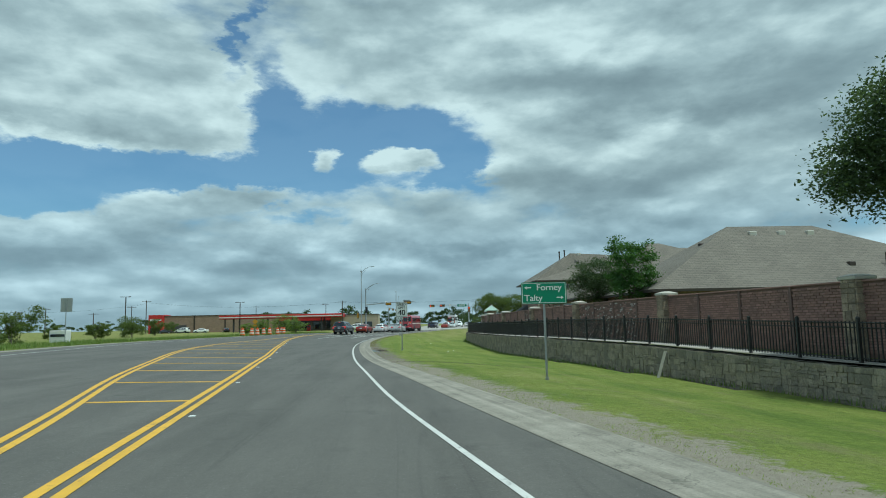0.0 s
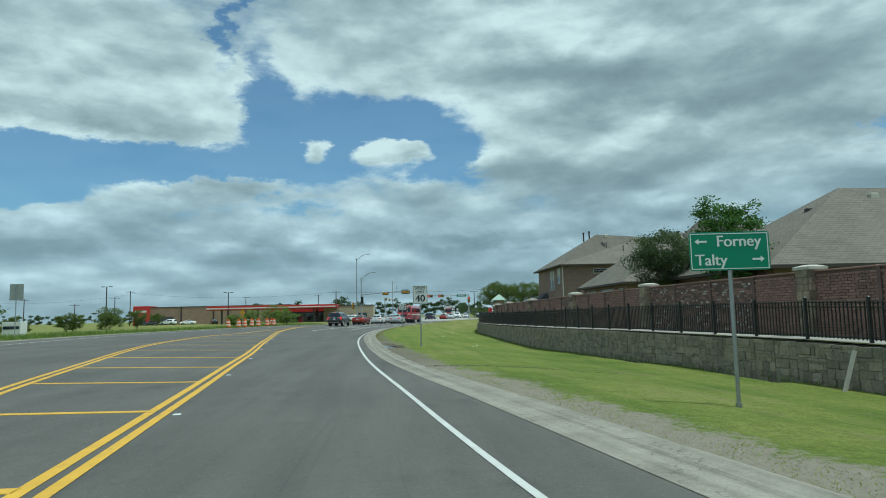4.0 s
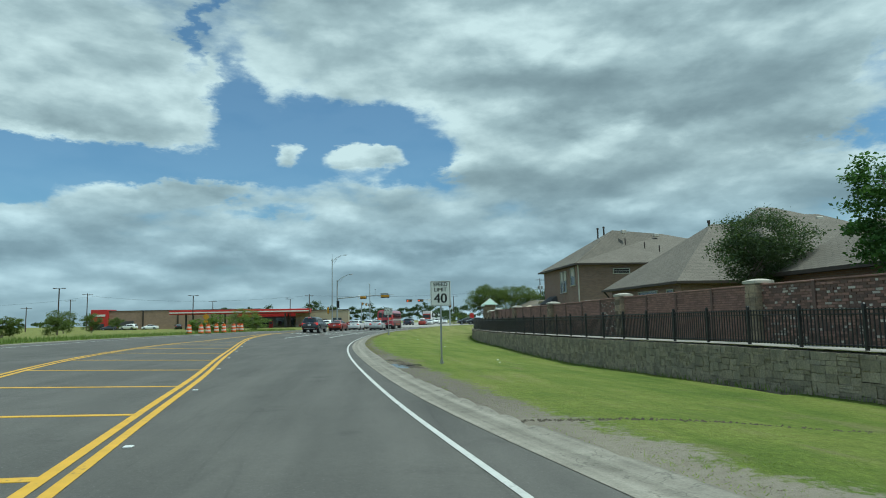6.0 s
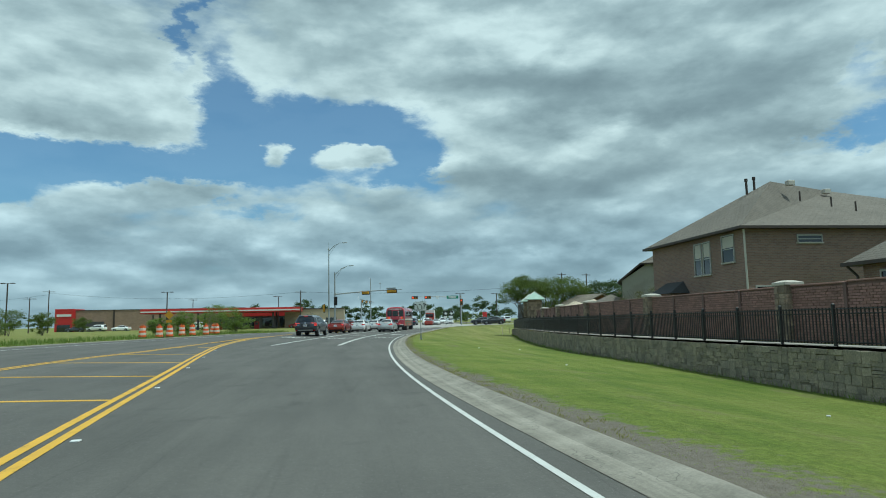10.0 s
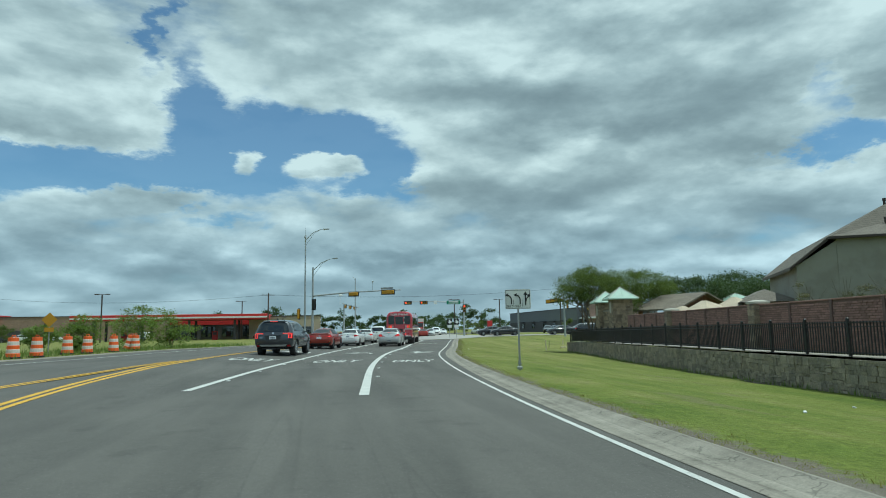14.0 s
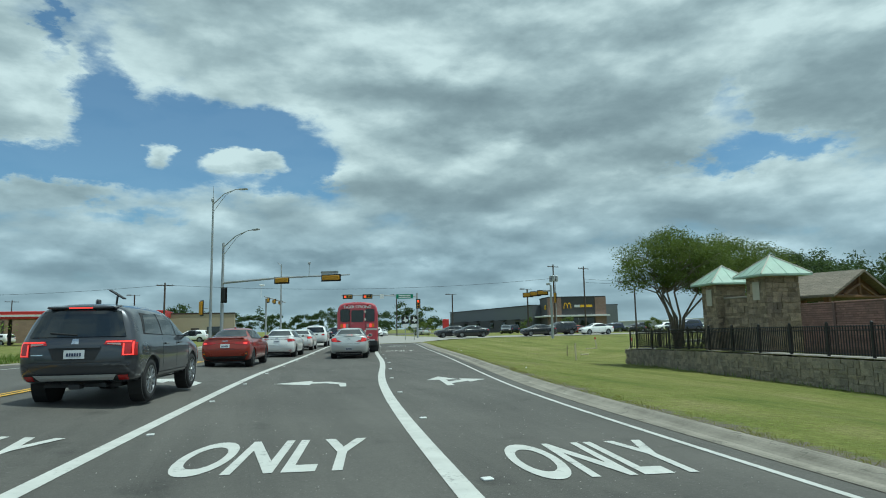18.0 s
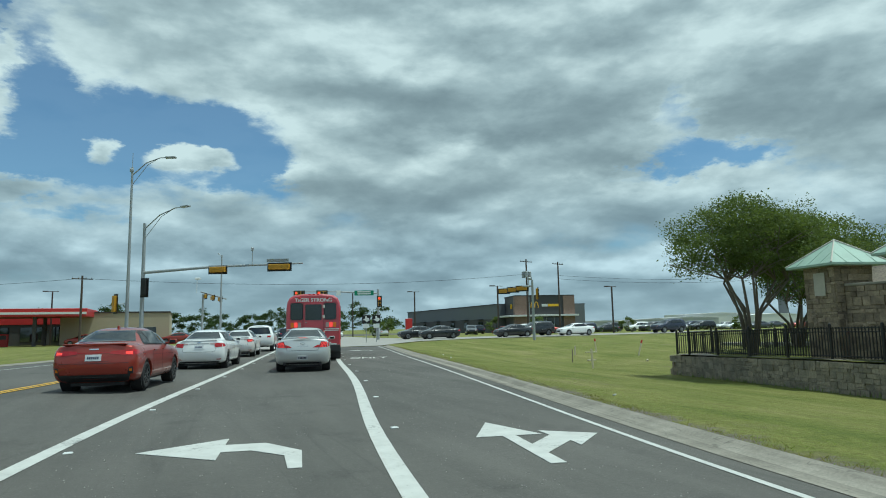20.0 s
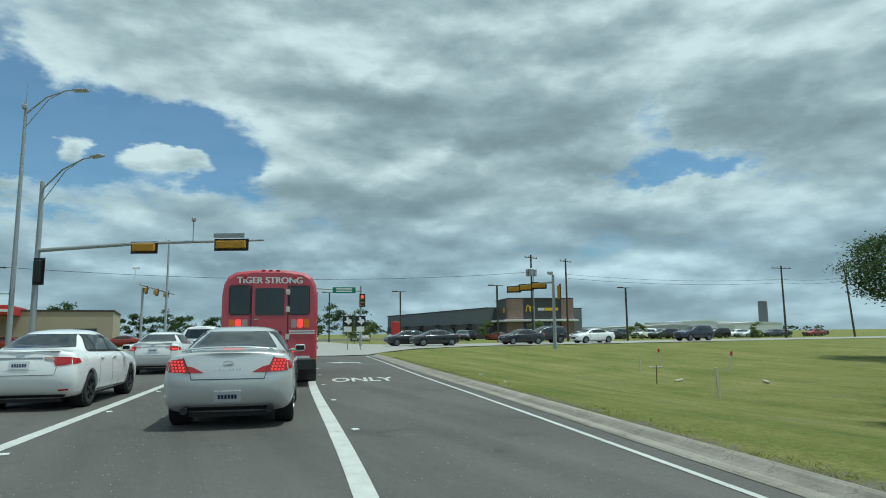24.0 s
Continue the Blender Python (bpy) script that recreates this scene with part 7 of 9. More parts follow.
def suv_rings():
    """A tall three-row car with an upright tail."""
    low = [0.36, 0.36, 0.45, 0.74, 1.05]
    side = [0, 0.90, 0.985, 1.01, 0.985]
    return [
        ring_of(0.0, [0, 0.78, 0.86, 0.90, 0.885, 0.86, 0.70, 0.40, 0], [0.40, 0.40, 0.47, 0.72, 1.08, 1.18, 1.665, 1.735, 1.745], [0.36, 0.34, 0.08, 0.01, 0.05, 0.09, 0.30, 0.30, 0.29]),
        ring_of(0.28, [0, 0.86, 0.955, 1.0, 0.98, 0.945, 0.775, 0.44, 0], [0.37, 0.37, 0.46, 0.72, 1.08, 1.19, 1.69, 1.775, 1.79], [0.14, 0.14, 0.03, 0.0, 0.02, 0.06, 0.18, 0.16, 0.15]),
        ring_of(1.05, side + [0.955, 0.80, 0.47, 0], low + [1.18, 1.70, 1.80, 1.815]),
        ring_of(1.90, side + [0.955, 0.805, 0.48, 0], low + [1.17, 1.70, 1.805, 1.82]),
        ring_of(2.60, side + [0.95, 0.79, 0.47, 0], low + [1.16, 1.665, 1.765, 1.78]),
        ring_of(3.10, side + [0.94, 0.755, 0.46, 0], low + [1.16, 1.50, 1.575, 1.59]),
        ring_of(3.55, [0, 0.90, 0.98, 1.0, 0.975, 0.92, 0.73, 0.44, 0], low + [1.15, 1.25, 1.29, 1.30]),
        ring_of(4.05, [0, 0.88, 0.97, 0.99, 0.95, 0.86, 0.66, 0.40, 0], [0.36, 0.36, 0.45, 0.72, 0.99, 1.09, 1.13, 1.155, 1.16]),
        ring_of(4.62, [0, 0.80, 0.92, 0.95, 0.90, 0.80, 0.60, 0.36, 0], [0.38, 0.38, 0.46, 0.70, 0.93, 1.01, 1.04, 1.06, 1.065]),
        ring_of(4.92, [0, 0.66, 0.76, 0.80, 0.76, 0.70, 0.52, 0.30, 0], [0.42, 0.42, 0.48, 0.68, 0.88, 0.94, 0.97, 0.98, 0.985], [-0.2, -0.2, -0.05, 0, -0.03, -0.06, -0.06, -0.05, -0.05]),
    ]


SEDAN = sedan_rings()
SEDAN_PANES = ([(1.10, 1.085), (1.46, 1.07), (1.46, 1.32), (1.32, 1.25)], [(1.50, 1.07), (2.26, 1.05), (2.26, 1.375), (1.56, 1.355)], [(2.32, 1.05), (3.24, 1.035), (2.86, 1.27), (2.32, 1.375)])
SEDAN_SURROUND = [(1.04, 1.065), (3.34, 1.02), (2.80, 1.33), (1.48, 1.385)]


def door_lines(ob, sh, paint, seams, handles, z0, z1, zh):
    """Door gaps and handles on both flanks."""
    for s in (-1, 1):
        for y in seams:
            part("door_seam", sh.side_patch([(y, z0), (y + 0.010, z0), (y + 0.010, z1), (y, z1)], s, 1, 6, 0.003), "plastic", ob)
        for y in handles:
            part("door_handle", moved(box(-0.02, 0.02, -0.09, 0.09, -0.015, 0.015, 0.008), Matrix.Translation((s * (sh.side(y, zh) + 0.015), y, zh))), paint, ob)
        part("sill_trim", sh.side_patch([(1.40, 0.235), (3.35, 0.235), (3.35, 0.30), (1.40, 0.30)], s, 6, 1, 0.010), "plastic", ob)


SUV = suv_rings()


def both(q):
    """The same patch corners on the other side of the tail."""
    return [(-q[1][0], q[1][1]), (-q[0][0], q[0][1]), (-q[3][0], q[3][1]), (-q[2][0], q[2][1])]


def saloon(m, paint, label, group="", rim="rim", spokes=5, rings=SEDAN, wheels=(1.0, 3.78), trim=None):
    """Body, glass, doors and mirrors of a four-door saloon; the tail is dressed afterwards."""
    ob, sh = base_car("sedan", m, rings, paint, label, "car", wheels, 0.328, group, rim, spokes)
    door_lines(ob, sh, paint, (1.46, 2.29, 3.30), (1.62, 2.44), 0.32, 0.99, 0.905)
    part("rear_window", sh.rear_patch([(-0.63, 1.135), (0.63, 1.135), (0.45, 1.385), (-0.45, 1.385)], 20, 16, 0.034), "car_glass", ob)
    part("windscreen", sh.front_patch([(-0.66, 1.07), (0.66, 1.07), (0.46, 1.37), (-0.46, 1.37)], 10, 8), "car_glass", ob)
    side_windows(ob, sh, SEDAN_PANES, surround=SEDAN_SURROUND)
    for s in (-1, 1):
        mirror(ob, s, 3.12, 1.05, 0.80, paint)
        if trim:
            part("window_trim", sh.side_patch([(1.06, 1.045), (3.34, 1.0), (3.34, 1.014), (1.06, 1.06)], s, 14, 1, 0.010), trim, ob)
        part("side_lamp", sh.side_patch([(0.20, 0.83), (0.46, 0.86), (0.42, 0.935), (0.21, 0.955)], s, 5, 3, 0.008), "lamp_red", ob)
        head = [(0.46, 0.66), (0.72, 0.68), (0.74, 0.76), (0.50, 0.72)]
        part("head_lamp", sh.front_patch(head if s > 0 else both(head), 4, 2, 0.008), "lamp_clear", ob)
    part("grille", sh.front_patch([(-0.40, 0.42), (0.40, 0.42), (0.44, 0.60), (-0.44, 0.60)], 6, 2, 0.008), "plastic", ob)
    return ob, sh


def silver_sedan(m):
    ob, sh = saloon(m, "paint_silver", "silver sedan with lit brake lamps and a boot spoiler", spokes=7, rings=sedan_rings(1.085, 1.465), trim="plastic")
    for s in (-1, 1):
        side = (lambda q: q) if s > 0 else both
        lamp = part("tail_lamp", sh.rear_patch(side([(0.52, 0.795), (0.82, 0.81), (0.80, 0.975), (0.62, 1.0)]), 10, 6, 0.010), "lamp_red", ob, "red tail lamp with lit dots")
        for j in range(4):
            for k in range(4):
                x = s * (0.60 + 0.048 * k + 0.012 * j)
                z = 0.828 + 0.042 * j
                y = sh.rear(x, z) - 0.013
                part("led", ([(x - 0.015, y, z - 0.015), (x + 0.015, y, z - 0.015), (x + 0.015, y, z + 0.015), (x - 0.015, y, z + 0.015)], [(0, 1, 2, 3)]), "lamp_lit", lamp)
        part("inner_lamp", sh.rear_patch(side([(0.33, 0.80), (0.52, 0.795), (0.58, 0.90), (0.47, 0.875)]), 5, 3, 0.008), "lamp_red", ob)
        part("lamp_seam", sh.rear_patch(side([(0.515, 0.79), (0.527, 0.79), (0.632, 1.012), (0.618, 1.012)]), 2, 6, 0.012), "plastic", ob)
        part("exhaust", tube([(s * 0.58, 0.10, 0.275), (s * 0.58, 0.45, 0.275)], 0.045, 14), "plastic", ob, "round exhaust pipe")
        part("exhaust_rim", tube([(s * 0.58 + 0.046 * math.cos(t), 0.10, 0.275 + 0.046 * math.sin(t)) for t in np.linspace(0, 2 * math.pi, 19)], 0.005, 5), "rim_dark", ob)
        part("boot_side_seam", sh.rear_patch(side([(0.49, 0.70), (0.50, 0.70), (0.525, 0.80), (0.515, 0.80)]), 1, 4, 0.003), "plastic", ob)
    blade = [(x, 0.15 + 0.10 * (x / 0.66) ** 2 + dy, 1.155 - 0.045 * abs(x / 0.66) ** 3 + dz) for dy, dz in ((0, 0), (0.11, 0.012), (0.11, -0.012), (0, -0.016)) for x in np.linspace(-0.66, 0.66, 13)]
    faces = [(r * 13 + i, r * 13 + i + 1, ((r + 1) % 4) * 13 + i + 1, ((r + 1) % 4) * 13 + i) for r in range(4) for i in range(12)]
    part("spoiler", (blade, faces), "paint_silver", ob, "raised boot spoiler", smooth=True)
    for x in (-0.565, 0.565):
        part("spoiler_foot", box(x - 0.035, x + 0.035, 0.22, 0.34, 1.03, 1.14, 0.01), "paint_silver", ob)
    part("boot_recess", sh.rear_patch([(-0.48, 0.715), (0.48, 0.715), (0.50, 0.795), (-0.50, 0.795)], 12, 2, 0.002), "paint_silver", ob)
    part("boot_seam", sh.rear_patch([(-0.50, 0.70), (0.50, 0.70), (0.50, 0.710), (-0.50, 0.710)], 12, 1, 0.003), "plastic", ob)
    part("plate_recess", sh.rear_patch([(-0.24, 0.365), (0.24, 0.365), (0.25, 0.56), (-0.25, 0.56)], 6, 3, 0.003), "paint_silver", ob)
    part("lower_bumper", sh.rear_patch([(-0.56, 0.25), (0.56, 0.25), (0.62, 0.315), (-0.62, 0.315)], 12, 2, 0.006), "plastic", ob)
    # bumper fold given by a darker strip in place of its shade
    part("bumper_crease", sh.rear_patch([(-0.84, 0.335), (0.84, 0.335), (0.84, 0.343), (-0.84, 0.343)], 14, 1, 0.002), "satin", ob)
    plate_on(ob, sh, 0.39, 0.36, 0.15)
    ring = [(0.065 * math.cos(a), sh.rear(0, 0.93) - 0.012, 0.93 + 0.030 * math.sin(a)) for a in np.linspace(0, 2 * math.pi, 17)]
    part("badge", tube(ring, 0.007, 5), "chrome", ob, "small chrome oval badge")
    for k in range(8):
        x = -0.18 + 0.048 * k
        part("letter_bar", sh.rear_patch([(x, 0.835), (x + 0.022, 0.835), (x + 0.022, 0.857), (x, 0.857)], 1, 1, 0.006), "chrome", ob)
    part("high_brake_lamp", box(-0.14, 0.14, 0.60, 0.64, 1.13, 1.145), "lamp_lit", ob)
    for s in (-1, 1):
        part("headrest", moved(box(-0.13, 0.13, -0.05, 0.05, 0, 0.14, 0.04), Matrix.Translation((s * 0.36, 1.0, 1.06))), "plastic", ob)
    return ob


def red_sedan(m):
    ob, sh = saloon(m, "paint_red", "glossy orange-red sedan with dark lower bumper", rim="rim_dark", spokes=10, rings=sedan_rings(1.075, 1.45, 4.64, 0.90), wheels=(0.96, 3.64), trim="plastic")
    for s in (-1, 1):
        side = (lambda q: q) if s > 0 else both
        part("tail_lamp", sh.rear_patch(side([(0.34, 0.865), (0.82, 0.81), (0.81, 0.955), (0.36, 0.925)]), 12, 4, 0.010), "lamp_red", ob, "long dark red tail lamp")
        part("brake_lamp", sh.rear_patch(side([(0.66, 0.86), (0.79, 0.85), (0.79, 0.915), (0.66, 0.905)]), 4, 2, 0.014), "lamp_lit", ob)
        vent = part("corner_vent", sh.rear_patch(side([(0.70, 0.40), (0.81, 0.42), (0.81, 0.58), (0.73, 0.56)]), 3, 4, 0.006), "plastic", ob, "black vent in the bumper corner")
        part("amber_lamp", sh.rear_patch(side([(0.735, 0.47), (0.79, 0.475), (0.79, 0.53), (0.74, 0.525)]), 2, 2, 0.011), "lamp_amber", vent)
        # thin black strip drawn as the shade under the flank's crease
        part("flank_crease", sh.side_patch([(1.2, 0.80), (3.4, 0.77), (3.4, 0.776), (1.2, 0.806)], s, 14, 1, 0.002), "plastic", ob)
    part("lamp_bar", sh.rear_patch([(-0.36, 0.885), (0.36, 0.885), (0.36, 0.90), (-0.36, 0.90)], 8, 1, 0.008), "lamp_red", ob)
    part("lip_spoiler", moved(box(-0.66, 0.66, -0.05, 0.12, 0, 0.028, 0.012), Matrix.Translation((0, 0.17, 1.065))), "paint_red", ob)
    part("lower_bumper", sh.rear_patch([(-0.68, 0.24), (0.68, 0.24), (0.76, 0.41), (-0.76, 0.41)], 14, 4, 0.008), "plastic", ob, "black lower bumper")
    part("chrome_strip", sh.rear_patch([(-0.44, 0.345), (0.44, 0.345), (0.46, 0.362), (-0.46, 0.362)], 8, 1, 0.014), "chrome", ob)
    # black strip painted as the shade of the bumper's fold
    part("bumper_crease", sh.rear_patch([(-0.84, 0.655), (0.84, 0.655), (0.84, 0.664), (-0.84, 0.664)], 12, 1, 0.003), "plastic", ob)
    # dark line in place of the shade along the boot lid's crease
    part("boot_crease", sh.rear_patch([(-0.30, 0.70), (0.30, 0.70), (0.34, 0.705), (-0.34, 0.705)], 8, 1, 0.003), "plastic", ob)
    plate_on(ob, sh, 0.715, 0.33, 0.14)
    part("badge", sh.rear_patch([(-0.10, 0.955), (0.10, 0.955), (0.10, 0.985), (-0.10, 0.985)], 2, 1, 0.008), "chrome", ob, "small chrome badge")
    part("aerial_fin", moved(box(-0.02, 0.02, -0.08, 0.06, -0.03, 0.07, 0.015), Matrix.Translation((0, 1.75, 1.435))), "paint_red", ob)
    return ob


def white_sedan(m, label, lit=False, group=""):
    ob, sh = saloon(m, "paint_white", label, group, rim="rim_dark" if not lit else "rim", spokes=6, rings=sedan_rings(1.08, 1.47), trim="chrome" if lit else "plastic")
    for s in (-1, 1):
        side = (lambda q: q) if s > 0 else both
        lamp = part("tail_lamp", sh.rear_patch(side([(0.58, 0.81), (0.815, 0.835), (0.80, 0.965), (0.50, 0.975)]), 8, 5, 0.010), "lamp_red", ob, "red tail lamp")
        part("lit_band", sh.rear_patch(side([(0.62, 0.84), (0.79, 0.86), (0.79, 0.905), (0.60, 0.89)]), 4, 2, 0.015), "lamp_lit" if lit else "lamp_red", lamp)
        part("reverse_lamp", sh.rear_patch(side([(0.40, 0.925), (0.56, 0.905), (0.54, 0.965), (0.38, 0.975)]), 4, 2, 0.012), "lamp_clear", ob)
        part("reflector", sh.rear_patch(side([(0.62, 0.36), (0.78, 0.37), (0.78, 0.40), (0.62, 0.39)]), 3, 1, 0.008), "lamp_red", ob)
        part("boot_side_seam", sh.rear_patch(side([(0.56, 0.66), (0.568, 0.66), (0.60, 0.80), (0.592, 0.80)]), 1, 4, 0.003), "plastic", ob)
    part("chrome_strip", sh.rear_patch([(-0.36, 0.945), (0.36, 0.945), (0.36, 0.968), (-0.36, 0.968)], 6, 1, 0.012), "satin", ob)
    part("boot_seam", sh.rear_patch([(-0.56, 0.65), (0.56, 0.65), (0.56, 0.658), (-0.56, 0.658)], 12, 1, 0.003), "plastic", ob)
    part("boot_lip", moved(box(-0.62, 0.62, -0.04, 0.10, 0, 0.020, 0.008), Matrix.Translation((0, 0.17, 1.068))), "paint_white", ob)
    part("plate_recess", sh.rear_patch([(-0.27, 0.745), (0.27, 0.745), (0.29, 0.935), (-0.29, 0.935)], 6, 3, 0.003), "paint_white", ob)
    part("lower_bumper", sh.rear_patch([(-0.66, 0.24), (0.66, 0.24), (0.72, 0.30), (-0.72, 0.30)], 12, 2, 0.006), "plastic", ob)
    plate_on(ob, sh, 0.765, 0.33, 0.14)
    part("badge", sh.rear_patch([(-0.06, 0.985), (0.06, 0.985), (0.06, 1.025), (-0.06, 1.025)], 2, 1, 0.008), "chrome", ob, "small chrome badge")
    return ob


def grey_suv(m):
    ob, sh = base_car("suv", m, SUV, "paint_grey", "dark grey family suv with lit red tail lamps", "car", (1.02, 3.84), 0.385, spokes=10)
    part("rear_window", sh.rear_patch([(-0.80, 1.20), (0.80, 1.20), (0.64, 1.655), (-0.64, 1.655)], 20, 16, 0.020), "car_glass", ob)
    part("roof_spoiler", moved(box(-0.58, 0.58, -0.10, 0.26, 0, 0.045, 0.02), Matrix.Translation((0, 0.34, 1.70)) @ Matrix.Rotation(radians(6), 4, "X")), "paint_grey", ob)
    part("high_brake_lamp", box(-0.20, 0.20, 0.228, 0.238, 1.695, 1.72), "lamp_lit", ob)
    part("windscreen", sh.front_patch([(-0.80, 1.25), (0.80, 1.25), (0.66, 1.64), (-0.66, 1.64)], 10, 8), "car_glass", ob)
    side_windows(ob, sh, ([(0.72, 1.25), (1.62, 1.21), (1.62, 1.62), (0.92, 1.58)], [(1.68, 1.21), (2.52, 1.20), (2.52, 1.60), (1.68, 1.62)], [(2.58, 1.20), (3.38, 1.19), (2.98, 1.46), (2.58, 1.59)]), surround=[(0.66, 1.235), (3.46, 1.17), (2.92, 1.52), (0.86, 1.63)])
    for s in (-1, 1):
        side = (lambda q: q) if s > 0 else both
        lamp = part("tail_lamp", sh.rear_patch(side([(0.76, 0.86), (0.975, 0.86), (0.965, 1.13), (0.77, 1.13)]), 8, 7, 0.014), "lamp_red", ob, "red tail lamp with lit outline")
        part("lit_bar", sh.rear_patch(side([(0.775, 0.885), (0.80, 0.885), (0.80, 1.075), (0.775, 1.075)]), 2, 4, 0.019), "lamp_lit", lamp)
        part("lit_bar", sh.rear_patch(side([(0.915, 0.885), (0.938, 0.885), (0.935, 1.10), (0.912, 1.10)]), 2, 4, 0.019), "lamp_lit", lamp)
        part("lit_bar", sh.rear_patch(side([(0.775, 0.87), (0.938, 0.87), (0.938, 0.888), (0.775, 0.888)]), 4, 1, 0.019), "lamp_lit", lamp)
        arm = part("tail_lamp_arm", sh.rear_patch(side([(0.47, 1.065), (0.76, 1.035), (0.77, 1.13), (0.50, 1.13)]), 8, 3, 0.012), "lamp_red", ob)
        part("lit_strip", sh.rear_patch(side([(0.50, 1.10), (0.90, 1.10), (0.90, 1.122), (0.52, 1.122)]), 8, 1, 0.018), "lamp_lit", arm)
        part("clear_lens", sh.rear_patch(side([(0.52, 1.07), (0.74, 1.05), (0.74, 1.085), (0.53, 1.09)]), 6, 1, 0.017), "lamp_clear", arm)
        part("reflector", sh.rear_patch(side([(0.70, 0.44), (0.85, 0.44), (0.85, 0.53), (0.70, 0.53)]), 3, 2, 0.016), "lamp_red", ob)
        mirror(ob, s, 3.36, 1.20, 0.93, "paint_grey")
        for y in (1.66, 2.55, 3.45):
            part("door_seam", sh.side_patch([(y, 0.45), (y + 0.009, 0.45), (y + 0.009, 1.15), (y, 1.15)], s, 1, 6, 0.003), "plastic", ob)
        for y in (1.86, 2.74):
            part("door_handle", moved(box(-0.02, 0.02, -0.1, 0.1, -0.015, 0.015, 0.008), Matrix.Translation((s * (sh.side(y, 1.04) + 0.015), y, 1.04))), "paint_grey", ob)
        part("sill_trim", sh.side_patch([(1.45, 0.40), (3.4, 0.40), (3.4, 0.50), (1.45, 0.50)], s, 8, 1, 0.012), "plastic", ob)
        # the flank's crease is only a dark line, standing for its shade
        part("flank_crease", sh.side_patch([(0.7, 0.98), (3.6, 0.95), (3.6, 0.958), (0.7, 0.988)], s, 14, 1, 0.003), "plastic", ob)
    # flat black panel around the plate; its colour gives the hollow's shade
    part("hatch_recess", sh.rear_patch([(-0.34, 0.80), (0.34, 0.80), (0.44, 1.01), (-0.44, 1.01)], 8, 3, 0.004), "plastic", ob)
    part("recess_edge", sh.rear_patch([(-0.42, 1.01), (0.42, 1.01), (0.42, 1.035), (-0.42, 1.035)], 8, 1, 0.020), "paint_grey", ob)
    part("bumper_step", sh.rear_patch([(-0.88, 0.70), (0.88, 0.70), (0.87, 0.735), (-0.87, 0.735)], 14, 1, 0.05, 0.02), "paint_grey", ob)
    part("hatch_seam", sh.rear_patch([(-0.76, 0.755), (0.76, 0.755), (0.76, 0.765), (-0.76, 0.765)], 12, 1, 0.004), "plastic", ob)
    part("lower_bumper", sh.rear_patch([(-0.84, 0.40), (0.84, 0.40), (0.88, 0.56), (-0.88, 0.56)], 14, 3, 0.010), "plastic", ob, "black lower bumper")
    part("skid_plate", sh.rear_patch([(-0.60, 0.445), (0.60, 0.445), (0.68, 0.545), (-0.68, 0.545)], 14, 2, 0.035), "skid_silver", ob, "brushed silver skid plate")
    part("hitch", box(-0.09, 0.09, 0.10, 0.3, 0.30, 0.38, 0.01), "plastic", ob)
    part("exhaust", tube([(0.45, 0.22, 0.36), (0.45, 0.6, 0.36)], 0.04, 10), "rim_dark", ob)
    plate_on(ob, sh, 0.825, 0.34, 0.15)
    part("wiper", tube([(0.02, sh.rear(0.02, 1.23) - 0.03, 1.23), (-0.44, sh.rear(-0.44, 1.27) - 0.03, 1.27)], 0.014, 6), "plastic", ob)
    part("badge", sh.rear_patch([(-0.06, 1.075), (0.06, 1.075), (0.05, 1.165), (-0.05, 1.165)], 2, 2, 0.012), "chrome", ob, "small chrome badge")
    part("model_bar", sh.rear_patch([(-0.72, 0.885), (-0.52, 0.885), (-0.52, 0.905), (-0.72, 0.905)], 2, 1, 0.006), "chrome", ob)
    part("aerial_fin", moved(box(-0.025, 0.025, -0.1, 0.07, -0.03, 0.09, 0.02), Matrix.Translation((0, 0.98, 1.80))), "paint_grey", ob)
    gear = root("solar_panel_mount", m @ Matrix.Translation((0.12, 1.5, 1.80)), "small dark panel on a stalk on the car roof", "antenna")
    part("stalk", tube([(0, 0, -0.02), (0.02, 0, 0.18)], 0.02, 8), "plastic", gear)
    part("tilted_plate", moved(box(-0.16, 0.16, -0.08, 0.08, -0.012, 0.012, 0.005), Matrix.Translation((0.02, 0, 0.21)) @ Matrix.Rotation(radians(32), 4, "Y")), "plastic", gear)
    return ob


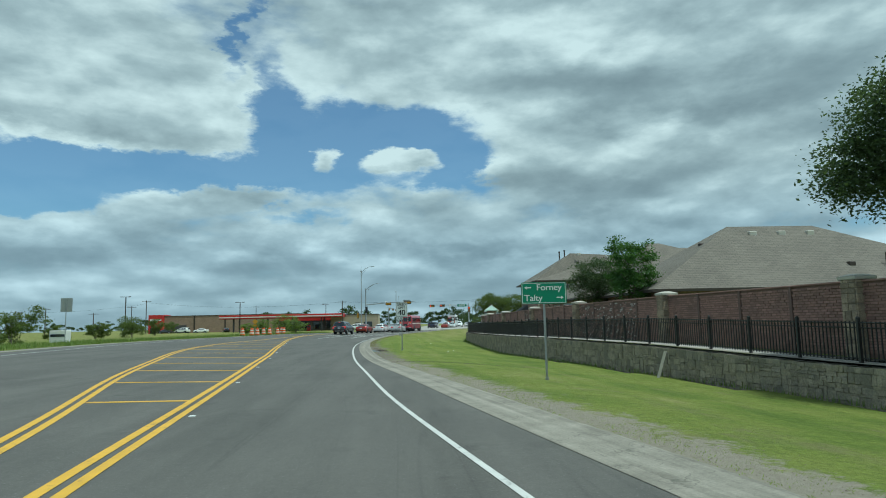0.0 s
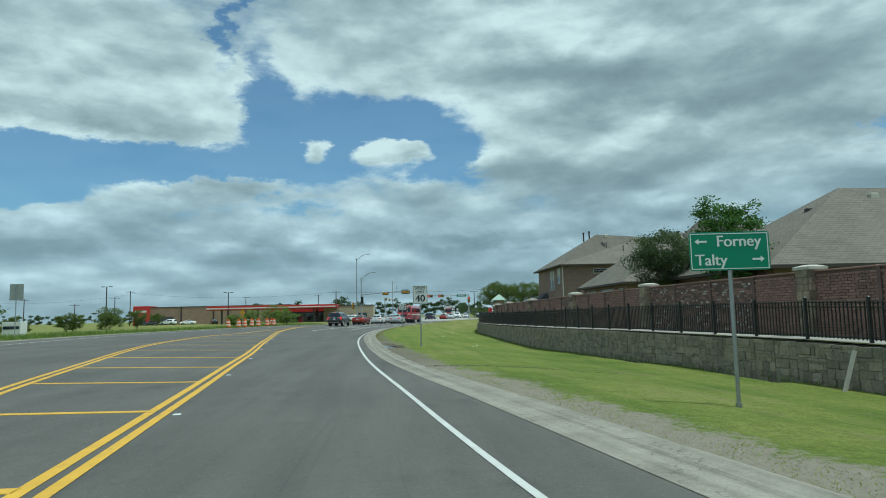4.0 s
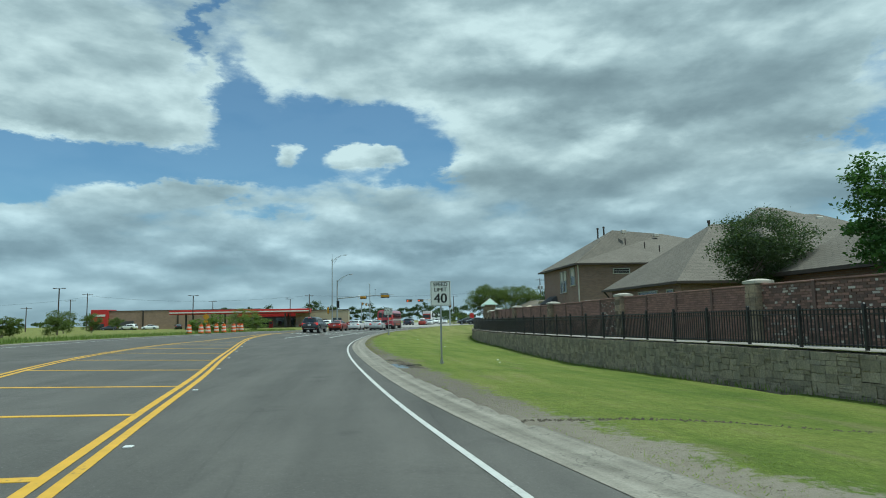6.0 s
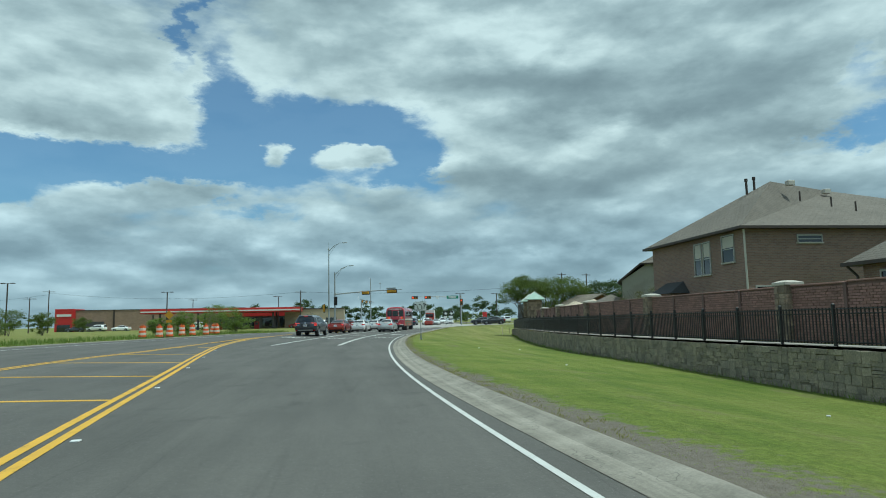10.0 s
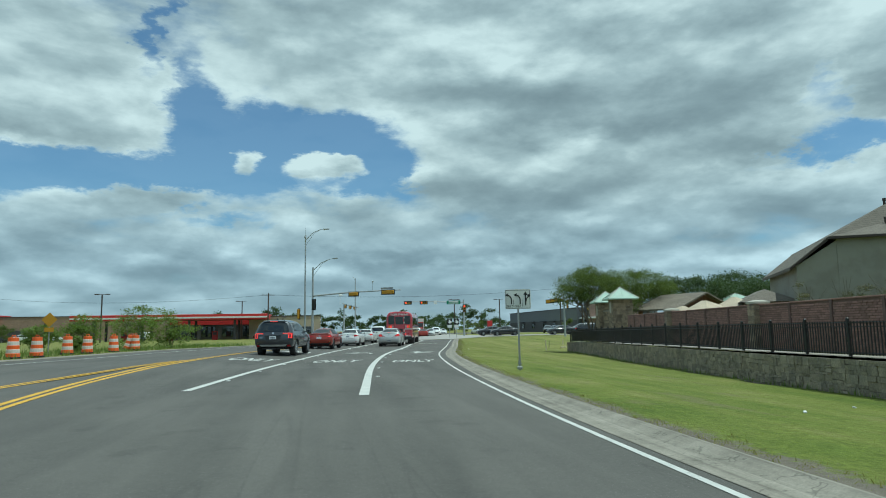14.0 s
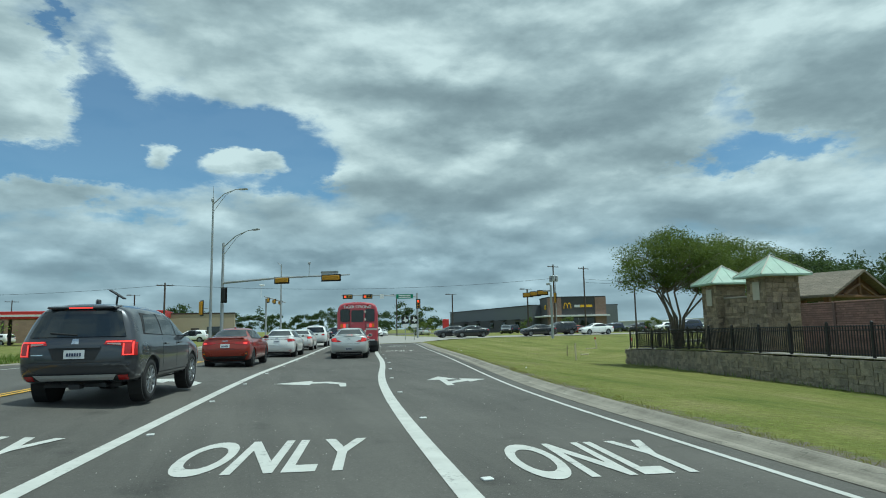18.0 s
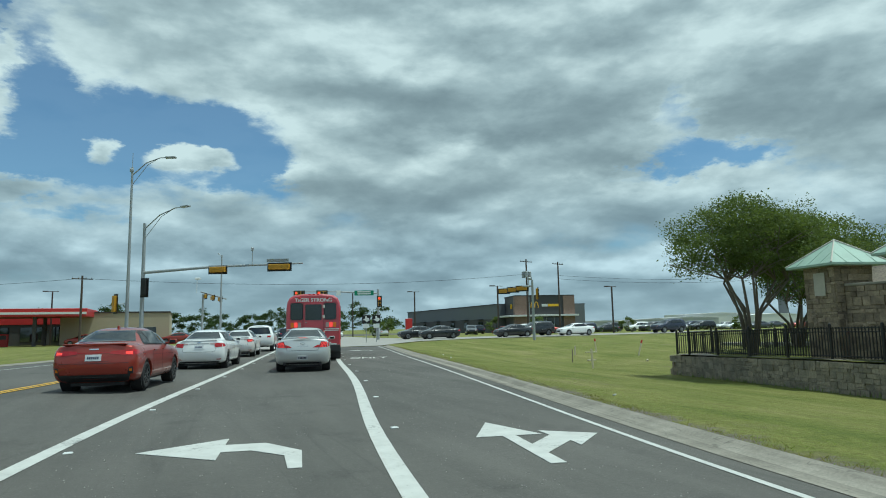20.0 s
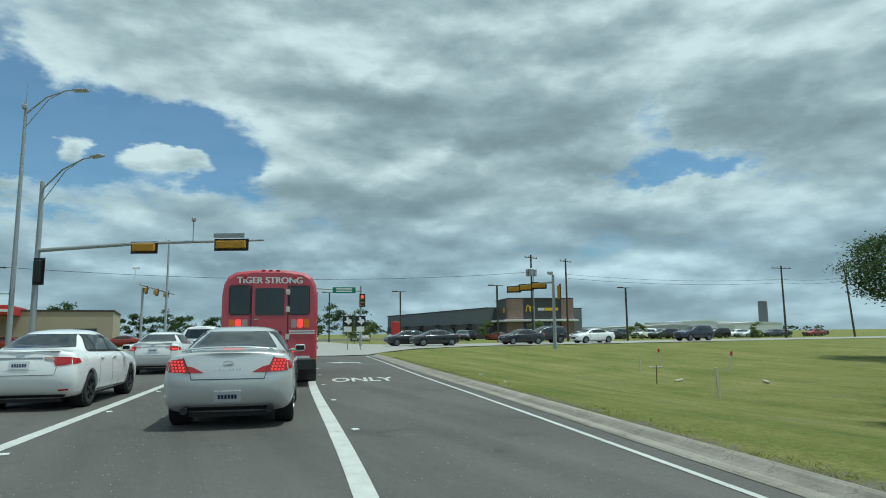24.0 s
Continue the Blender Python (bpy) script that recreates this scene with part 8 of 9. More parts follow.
def small_car(m, paint, label, rows=SEDAN, group="waiting and parked cars"):
    """A car seen from far off, with windows, lamps and wheels."""
    if rows is SEDAN:
        ob, sh = saloon(m, paint, label, group)
    else:
        ob, sh = base_car("suv", m, rows, paint, label, "car", (1.02, 3.84), 0.375, group)
        part("rear_window", sh.rear_patch([(-0.78, 1.20), (0.78, 1.20), (0.64, 1.64), (-0.64, 1.64)], 14, 10, 0.020), "car_glass", ob)
        part("windscreen", sh.front_patch([(-0.80, 1.25), (0.80, 1.25), (0.66, 1.64), (-0.66, 1.64)], 8, 6), "car_glass", ob)
        side_windows(ob, sh, ([(0.72, 1.25), (1.62, 1.21), (1.62, 1.62), (0.92, 1.58)], [(1.68, 1.21), (2.52, 1.20), (2.52, 1.60), (1.68, 1.62)], [(2.58, 1.20), (3.38, 1.19), (2.98, 1.46), (2.58, 1.59)]))
        for s in (-1, 1):
            mirror(ob, s, 3.36, 1.20, 0.93, paint)
            head = [(0.50, 0.82), (0.78, 0.84), (0.78, 0.92), (0.52, 0.90)]
            part("head_lamp", sh.front_patch(head if s > 0 else both(head), 4, 2, 0.008), "lamp_clear", ob)
        part("grille", sh.front_patch([(-0.45, 0.56), (0.45, 0.56), (0.5, 0.78), (-0.5, 0.78)], 5, 2, 0.01), "plastic", ob)
    zl = 0.88 if rows is SEDAN else 1.0
    for s in (-1, 1):
        q = [(0.55, zl - 0.04), (0.80, zl - 0.04), (0.79, zl + 0.08), (0.56, zl + 0.08)]
        part("tail_lamp", sh.rear_patch(q if s > 0 else both(q), 5, 3, 0.010), "lamp_red", ob)
    return ob


def car_pose(x, y, turn, z=0.0):
    return pose(x, y, z, 0, 0, turn)


grey_suv(car_pose(-2.40, 94.2, -11, bank(-2.4, 95.5)))
red_sedan(car_pose(-0.20, 107.0, -12, bank(-0.1, 108.5)))
white_sedan(car_pose(2.15, 116.4, -12.5), "white sedan with dark alloy wheels waiting in the turn lane", group="white sedans")
white_sedan(car_pose(4.25, 127.6, -11), "white sedan with lit red tail lamps", lit=True, group="white sedans")
silver_sedan(car_pose(5.30, 112.55, -12))
first_white = small_car(car_pose(6.3, 136.5, -11), "paint_white", "white suv waiting at the lights", SUV)


def bus(m):
    ob = root("school_bus", m, "crimson wrapped school bus with dark windows seen from behind", "bus")
    w, L, z0, z1 = 1.20, 8.6, 0.52, 2.98
    # body: rounded roof section drawn along the length
    prof = [(-w + 0.06, z0), (-w, z0 + 0.1), (-w, 2.35), (-w + 0.04, 2.62), (-w + 0.14, 2.82), (-w + 0.34, 2.94), (-0.4, 3.0), (0.4, 3.0), (w - 0.34, 2.94), (w - 0.14, 2.82), (w - 0.04, 2.62), (w, 2.35), (w, z0 + 0.1), (w - 0.06, z0)]
    n = len(prof)
    v = []
    rows = [(0.0, 0.94), (0.05, 0.985), (0.14, 1.0), (L - 0.3, 1.0), (L, 0.95)]
    for y, k in rows:
        v += [(px * k, y, 1.7 + (pz - 1.7) * k) for px, pz in prof]
    f = [(i * n + k, i * n + (k + 1) % n, (i + 1) * n + (k + 1) % n, (i + 1) * n + k) for i in range(len(rows) - 1) for k in range(n)]
    f += [tuple(range(n - 1, -1, -1)), tuple((len(rows) - 1) * n + k for k in range(n))]
    f = [tuple(reversed(q)) for q in f]
    part("body", (v, f), "bus_red", ob)
    hood = box(-0.9, 0.9, L - 0.1, L + 1.3, 0.6, 1.6, 0.15)
    part("bonnet", hood, "bus_red", ob)
    B = lambda a, b, c, d, t=0.012, bev=0.0: box(a, b, -t, 0.02, c, d, bev)

    def rounded(a, b, c, d, r, t):
        pts = []
        for cx, cz, a0 in ((b - r, d - r, 0), (a + r, d - r, 90), (a + r, c + r, 180), (b - r, c + r, 270)):
            pts += [(cx + r * math.cos(radians(a0 + 30 * k)), cz + r * math.sin(radians(a0 + 30 * k))) for k in range(4)]
        k = len(pts)
        vv = [(px, -t, pz) for px, pz in pts] + [(px, 0.02, pz) for px, pz in pts]
        return vv, [tuple(reversed(range(k)))[::-1]] + [(i, k + i, k + (i + 1) % k, (i + 1) % k) for i in range(k)]

    for x0, x1 in ((-0.98, -0.50), (0.50, 0.98)):
        part("rear_window", rounded(x0, x1, 1.86, 2.56, 0.06, 0.012), "car_glass", ob)
        part("window_seal", join(B(x0 - 0.03, x0, 1.86, 2.56, 0.008), B(x1, x1 + 0.03, 1.86, 2.56, 0.008), B(x0, x1, 1.83, 1.86, 0.008), B(x0, x1, 2.56, 2.59, 0.008)), "plastic", ob)
    door = part("emergency_door", rounded(-0.44, 0.44, 0.66, 2.58, 0.05, 0.03), "bus_red", ob)
    part("door_window", rounded(-0.36, 0.36, 1.82, 2.52, 0.05, 0.042), "car_glass", door)
    part("door_lower_pane", rounded(-0.32, 0.32, 0.98, 1.42, 0.05, 0.042), "plastic", door, "dark lower door panel")
    part("door_seam", join(B(-0.47, -0.445, 0.66, 2.6, 0.006), B(0.445, 0.47, 0.66, 2.6, 0.006)), "plastic", ob)
    for z in (1.2, 1.9, 2.35):
        part("hinge", box(0.40, 0.50, -0.05, -0.02, z, z + 0.14, 0.01), "reflective", door)
    part("door_handle", tube([(-0.38, -0.05, 1.72), (-0.28, -0.05, 1.72)], 0.018, 6), "chrome", door)
    for s in (-1, 1):
        for k, mat in ((0.93, "lamp_amber"), (0.77, "lamp_lit"), (0.61, "lamp_clear")):
            x = s * k
            part("tail_lamp", rounded(x - 0.07, x + 0.07, 1.50, 1.72, 0.03, 0.025), mat, ob)
        for z in (1.40, 1.34):
            part("band", B(min(s * 0.49, s * 1.14), max(s * 0.49, s * 1.14), z, z + 0.035, 0.014), "sign_white", ob)
        part("reflector", rounded(s * 0.80 - 0.05, s * 0.80 + 0.05, 0.92, 1.02, 0.03, 0.02), "lamp_red", ob)
        part("roof_lamp", moved(lathe([(0.07, 0), (0.07, 0.04), (0.05, 0.06)], 12), Matrix.Translation((s * 0.62, -0.01, 2.80)) @ Matrix.Rotation(radians(90), 4, "X")), "lamp_red", ob)
        part("mudflap", box(s * 0.95 - 0.26, s * 0.95 + 0.26, 1.05, 1.08, 0.1, 0.55), "plastic", ob)
    part("brake_lamp", rounded(0.52, 0.64, 0.86, 0.98, 0.05, 0.025), "lamp_lit", ob)
    part("roof_marker", join(*[box(x - 0.05, x + 0.05, 0.02, 0.12, 2.95, 3.0, 0.01) for x in (-0.18, 0.0, 0.18)]), "lamp_red", ob)
    text_part("TIGER STRONG", 0.235, "sign_white", ob, flat(0, 2.71, 0.06), "rear_words", bold=0.010, sx=1.0)
    part("fleet_number_bar", B(0.56, 1.02, 0.66, 0.78, 0.016), "sign_white", ob, "white number bar")
    part("shadow_art", rounded(-0.42, 0.42, 1.5, 1.74, 0.08, 0.034), "bus_red", ob)
    part("bumper", box(-1.18, 1.18, -0.16, 0.05, 0.42, 0.72, 0.03), "plastic", ob)
    # flanks
    for s in (-1, 1):
        for k in range(8):
            y = 0.45 + k * 0.95
            part("side_window", box(s * w - 0.01 if s > 0 else -w - 0.012, s * w + 0.012 if s > 0 else -w + 0.01, y, y + 0.78, 1.80, 2.45, 0.0), "car_glass", ob)
        for z in (0.95, 1.25, 1.6):
            part("rub_rail", box(s * w - 0.01 if s > 0 else -w - 0.025, s * w + 0.025 if s > 0 else -w + 0.01, 0.2, L - 0.3, z, z + 0.07, 0.008), "plastic", ob)
        part("pale_band", box(s * w - 0.01 if s > 0 else -w - 0.014, s * w + 0.014 if s > 0 else -w + 0.01, 0.3, L - 0.4, 1.36, 1.5), "reflective", ob)
        for y in (2.3, 8.2):
            wheel(ob, s * 1.12, y, 0.46, "rim_dark", 5)
            part("wheel_arch", moved(lathe([(0.60, -0.5), (0.60, 0.006)], 20, "x"), Matrix.Translation((s * w, y, 0.5)) @ (Matrix.Identity(4) if s > 0 else Matrix.Rotation(math.pi, 4, "Z"))), "plastic", ob)
    for x in (-0.92, 0.92):
        part("inner_tyre", moved(lathe([(0.3, -0.12), (0.44, -0.12), (0.46, -0.08), (0.46, 0.08), (0.44, 0.12), (0.3, 0.12)], 20, "x"), Matrix.Translation((x * 0.85, 2.3, 0.46))), "rubber", ob, smooth=True)
    part("axle", tube([(-0.9, 2.3, 0.46), (0.9, 2.3, 0.46)], 0.09, 8), "plastic", ob)
    part("chassis", box(-0.5, 0.5, 0.3, L + 0.8, 0.36, 0.54), "plastic", ob)
    return ob


bus(car_pose(7.0, 119.9, -12))

# ---- the crossing: signal masts, lamps, poles ----
def signal_head(parent, m, lit=None, sections=3, mat="signal_yellow"):
    """A traffic signal; lenses look to local -y, sections run along x."""
    w = 0.36 * sections
    head = part("signal_head", moved(box(-w / 2, w / 2, -0.10, 0.12, -0.18, 0.18, 0.03), m), mat, parent, "yellow traffic signal head")
    part("back_plate", moved(box(-w / 2 - 0.12, w / 2 + 0.12, -0.085, -0.07, -0.3, 0.3, 0.0), m), "sign_black", head)
    for k in range(sections):
        x = -w / 2 + 0.18 + 0.36 * k
        part("lens", moved(moved(lathe([(0.14, 0), (0.12, 0.03), (0.05, 0.045)], 14), Matrix.Translation((x, -0.10, 0)) @ Matrix.Rotation(radians(90), 4, "X")), m), "red_light" if lit == k else "dark_lens", head)
        part("visor", moved(tube([(x - 0.15, -0.13, 0.02), (x - 0.11, -0.18, 0.11), (x, -0.2, 0.15), (x + 0.11, -0.18, 0.11), (x + 0.15, -0.13, 0.02)], 0.02, 5), m), "sign_black", head)
    return head


def lamp_arm(parent, base, tip, z0):
    bx, by = base
    tx, ty, tz = tip
    part("lamp_arm", tube([(bx, by, z0), (bx + (tx - bx) * 0.4, by + (ty - by) * 0.4, z0 + (tz - z0) * 0.72), (bx + (tx - bx) * 0.8, by + (ty - by) * 0.8, tz), (tx, ty, tz)], [0.045, 0.04, 0.035, 0.03], 8), "steel_paint", parent)
    part("lamp_brace", tube([(bx, by, z0 - 0.7), (bx + (tx - bx) * 0.45, by + (ty - by) * 0.45, z0 + (tz - z0) * 0.62), (bx + (tx - bx) * 0.75, by + (ty - by) * 0.75, tz - 0.05)], 0.022, 6), "steel_paint", parent)
    d = Vector((tx - bx, ty - by, 0)).normalized()
    part("lamp_head", moved(box(-0.15, 0.6, -0.15, 0.15, -0.06, 0.06, 0.03), Matrix.Translation((tx, ty, tz)) @ Matrix.Rotation(math.atan2(d.y, d.x), 4, "Z")), "steel_paint", parent)


near = root("signal_mast", Matrix.Identity(4), "grey steel signal mast with a long arm and street lamp", "traffic signal", "signal masts")
PX, PY = -1.15, 139.6
part("pole", tube([(PX, PY, -0.1), (PX, PY, 9.0)], [0.16, 0.10], 14), "steel_paint", near)
part("arm", tube([(PX, PY, 5.55), (3.5, 137.5, 5.85), (9.0, 135.1, 5.95)], [0.11, 0.09, 0.055], 10), "steel_paint", near)
lamp_arm(near, (PX, PY), (1.3, 136.6, 9.75), 8.6)
face = Matrix.Rotation(radians(156), 4, "Z")
signal_head(near, Matrix.Translation((3.6, 137.3, 5.62)) @ face, None, 3)
signal_head(near, Matrix.Translation((7.5, 135.6, 5.72)) @ face, None, 4)
part("arm_sign", moved(box(-0.75, 0.75, -0.02, 0.02, 0.0, 0.22), Matrix.Translation((7.4, 135.6, 6.05)) @ face), "sign_back", near)
part("sensor", join(tube([(5.8, 136.4, 5.9), (5.8, 136.4, 6.9)], 0.025, 6), box(5.7, 5.9, 136.25, 136.5, 6.9, 7.1, 0.03)), "steel_paint", near)
signal_head(near, Matrix.Translation((PX + 0.1, PY - 0.3, 4.5)) @ Matrix.Rotation(radians(150), 4, "Z") @ Matrix.Rotation(radians(90), 4, "Y"), None, 3, "sign_black")

tall = root("street_lamp", Matrix.Identity(4), "tall grey steel street lamp with one arm", "street lamp", "signal masts")
TX, TY = -2.05, 139.4
part("pole", tube([(TX, TY, -0.1), (TX, TY, 12.9)], [0.13, 0.07], 12), "steel_paint", tall)
part("aerial", tube([(TX, TY, 12.9), (TX, TY, 13.9)], 0.02, 6), "steel_paint", tall)
lamp_arm(tall, (TX, TY), (0.2, 138.4, 13.5), 12.3)
part("camera_box", box(TX - 0.15, TX + 0.1, TY - 0.3, TY - 0.1, 12.5, 12.75, 0.04), "steel_paint", tall)
signal_head(tall, Matrix.Translation((TX - 0.75, TY - 0.2, 3.4)) @ Matrix.Rotation(radians(120), 4, "Z") @ Matrix.Rotation(radians(90), 4, "Y"), None, 3)
part("bracket", tube([(TX, TY, 3.4), (TX - 0.75, TY - 0.1, 3.4)], 0.03, 6), "steel_paint", tall)

far = root("signal_mast", Matrix.Identity(4), "grey steel signal mast with red lights and a green name sign", "traffic signal", "signal masts")
FX, FY = 23.3, 166.6
part("pole", tube([(FX, FY, -0.1), (FX, FY, 6.2)], [0.15, 0.11], 12), "steel_paint", far)
part("arm", tube([(FX, FY, 5.7), (FX - 5, FY + 1.0, 5.95), (FX - 10, FY + 2.0, 6.0)], [0.10, 0.08, 0.05], 10), "steel_paint", far)
looks = Matrix.Rotation(radians(-12), 4, "Z")
signal_head(far, Matrix.Translation((FX - 6.6, FY + 1.2, 5.8)) @ looks, 0, 3)
signal_head(far, Matrix.Translation((FX - 9.2, FY + 1.7, 5.8)) @ looks, 0, 3)
signal_head(far, Matrix.Translation((FX + 0.05, FY - 0.35, 4.7)) @ looks @ Matrix.Rotation(radians(90), 4, "Y"), 0, 3)
plate_g = part("name_sign", moved(box(-1.15, 1.15, -0.02, 0.02, -0.3, 0.3), Matrix.Translation((FX - 1.7, FY + 0.2, 5.75)) @ looks), "sign_green", far, "green street name sign")
for z in (-0.17, 0.07):
    part("word_bar", moved(box(-0.8, 0.8, -0.028, -0.02, z, z + 0.13), Matrix.Translation((FX - 1.7, FY + 0.2, 5.75)) @ looks), "sign_white", plate_g)
part("small_sign", moved(box(-0.25, 0.25, -0.02, 0.02, -0.3, 0.3), Matrix.Translation((FX - 4.7, FY + 0.8, 5.8)) @ looks), "sign_white", far)

leftfar = root("signal_mast", Matrix.Identity(4), "slim steel mast with signal heads turned aside", "traffic signal", "signal masts")
part("pole", tube([(5.0, 161.7, -0.1), (5.0, 161.7, 9.4)], [0.12, 0.07], 10), "steel_paint", leftfar)
part("lamp_arm", tube([(5.0, 161.7, 9.2), (4.7, 163.5, 9.8)], 0.04, 6), "steel_paint", leftfar)
part("second_pole", tube([(3.2, 160.0, -0.1), (3.2, 160.0, 5.2)], 0.10, 10), "steel_paint", leftfar)
part("arm", tube([(3.0, 159.4, 5.4), (5.6, 163.6, 4.9)], 0.07, 8), "steel_paint", leftfar)
for t in (0.15, 0.45, 0.75):
    signal_head(leftfar, Matrix.Translation((3.0 + 2.6 * t, 159.4 + 4.2 * t, 5.05 - 0.3 * t)) @ Matrix.Rotation(radians(100), 4, "Z"), None, 3)
part("camera_stalk", join(tube([(2.6, 159.2, 5.3), (2.6, 159.2, 6.6)], 0.025, 6), box(2.4, 2.95, 159.1, 159.3, 6.6, 6.8, 0.03)), "sign_white", leftfar)

right = root("signal_mast", Matrix.Identity(4), "grey signal mast with three heads seen from the side", "traffic signal", "signal masts")
part("pole", tube([(33.4, 146.7, -0.2), (33.4, 146.7, 5.9)], [0.15, 0.11], 12), "steel_paint", right)
part("arm", tube([(33.4, 146.7, 5.3), (33.7, 150.4, 5.45), (34.0, 154.4, 5.5)], [0.10, 0.08, 0.05], 8), "steel_paint", right)
for t in (0.3, 0.6, 0.92):
    signal_head(right, Matrix.Translation((33.3 + 0.6 * t, 146.7 + 7.7 * t, 5.2)) @ Matrix.Rotation(radians(140), 4, "Z"), None, 3)
signal_head(right, Matrix.Translation((33.8, 146.5, 4.5)) @ Matrix.Rotation(radians(70), 4, "Z") @ Matrix.Rotation(radians(90), 4, "Y"), None, 3)
part("camera_box", box(32.9, 33.3, 146.5, 146.8, 5.9, 6.15, 0.04), "steel_paint", right)

# route markers: two black and white panels, unreadable
rt = root("route_sign", pose(18.6, 152.6, 0.0, 0, 0, -14), "pair of black and white route panels on posts", "road sign")
for x in (-0.5, 0.5):
    part("post", tube([(x, 0.03, -0.2), (x, 0.03, 2.9)], 0.04, 8), "galv", rt)
    pn = part("panel", box(x - 0.40, x + 0.40, -0.02, 0.0, 1.95, 2.75, 0.0), "sign_black", rt)
    star = [(-0.30, -0.02), (-0.10, 0.02), (-0.10, 0.30), (0.06, 0.30), (0.06, 0.14), (0.28, 0.10), (0.32, -0.10), (0.14, -0.22), (0.06, -0.32), (-0.04, -0.16), (-0.16, -0.12)]
    part("shield", ([(x + px, -0.024, 2.36 + pz) for px, pz in star] + [(x + px, -0.018, 2.36 + pz) for px, pz in star], [tuple(range(11)), tuple(range(21, 10, -1))] + [(k, 11 + k, 11 + (k + 1) % 11, (k + 1) % 11) for k in range(11)]), "sign_white", pn)
    part("arrow_panel", box(x - 0.3, x + 0.3, -0.02, 0.0, 1.5, 1.9, 0.0), "sign_white", rt)


def utility_pole(x, y, top, lean=0.0, arm=1.2, turn=20, kit=False, mat="wood_pole", z0=0.0):
    ob = root("utility_pole", pose(x, y, z0, 0, lean, 0), "dark wooden utility pole with a crossarm", "pole", "utility poles")
    h = top - z0
    part("pole", tube([(0, 0, -0.3), (0, 0, h)], [0.15, 0.10], 8), mat, ob)
    c, s = math.cos(radians(turn)) * arm, math.sin(radians(turn)) * arm
    if arm:
        part("crossarm", tube([(-c, -s, h - 0.35), (c, s, h - 0.35)], 0.06, 4), mat, ob)
        for k in (-0.9, -0.35, 0.35, 0.9):
            part("insulator", moved(lathe([(0.03, 0), (0.06, 0.05), (0.03, 0.16)], 8), Matrix.Translation((c * k, s * k, h - 0.3))), "steel_paint", ob)
    if kit:
        for a in (0, 120, 240):
            part("transformer", moved(lathe([(0.2, 0), (0.25, 0.08), (0.25, 0.8), (0.15, 0.9)], 12), Matrix.Translation((0.48 * math.cos(radians(a)), 0.48 * math.sin(radians(a)), h - 2.6))), "steel_paint", ob)
        part("conduit", tube([(0.2, -0.1, 0), (0.2, -0.1, h - 2.5)], 0.05, 6), "steel_paint", ob)
    return ob


utility_pole(45.8, 170.1, 10.7, kit=True)
utility_pole(51.8, 171.5, 10.6)
utility_pole(84.0, 166.0, 10.2, arm=1.6, turn=-10)
utility_pole(98.4, 166.0, 10.9, lean=-6, arm=1.4)
utility_pole(-8.6, 167.8, 7.6, arm=1.0)
for x, y, z in ((-70.7, 204, 10.2), (-75.4, 205, 8.6), (-87, 206, 6.8), (-100, 204, 8.5), (-112, 210, 8.0), (-46, 240, 9.0)):
    utility_pole(x, y, z, arm=1.3, turn=30)


def lot_lamp(x, y, top, heads=2):
    ob = root("parking_lot_lamp", pose(x, y, 0), "dark parking lot lamp on a square pole", "lamp", "lot lamps")
    part("pole", box(-0.09, 0.09, -0.09, 0.09, -0.2, top, 0.01), "trim_dark", ob)
    for s in (-1, 1)[:heads]:
        part("lamp_head", moved(box(-0.35, 0.35, -0.2, 0.2, 0, 0.14, 0.02), Matrix.Translation((s * 0.85, 0, top - 0.05))), "trim_dark", ob)
    part("bar", tube([(-0.8, 0, top), (0.8, 0, top)], 0.04, 5), "trim_dark", ob)


for x, y, z in ((-59.4, 162.0, 9.3), (-36.0, 176, 8.0), (-16, 196, 7.6), (35.6, 188.6, 7.2), (43.3, 174.3, 7.2), (59.6, 169.6, 6.9), (29.5, 205, 8.0)):
    lot_lamp(x, y, z, 2 if z > 7.8 else 1)

wires = root("power_lines", Matrix.Identity(4), "thin dark overhead power lines", "cable")
def wire(a, b, sag):
    pts = []
    for k in range(13):
        t = k / 12
        p = Vector(a).lerp(Vector(b), t)
        p.z -= sag * 4 * t * (1 - t)
        pts.append(p)
    part("wire", tube(pts, 0.02, 4), "rubber", wires)
for dz in (0.0, -0.5):
    wire((51.8, 171.5, 8.6 + dz), (84.0, 166.0, 8.3 + dz), 0.5)
    wire((84.0, 166.0, 8.3 + dz), (98.4, 166.0, 9.0 + dz), 0.3)
    wire((98.4, 166.0, 9.0 + dz), (160.0, 158.0, 9.0 + dz), 0.8)
wire((-8.6, 167.8, 7.3), (45.8, 170.1, 8.6), 1.0)
wire((-70.7, 204, 9.6), (-8.6, 167.8, 7.3), 1.4)
wire((-112, 210, 7.6), (-70.7, 204, 9.2), 0.9)

# orange drums along the far verge
def drum(x, y, tilt=0):
    ob = root("traffic_drum", pose(x, y, ground_z(x, y) + 0.02, 0, tilt, 0), "orange and white banded traffic drum", "barrel", "traffic drums")
    part("base", moved(lathe([(0.36, 0), (0.36, 0.05), (0.28, 0.08)], 16), Matrix.Identity(4)), "rubber", ob)
    z = 0.06
    for i, mat in enumerate(("barrel", "reflective", "barrel", "reflective", "barrel")):
        r = 0.30 - 0.018 * i
        part("band", lathe([(r, z), (r, z + 0.17), (r - 0.016, z + 0.185)], 16), mat, ob)
        z += 0.185
    part("handle", tube([(-0.1, 0, z - 0.02), (-0.06, 0, z + 0.1), (0.06, 0, z + 0.1), (0.1, 0, z - 0.02)], 0.02, 6), "barrel", ob)


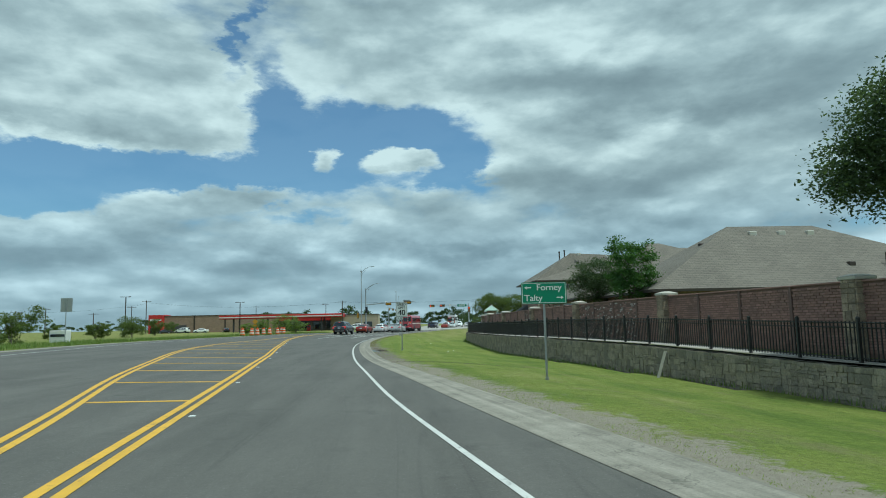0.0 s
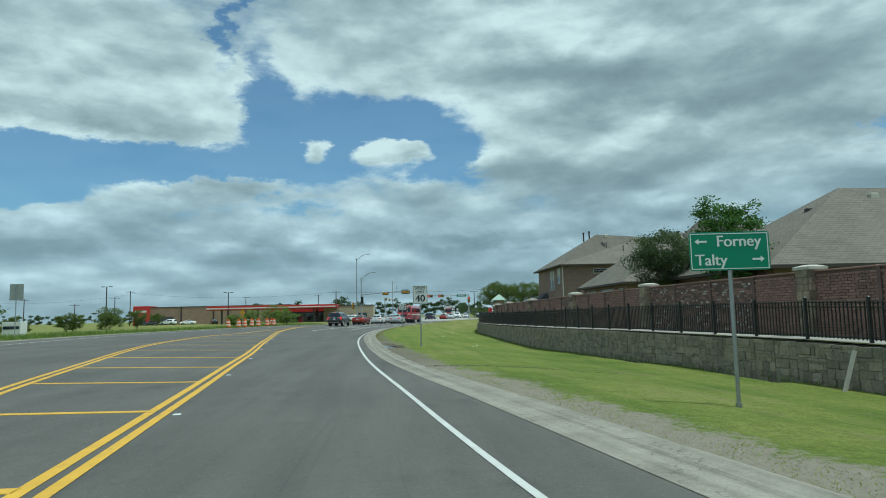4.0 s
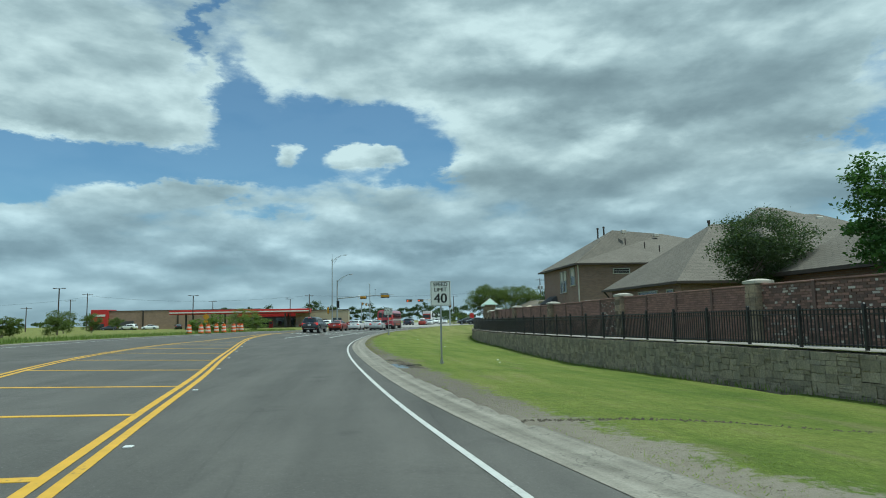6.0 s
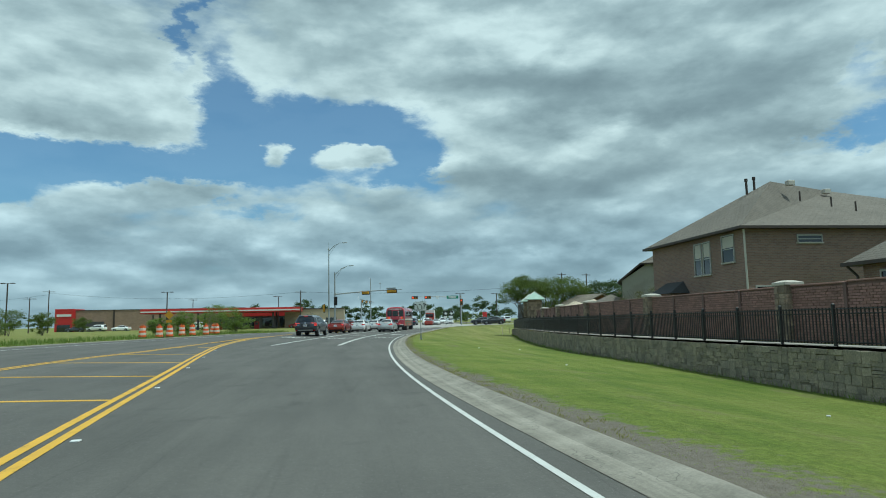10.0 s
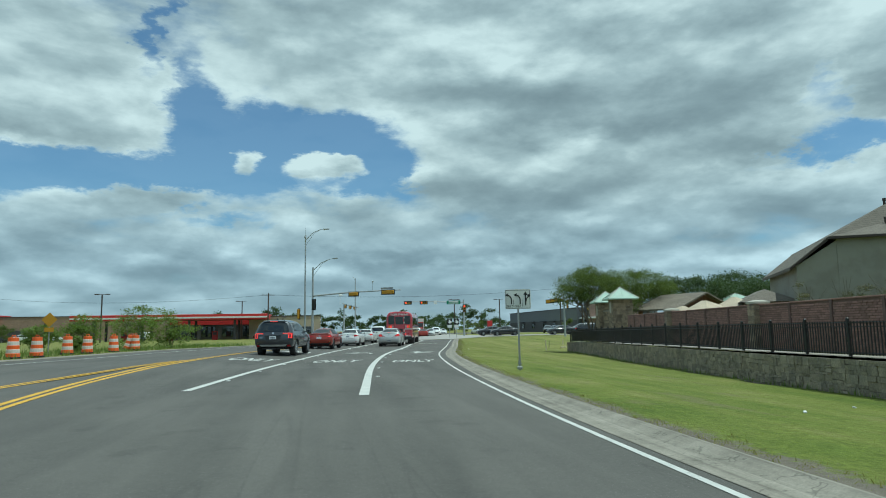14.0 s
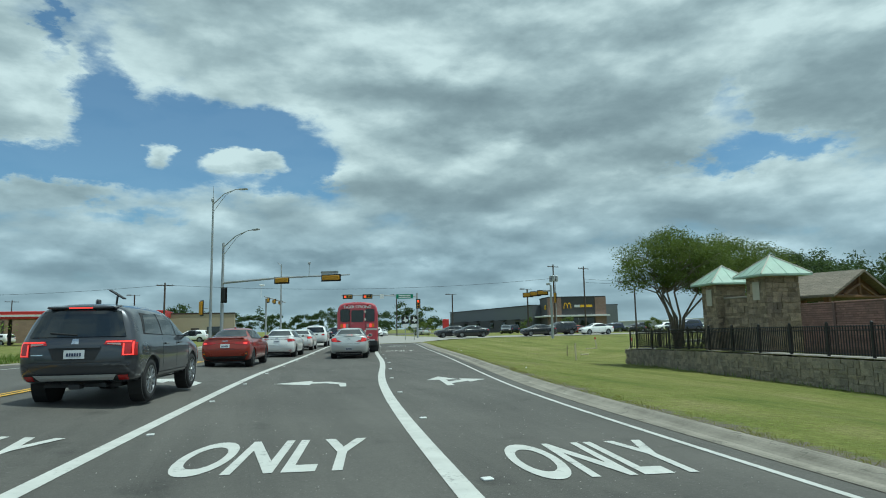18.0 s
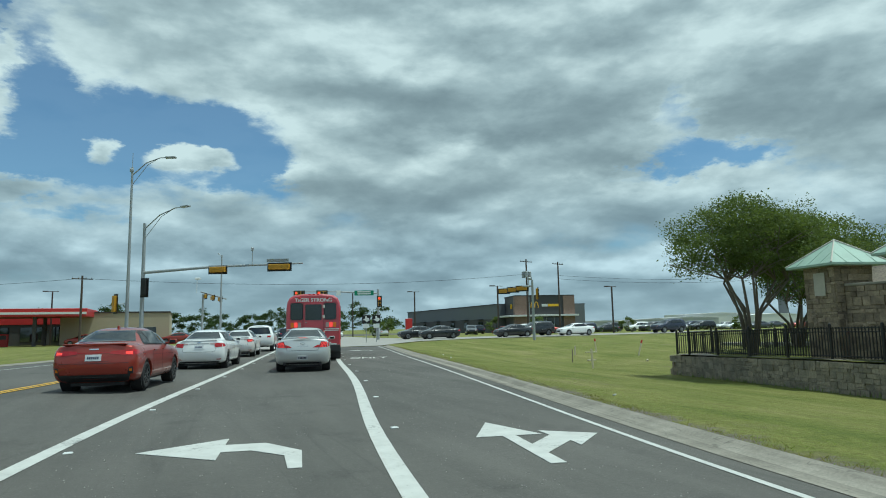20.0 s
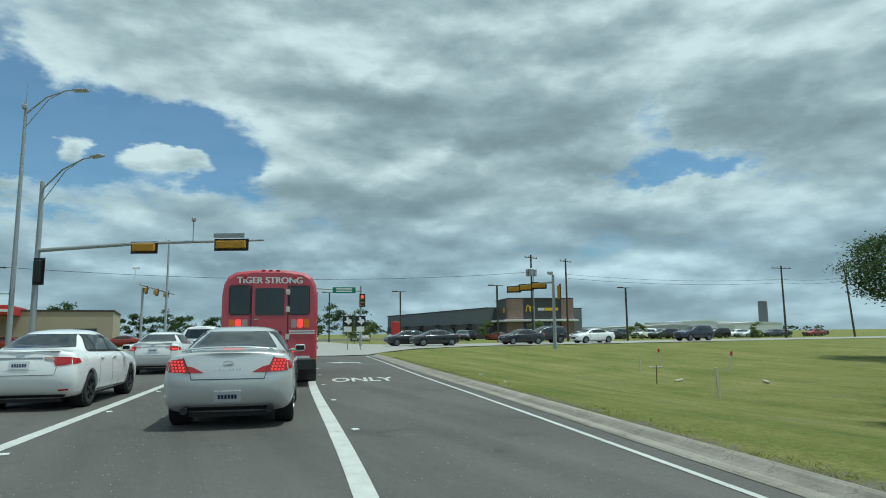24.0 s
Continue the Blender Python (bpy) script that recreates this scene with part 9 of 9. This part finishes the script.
for x, y in ((-15.4, 93.5), (-14.4, 94.6), (-14.0, 96.2), (-13.9, 99.9), (-13.3, 101.2), (-12.6, 103.6), (-12.3, 107.2)):
    drum(x, y)
drum(-12.85, 107.5, 13)
warn = root("warning_sign", pose(-15.5, 101.5, ground_z(-15.5, 101.5), 0, 0, 0), "yellow diamond warning signs on a post", "road sign")
part("post", tube([(0, 0.03, -0.2), (0, 0.03, 2.3)], 0.03, 8), "galv", warn)
part("diamond", moved(box(-0.3, 0.3, -0.01, 0.0, -0.3, 0.3), Matrix.Translation((0, 0, 1.95)) @ Matrix.Rotation(radians(45), 4, "Y")), "signal_yellow", warn)
part("plaque", box(-0.25, 0.25, -0.01, 0.0, 1.25, 1.5), "signal_yellow", warn)

# ---- buildings across the road ----
shop = root("store", Matrix.Identity(4), "long brown block store with a red entrance tower", "building")
wall_box(-71.8, -28, 222, 246, -0.2, 5.6, "brown_wall", shop)
part("parapet", box(-71.9, -27.9, 221.9, 246.1, 5.6, 5.75), "trim_dark", shop)
part("tower", box(-76.3, -71.7, 220.6, 228, -0.2, 6.1, 0.05), "red_wall", shop)
part("tower_bar", box(-75.8, -72.2, 220.5, 220.6, 4.1, 4.7), "white_wall", shop)
part("entrance", box(-75.6, -72.4, 220.4, 220.62, -0.1, 1.9), "car_glass", shop)
part("dock", box(-69.5, -64.5, 221.2, 222.1, -0.1, 2.6), "dark_wall", shop)
for x in (-62, -52, -42):
    part("pilaster", box(x - 0.2, x + 0.2, 221.85, 222, -0.1, 5.6), "trim_dark", shop)

fuel = root("canopy", Matrix.Identity(4), "red forecourt canopy with a white stripe on posts", "canopy")
part("roof", box(-43.5, -10, 183.5, 194, 3.75, 4.75, 0.05), "red_wall", fuel)
part("stripe", box(-43.45, -10.05, 183.42, 183.5, 4.02, 4.3), "white_wall", fuel)
for x in (-40, -32, -24, -16):
    for y in (185.5, 192):
        part("post", box(x - 0.2, x + 0.2, y - 0.2, y + 0.2, -0.1, 3.8, 0.02), "dark_wall", fuel)
for x in (-36, -28, -20):
    pump = root("fuel_pump", pose(x, 189, 0), "red and grey fuel pump under the canopy", "pump", "fuel pumps")
    part("body", box(-0.5, 0.5, -0.3, 0.3, 0, 1.7, 0.04), "red_wall", pump)
    part("screen", box(-0.35, 0.35, -0.32, -0.3, 1.0, 1.5), "dark_wall", pump)
kiosk = root("kiosk", Matrix.Identity(4), "red and dark roadside restaurant under the canopy", "building")
wall_box(-30, -12, 198, 210, -0.1, 3.9, "dark_wall", kiosk)
part("fascia_band", box(-30.1, -11.9, 197.8, 198, 3.0, 4.1), "red_wall", kiosk)
for x in (-28, -24, -20, -16):
    part("window", box(x, x + 2.6, 197.9, 198.02, 0.6, 2.6), "car_glass", kiosk)

tan = root("store", Matrix.Identity(4), "low tan rendered store with a dark parapet", "building")
part("wall", box(-14, -0.5, 190.5, 207, -0.1, 4.3), "tan_wall", tan)
part("parapet", box(-14.1, -0.4, 190.4, 207.1, 4.3, 4.5), "trim_dark", tan)
part("side_door", box(-7, -5.8, 190.4, 190.52, 0, 2.1), "trim_dark", tan)
part("window", box(-4.6, -2.2, 190.4, 190.52, 0.9, 2.3), "car_glass", tan)

food = root("restaurant", Matrix.Identity(4), "flat-roofed dark restaurant with brick corner tower and yellow signs", "building")
part("wing_wall", box(62.3, 84, 213, 272, -0.1, 6.0), "slate_wall", food)
part("wing_band", box(62.2, 62.3, 213.2, 272, 0, 3.0), "dark_wall", food, "charcoal lower wall")
part("wing_cap", box(62.1, 84.2, 213, 272.2, 6.0, 6.15), "dark_roof", food)
mt = Matrix.Translation((62.2, 204.6, 0)) @ Matrix.Rotation(radians(-14), 4, "Z")
part("tower_wall", moved(box(0, 12.0, 0, 9.0, -0.1, 7.3), mt), "dark_wall", food)
part("tower_cap", moved(box(-0.12, 12.12, -0.12, 9.1, 7.3, 7.5), mt), "dark_roof", food)
pier_me = lambda a, b, c, d: uv_planar(mesh_of("brick_pier", *moved(box(a, b, c, d, -0.1, 7.3), mt), "house_brick"))
part("brick_pier", pier_me(-0.15, 2.6, -0.15, 1.2), "house_brick", food)
part("brick_pier", pier_me(9.8, 12.15, -0.15, 1.0), "house_brick", food)
part("awning", moved(box(-1.4, 12.6, -1.3, 0.0, 3.25, 3.6, 0.03), mt), "white_wall", food, "white canopy band")
part("awning_side", moved(box(-1.4, 0.0, 0.0, 9.2, 3.25, 3.6, 0.03), mt), "white_wall", food)
part("glazing", moved(box(3.0, 9.4, -0.08, 0.0, 0.2, 3.0), mt), "car_glass", food)
for x in (4.6, 6.2, 7.8):
    part("mullion", moved(box(x - 0.05, x + 0.05, -0.12, -0.08, 0.2, 3.0), mt), "steel_paint", food)


def arches(x, z, s, flip=None):
    v = []
    for k in (-1, 1):
        pts = [(x + k * s * 0.5 + s * 0.5 * math.cos(radians(a)), -0.12, z + s * 1.5 * math.sin(radians(a))) for a in range(0, 181, 20)]
        v.append(tube(pts, s * 0.11, 6))
    return join(*v)


part("yellow_sign", moved(arches(3.9, 5.0, 0.75), mt), "gold", food, "yellow double-curve emblem")
part("white_bar", moved(box(5.4, 6.6, -0.1, 0.0, 5.2, 5.7), mt), "white_wall", food)
part("yellow_bar", moved(box(6.7, 9.2, -0.1, 0.0, 5.2, 5.7), mt), "gold", food)
part("yellow_sign", moved(arches(-3.5, 4.9, 0.6), mt @ Matrix.Rotation(radians(-90), 4, "Z") @ Matrix.Translation((0.5, 0, 0))), "gold", food)
for y in (220, 228, 236, 246, 256):
    part("drive_window", box(62.08, 62.2, y, y + 2.2, 1.1, 2.4), "car_glass", food)
    part("small_awning", box(61.3, 62.2, y - 0.4, y + 2.6, 2.9, 3.05), "dark_roof", food)

menu = root("red_sign_post", pose(29.6, 173.8, 0.1), "red vertical roadside sign box", "sign")
part("body", box(-0.45, 0.45, -0.2, 0.2, 0, 2.6, 0.04), "red_wall", menu)
part("foot", box(-0.55, 0.55, -0.3, 0.3, -0.2, 0.1, 0.02), "concrete", menu)

# cars waiting on the side road and parked beyond
SIDE = 0.06
for x, y, turn, paint, rows, label in (
        (29.1, 161.8, 86, "paint_black", SEDAN, "black sedan waiting on the side road"), (30.5, 158.6, 86, "paint_black", SEDAN, "dark sedan waiting on the side road"),
        (39.7, 158.4, 88, "paint_black", SEDAN, "dark sedan driving on the side road"), (44.7, 162.0, 88, "paint_black", SUV, "black suv waiting on the side road"), (48.2, 158.4, 88, "paint_white", SEDAN, "white sedan with dark glass on the side road"),
        (64.0, 160.4, 90, "paint_blue", SUV, "dark blue suv on the side road")):
    small_car(car_pose(x, y, turn, side_z(x)), paint, label, rows)
master = {}
rng = random.Random(9)
kinds = [("paint_white", SUV, "white suv parked in the lot"), ("paint_silver", SEDAN, "silver sedan parked in the lot"), ("paint_black", SUV, "black suv parked in the lot"), ("paint_grey", SEDAN, "grey sedan parked in the lot"), ("paint_black", SEDAN, "black sedan parked in the lot"), ("paint_white", SEDAN, "white sedan parked in the lot"), ("paint_red", SEDAN, "red car parked in the lot"), ("paint_blue", SUV, "dark blue car parked in the lot")]
spots = [(66.5, 184.0, 82), (68.0, 188.5, 95), (71.5, 184.5, 84), (75.5, 189.0, 88), (79.5, 182.0, 84), (81.0, 188.5, 92), (86.0, 184.0, 85), (93.5, 188.5, 88), (97.0, 181.0, 85), (101.5, 188, 90), (56.5, 186.5, 60), (59.5, 184.0, 75), (48.5, 196, 160), (52.0, 199, 0), (55.5, 193, 20), (59, 196, 170), (89.5, 181, 82), (106, 184, 85), (42, 204, 10), (36.5, 208, 10),
         (93, 199, 86), (98.5, 203, 90), (104, 198, 84), (110, 204, 88), (116, 199, 92), (122, 206, 86), (128, 200, 90), (134, 205, 85), (87, 205, 90), (141, 201, 88), (113, 190, 84), (119, 186, 90),
         (-47, 205, 20), (-55, 214, 90), (-60, 211, 80), (-66, 214, 90), (-34, 200, 60), (-8, 184, 70), (-4, 182, 80), (3, 188, 70), (14.5, 182, 0), (16, 191, 170), (20, 200, 172), (11, 200, 175), (17.5, 174.5, -12), (20.8, 186.0, 170), (23.5, 196, 172), (27, 208, 174), (8.2, 176, 40)]
for i, (x, y, turn) in enumerate(spots):
    paint, rows, label = kinds[rng.randrange(len(kinds))]
    if label not in master:
        master[label] = small_car(car_pose(x, y, turn, -0.01), paint, label, rows)
    else:
        copy_thing(master[label], car_pose(x, y, turn, -0.01))

lot = [(-95, 176), (-4, 176), (0, 188), (-2, 220), (-95, 220)]
thing("parking_lot", [(x, y, 0.03) for x, y in lot], [tuple(range(5))], "asphalt", "grey asphalt parking lot by the store", "parking lot", "structure")
lot = [(34, 176), (150, 174), (150, 212), (76, 212), (60, 203), (60, 280), (34, 280)]
thing("parking_lot", [(x, y, 0.035) for x, y in lot], [tuple(range(7))], "asphalt", "grey asphalt parking lot by the restaurant", "parking lot", "structure")

# a lorry on the road beyond the lights
truck = root("lorry", pose(22.5, 214, 0.03, 0, 0, 172), "red lorry with a white box trailer", "truck")
part("cab", box(-1.15, 1.15, 0, 2.2, 0.6, 3.1, 0.15), "paint_red", truck)
part("bonnet", box(-0.9, 0.9, 2.1, 3.4, 0.6, 1.8, 0.15), "paint_red", truck)
part("windscreen", box(-1.0, 1.0, 2.16, 2.24, 1.9, 2.8), "car_glass", truck)
part("grille", box(-0.5, 0.5, 3.38, 3.43, 0.8, 1.6), "chrome", truck)
part("trailer", box(-1.25, 1.25, -12.5, -0.5, 1.1, 3.9, 0.03), "white_wall", truck)
part("chassis", box(-0.5, 0.5, -12.3, 3.0, 0.6, 1.1), "plastic", truck)
for y in (2.7, -0.2, -10.2, -11.4):
    for s in (-1, 1):
        wheel(truck, s * 1.15, y, 0.5, "rim", 5)

# low shrubs along the lots
for i in range(18):
    x = 62 + i * 2.6
    shrub("hedge_shrub", x, 178.5 + 1.2 * math.sin(i), 0.05, 0.7, 0.9, 260, 0.09, "leaf_dark", "small clipped shrub along the parking lot", 200 + i, "hedge shrubs")
for i, (x, y, h) in enumerate(((53.0, 196.5, 3.4), (58.5, 190.0, 2.8), (27.0, 182.0, 3.0), (31.5, 190, 2.6), (70, 180, 2.4), (90, 176, 2.4))):
    tree("tree", x, y, 0.0, 1, [(0, 0, h * 0.65, 1.2, 1.2, h * 0.42)], 900, 0.13, "leaf", "small young tree by the parking lot", 230 + i, "young trees", 0.06)

# far woods and works on the skyline
def woods(name, spots, label, seed, size=0.32, mat="far_trees", count=1500):
    clouds = []
    g = np.random.RandomState(seed)
    for x, y, r, h in spots:
        blobs = [(x + g.uniform(-0.4, 0.4) * r, y + g.uniform(-0.4, 0.4) * r, h * g.uniform(0.4, 0.7), r * g.uniform(0.5, 0.8), r * g.uniform(0.5, 0.8), h * g.uniform(0.3, 0.42)) for _ in range(3)]
        clouds.append(leaf_cloud(blobs, count, size, int(g.randint(1e6))))
    v = np.concatenate([c[0] for c in clouds])
    f, n = [], 0
    for c in clouds:
        f += [tuple(i + n for i in q) for q in c[1]]
        n += len(c[0])
    thing(name, v, f, mat, label, "woods", "stuff")


g = np.random.RandomState(3)
woods("far_woods", [(x, 300 + 14 * math.sin(x * 0.07) + g.uniform(-8, 8), g.uniform(5, 8), g.uniform(6.0, 10.0)) for x in np.arange(-60, 62, 5.0)], "dark green belt of far trees beyond the crossing", 3)
woods("far_woods", [(x, 420 + g.uniform(-15, 15), g.uniform(7, 10), g.uniform(5, 8)) for x in np.arange(-330, -40, 10.0)], "low belt of far trees", 4, 0.5, count=500)
woods("far_woods", [(x, 520 + g.uniform(-40, 40), g.uniform(6, 9), g.uniform(4, 7)) for x in np.arange(90, 620, 17.0)], "scattered far trees on the skyline", 5, 0.5, count=400)
woods("far_woods", [(34 + g.uniform(-6, 6), 235 + i * 7, g.uniform(3, 5), g.uniform(4, 6.5)) for i in range(8)], "small trees beside the far road", 6, 0.2, count=900)

works = root("factory", Matrix.Translation((5, 100, 0)) @ Matrix.Rotation(radians(-10), 4, "Z") @ Matrix.Translation((-5, -100, 0)), "pale far factory sheds with a grey silo", "building")
for x0, x1, y0, h in ((255, 300, 520, 5), (285, 350, 540, 8), (330, 372, 520, 6.5), (215, 262, 500, 4), (150, 220, 470, 3)):
    part("shed", join(box(x0, x1, y0, y0 + 30, -0.5, h), ([(x0, y0 - 0.2, h), (x1, y0 - 0.2, h), ((x0 + x1) / 2, y0 - 0.2, h + 1.1), (x0, y0 + 30, h), (x1, y0 + 30, h), ((x0 + x1) / 2, y0 + 30, h + 1.1)], [(0, 1, 2), (3, 5, 4), (0, 2, 5, 3), (1, 4, 5, 2)])), "far_shed" if h < 6 else "white_wall", works)
part("silo", moved(lathe([(3.4, -0.5), (3.4, 23), (3.0, 24)], 18), Matrix.Translation((372, 540, 0))), "slate_wall", works)

# ---- single stones and bricks of the stretch nearest to the road ----
for piece in STONES:
    part("stone", piece, "stone", wall)
for piece in BRICKS:
    part("brick", piece, "brick", screen)
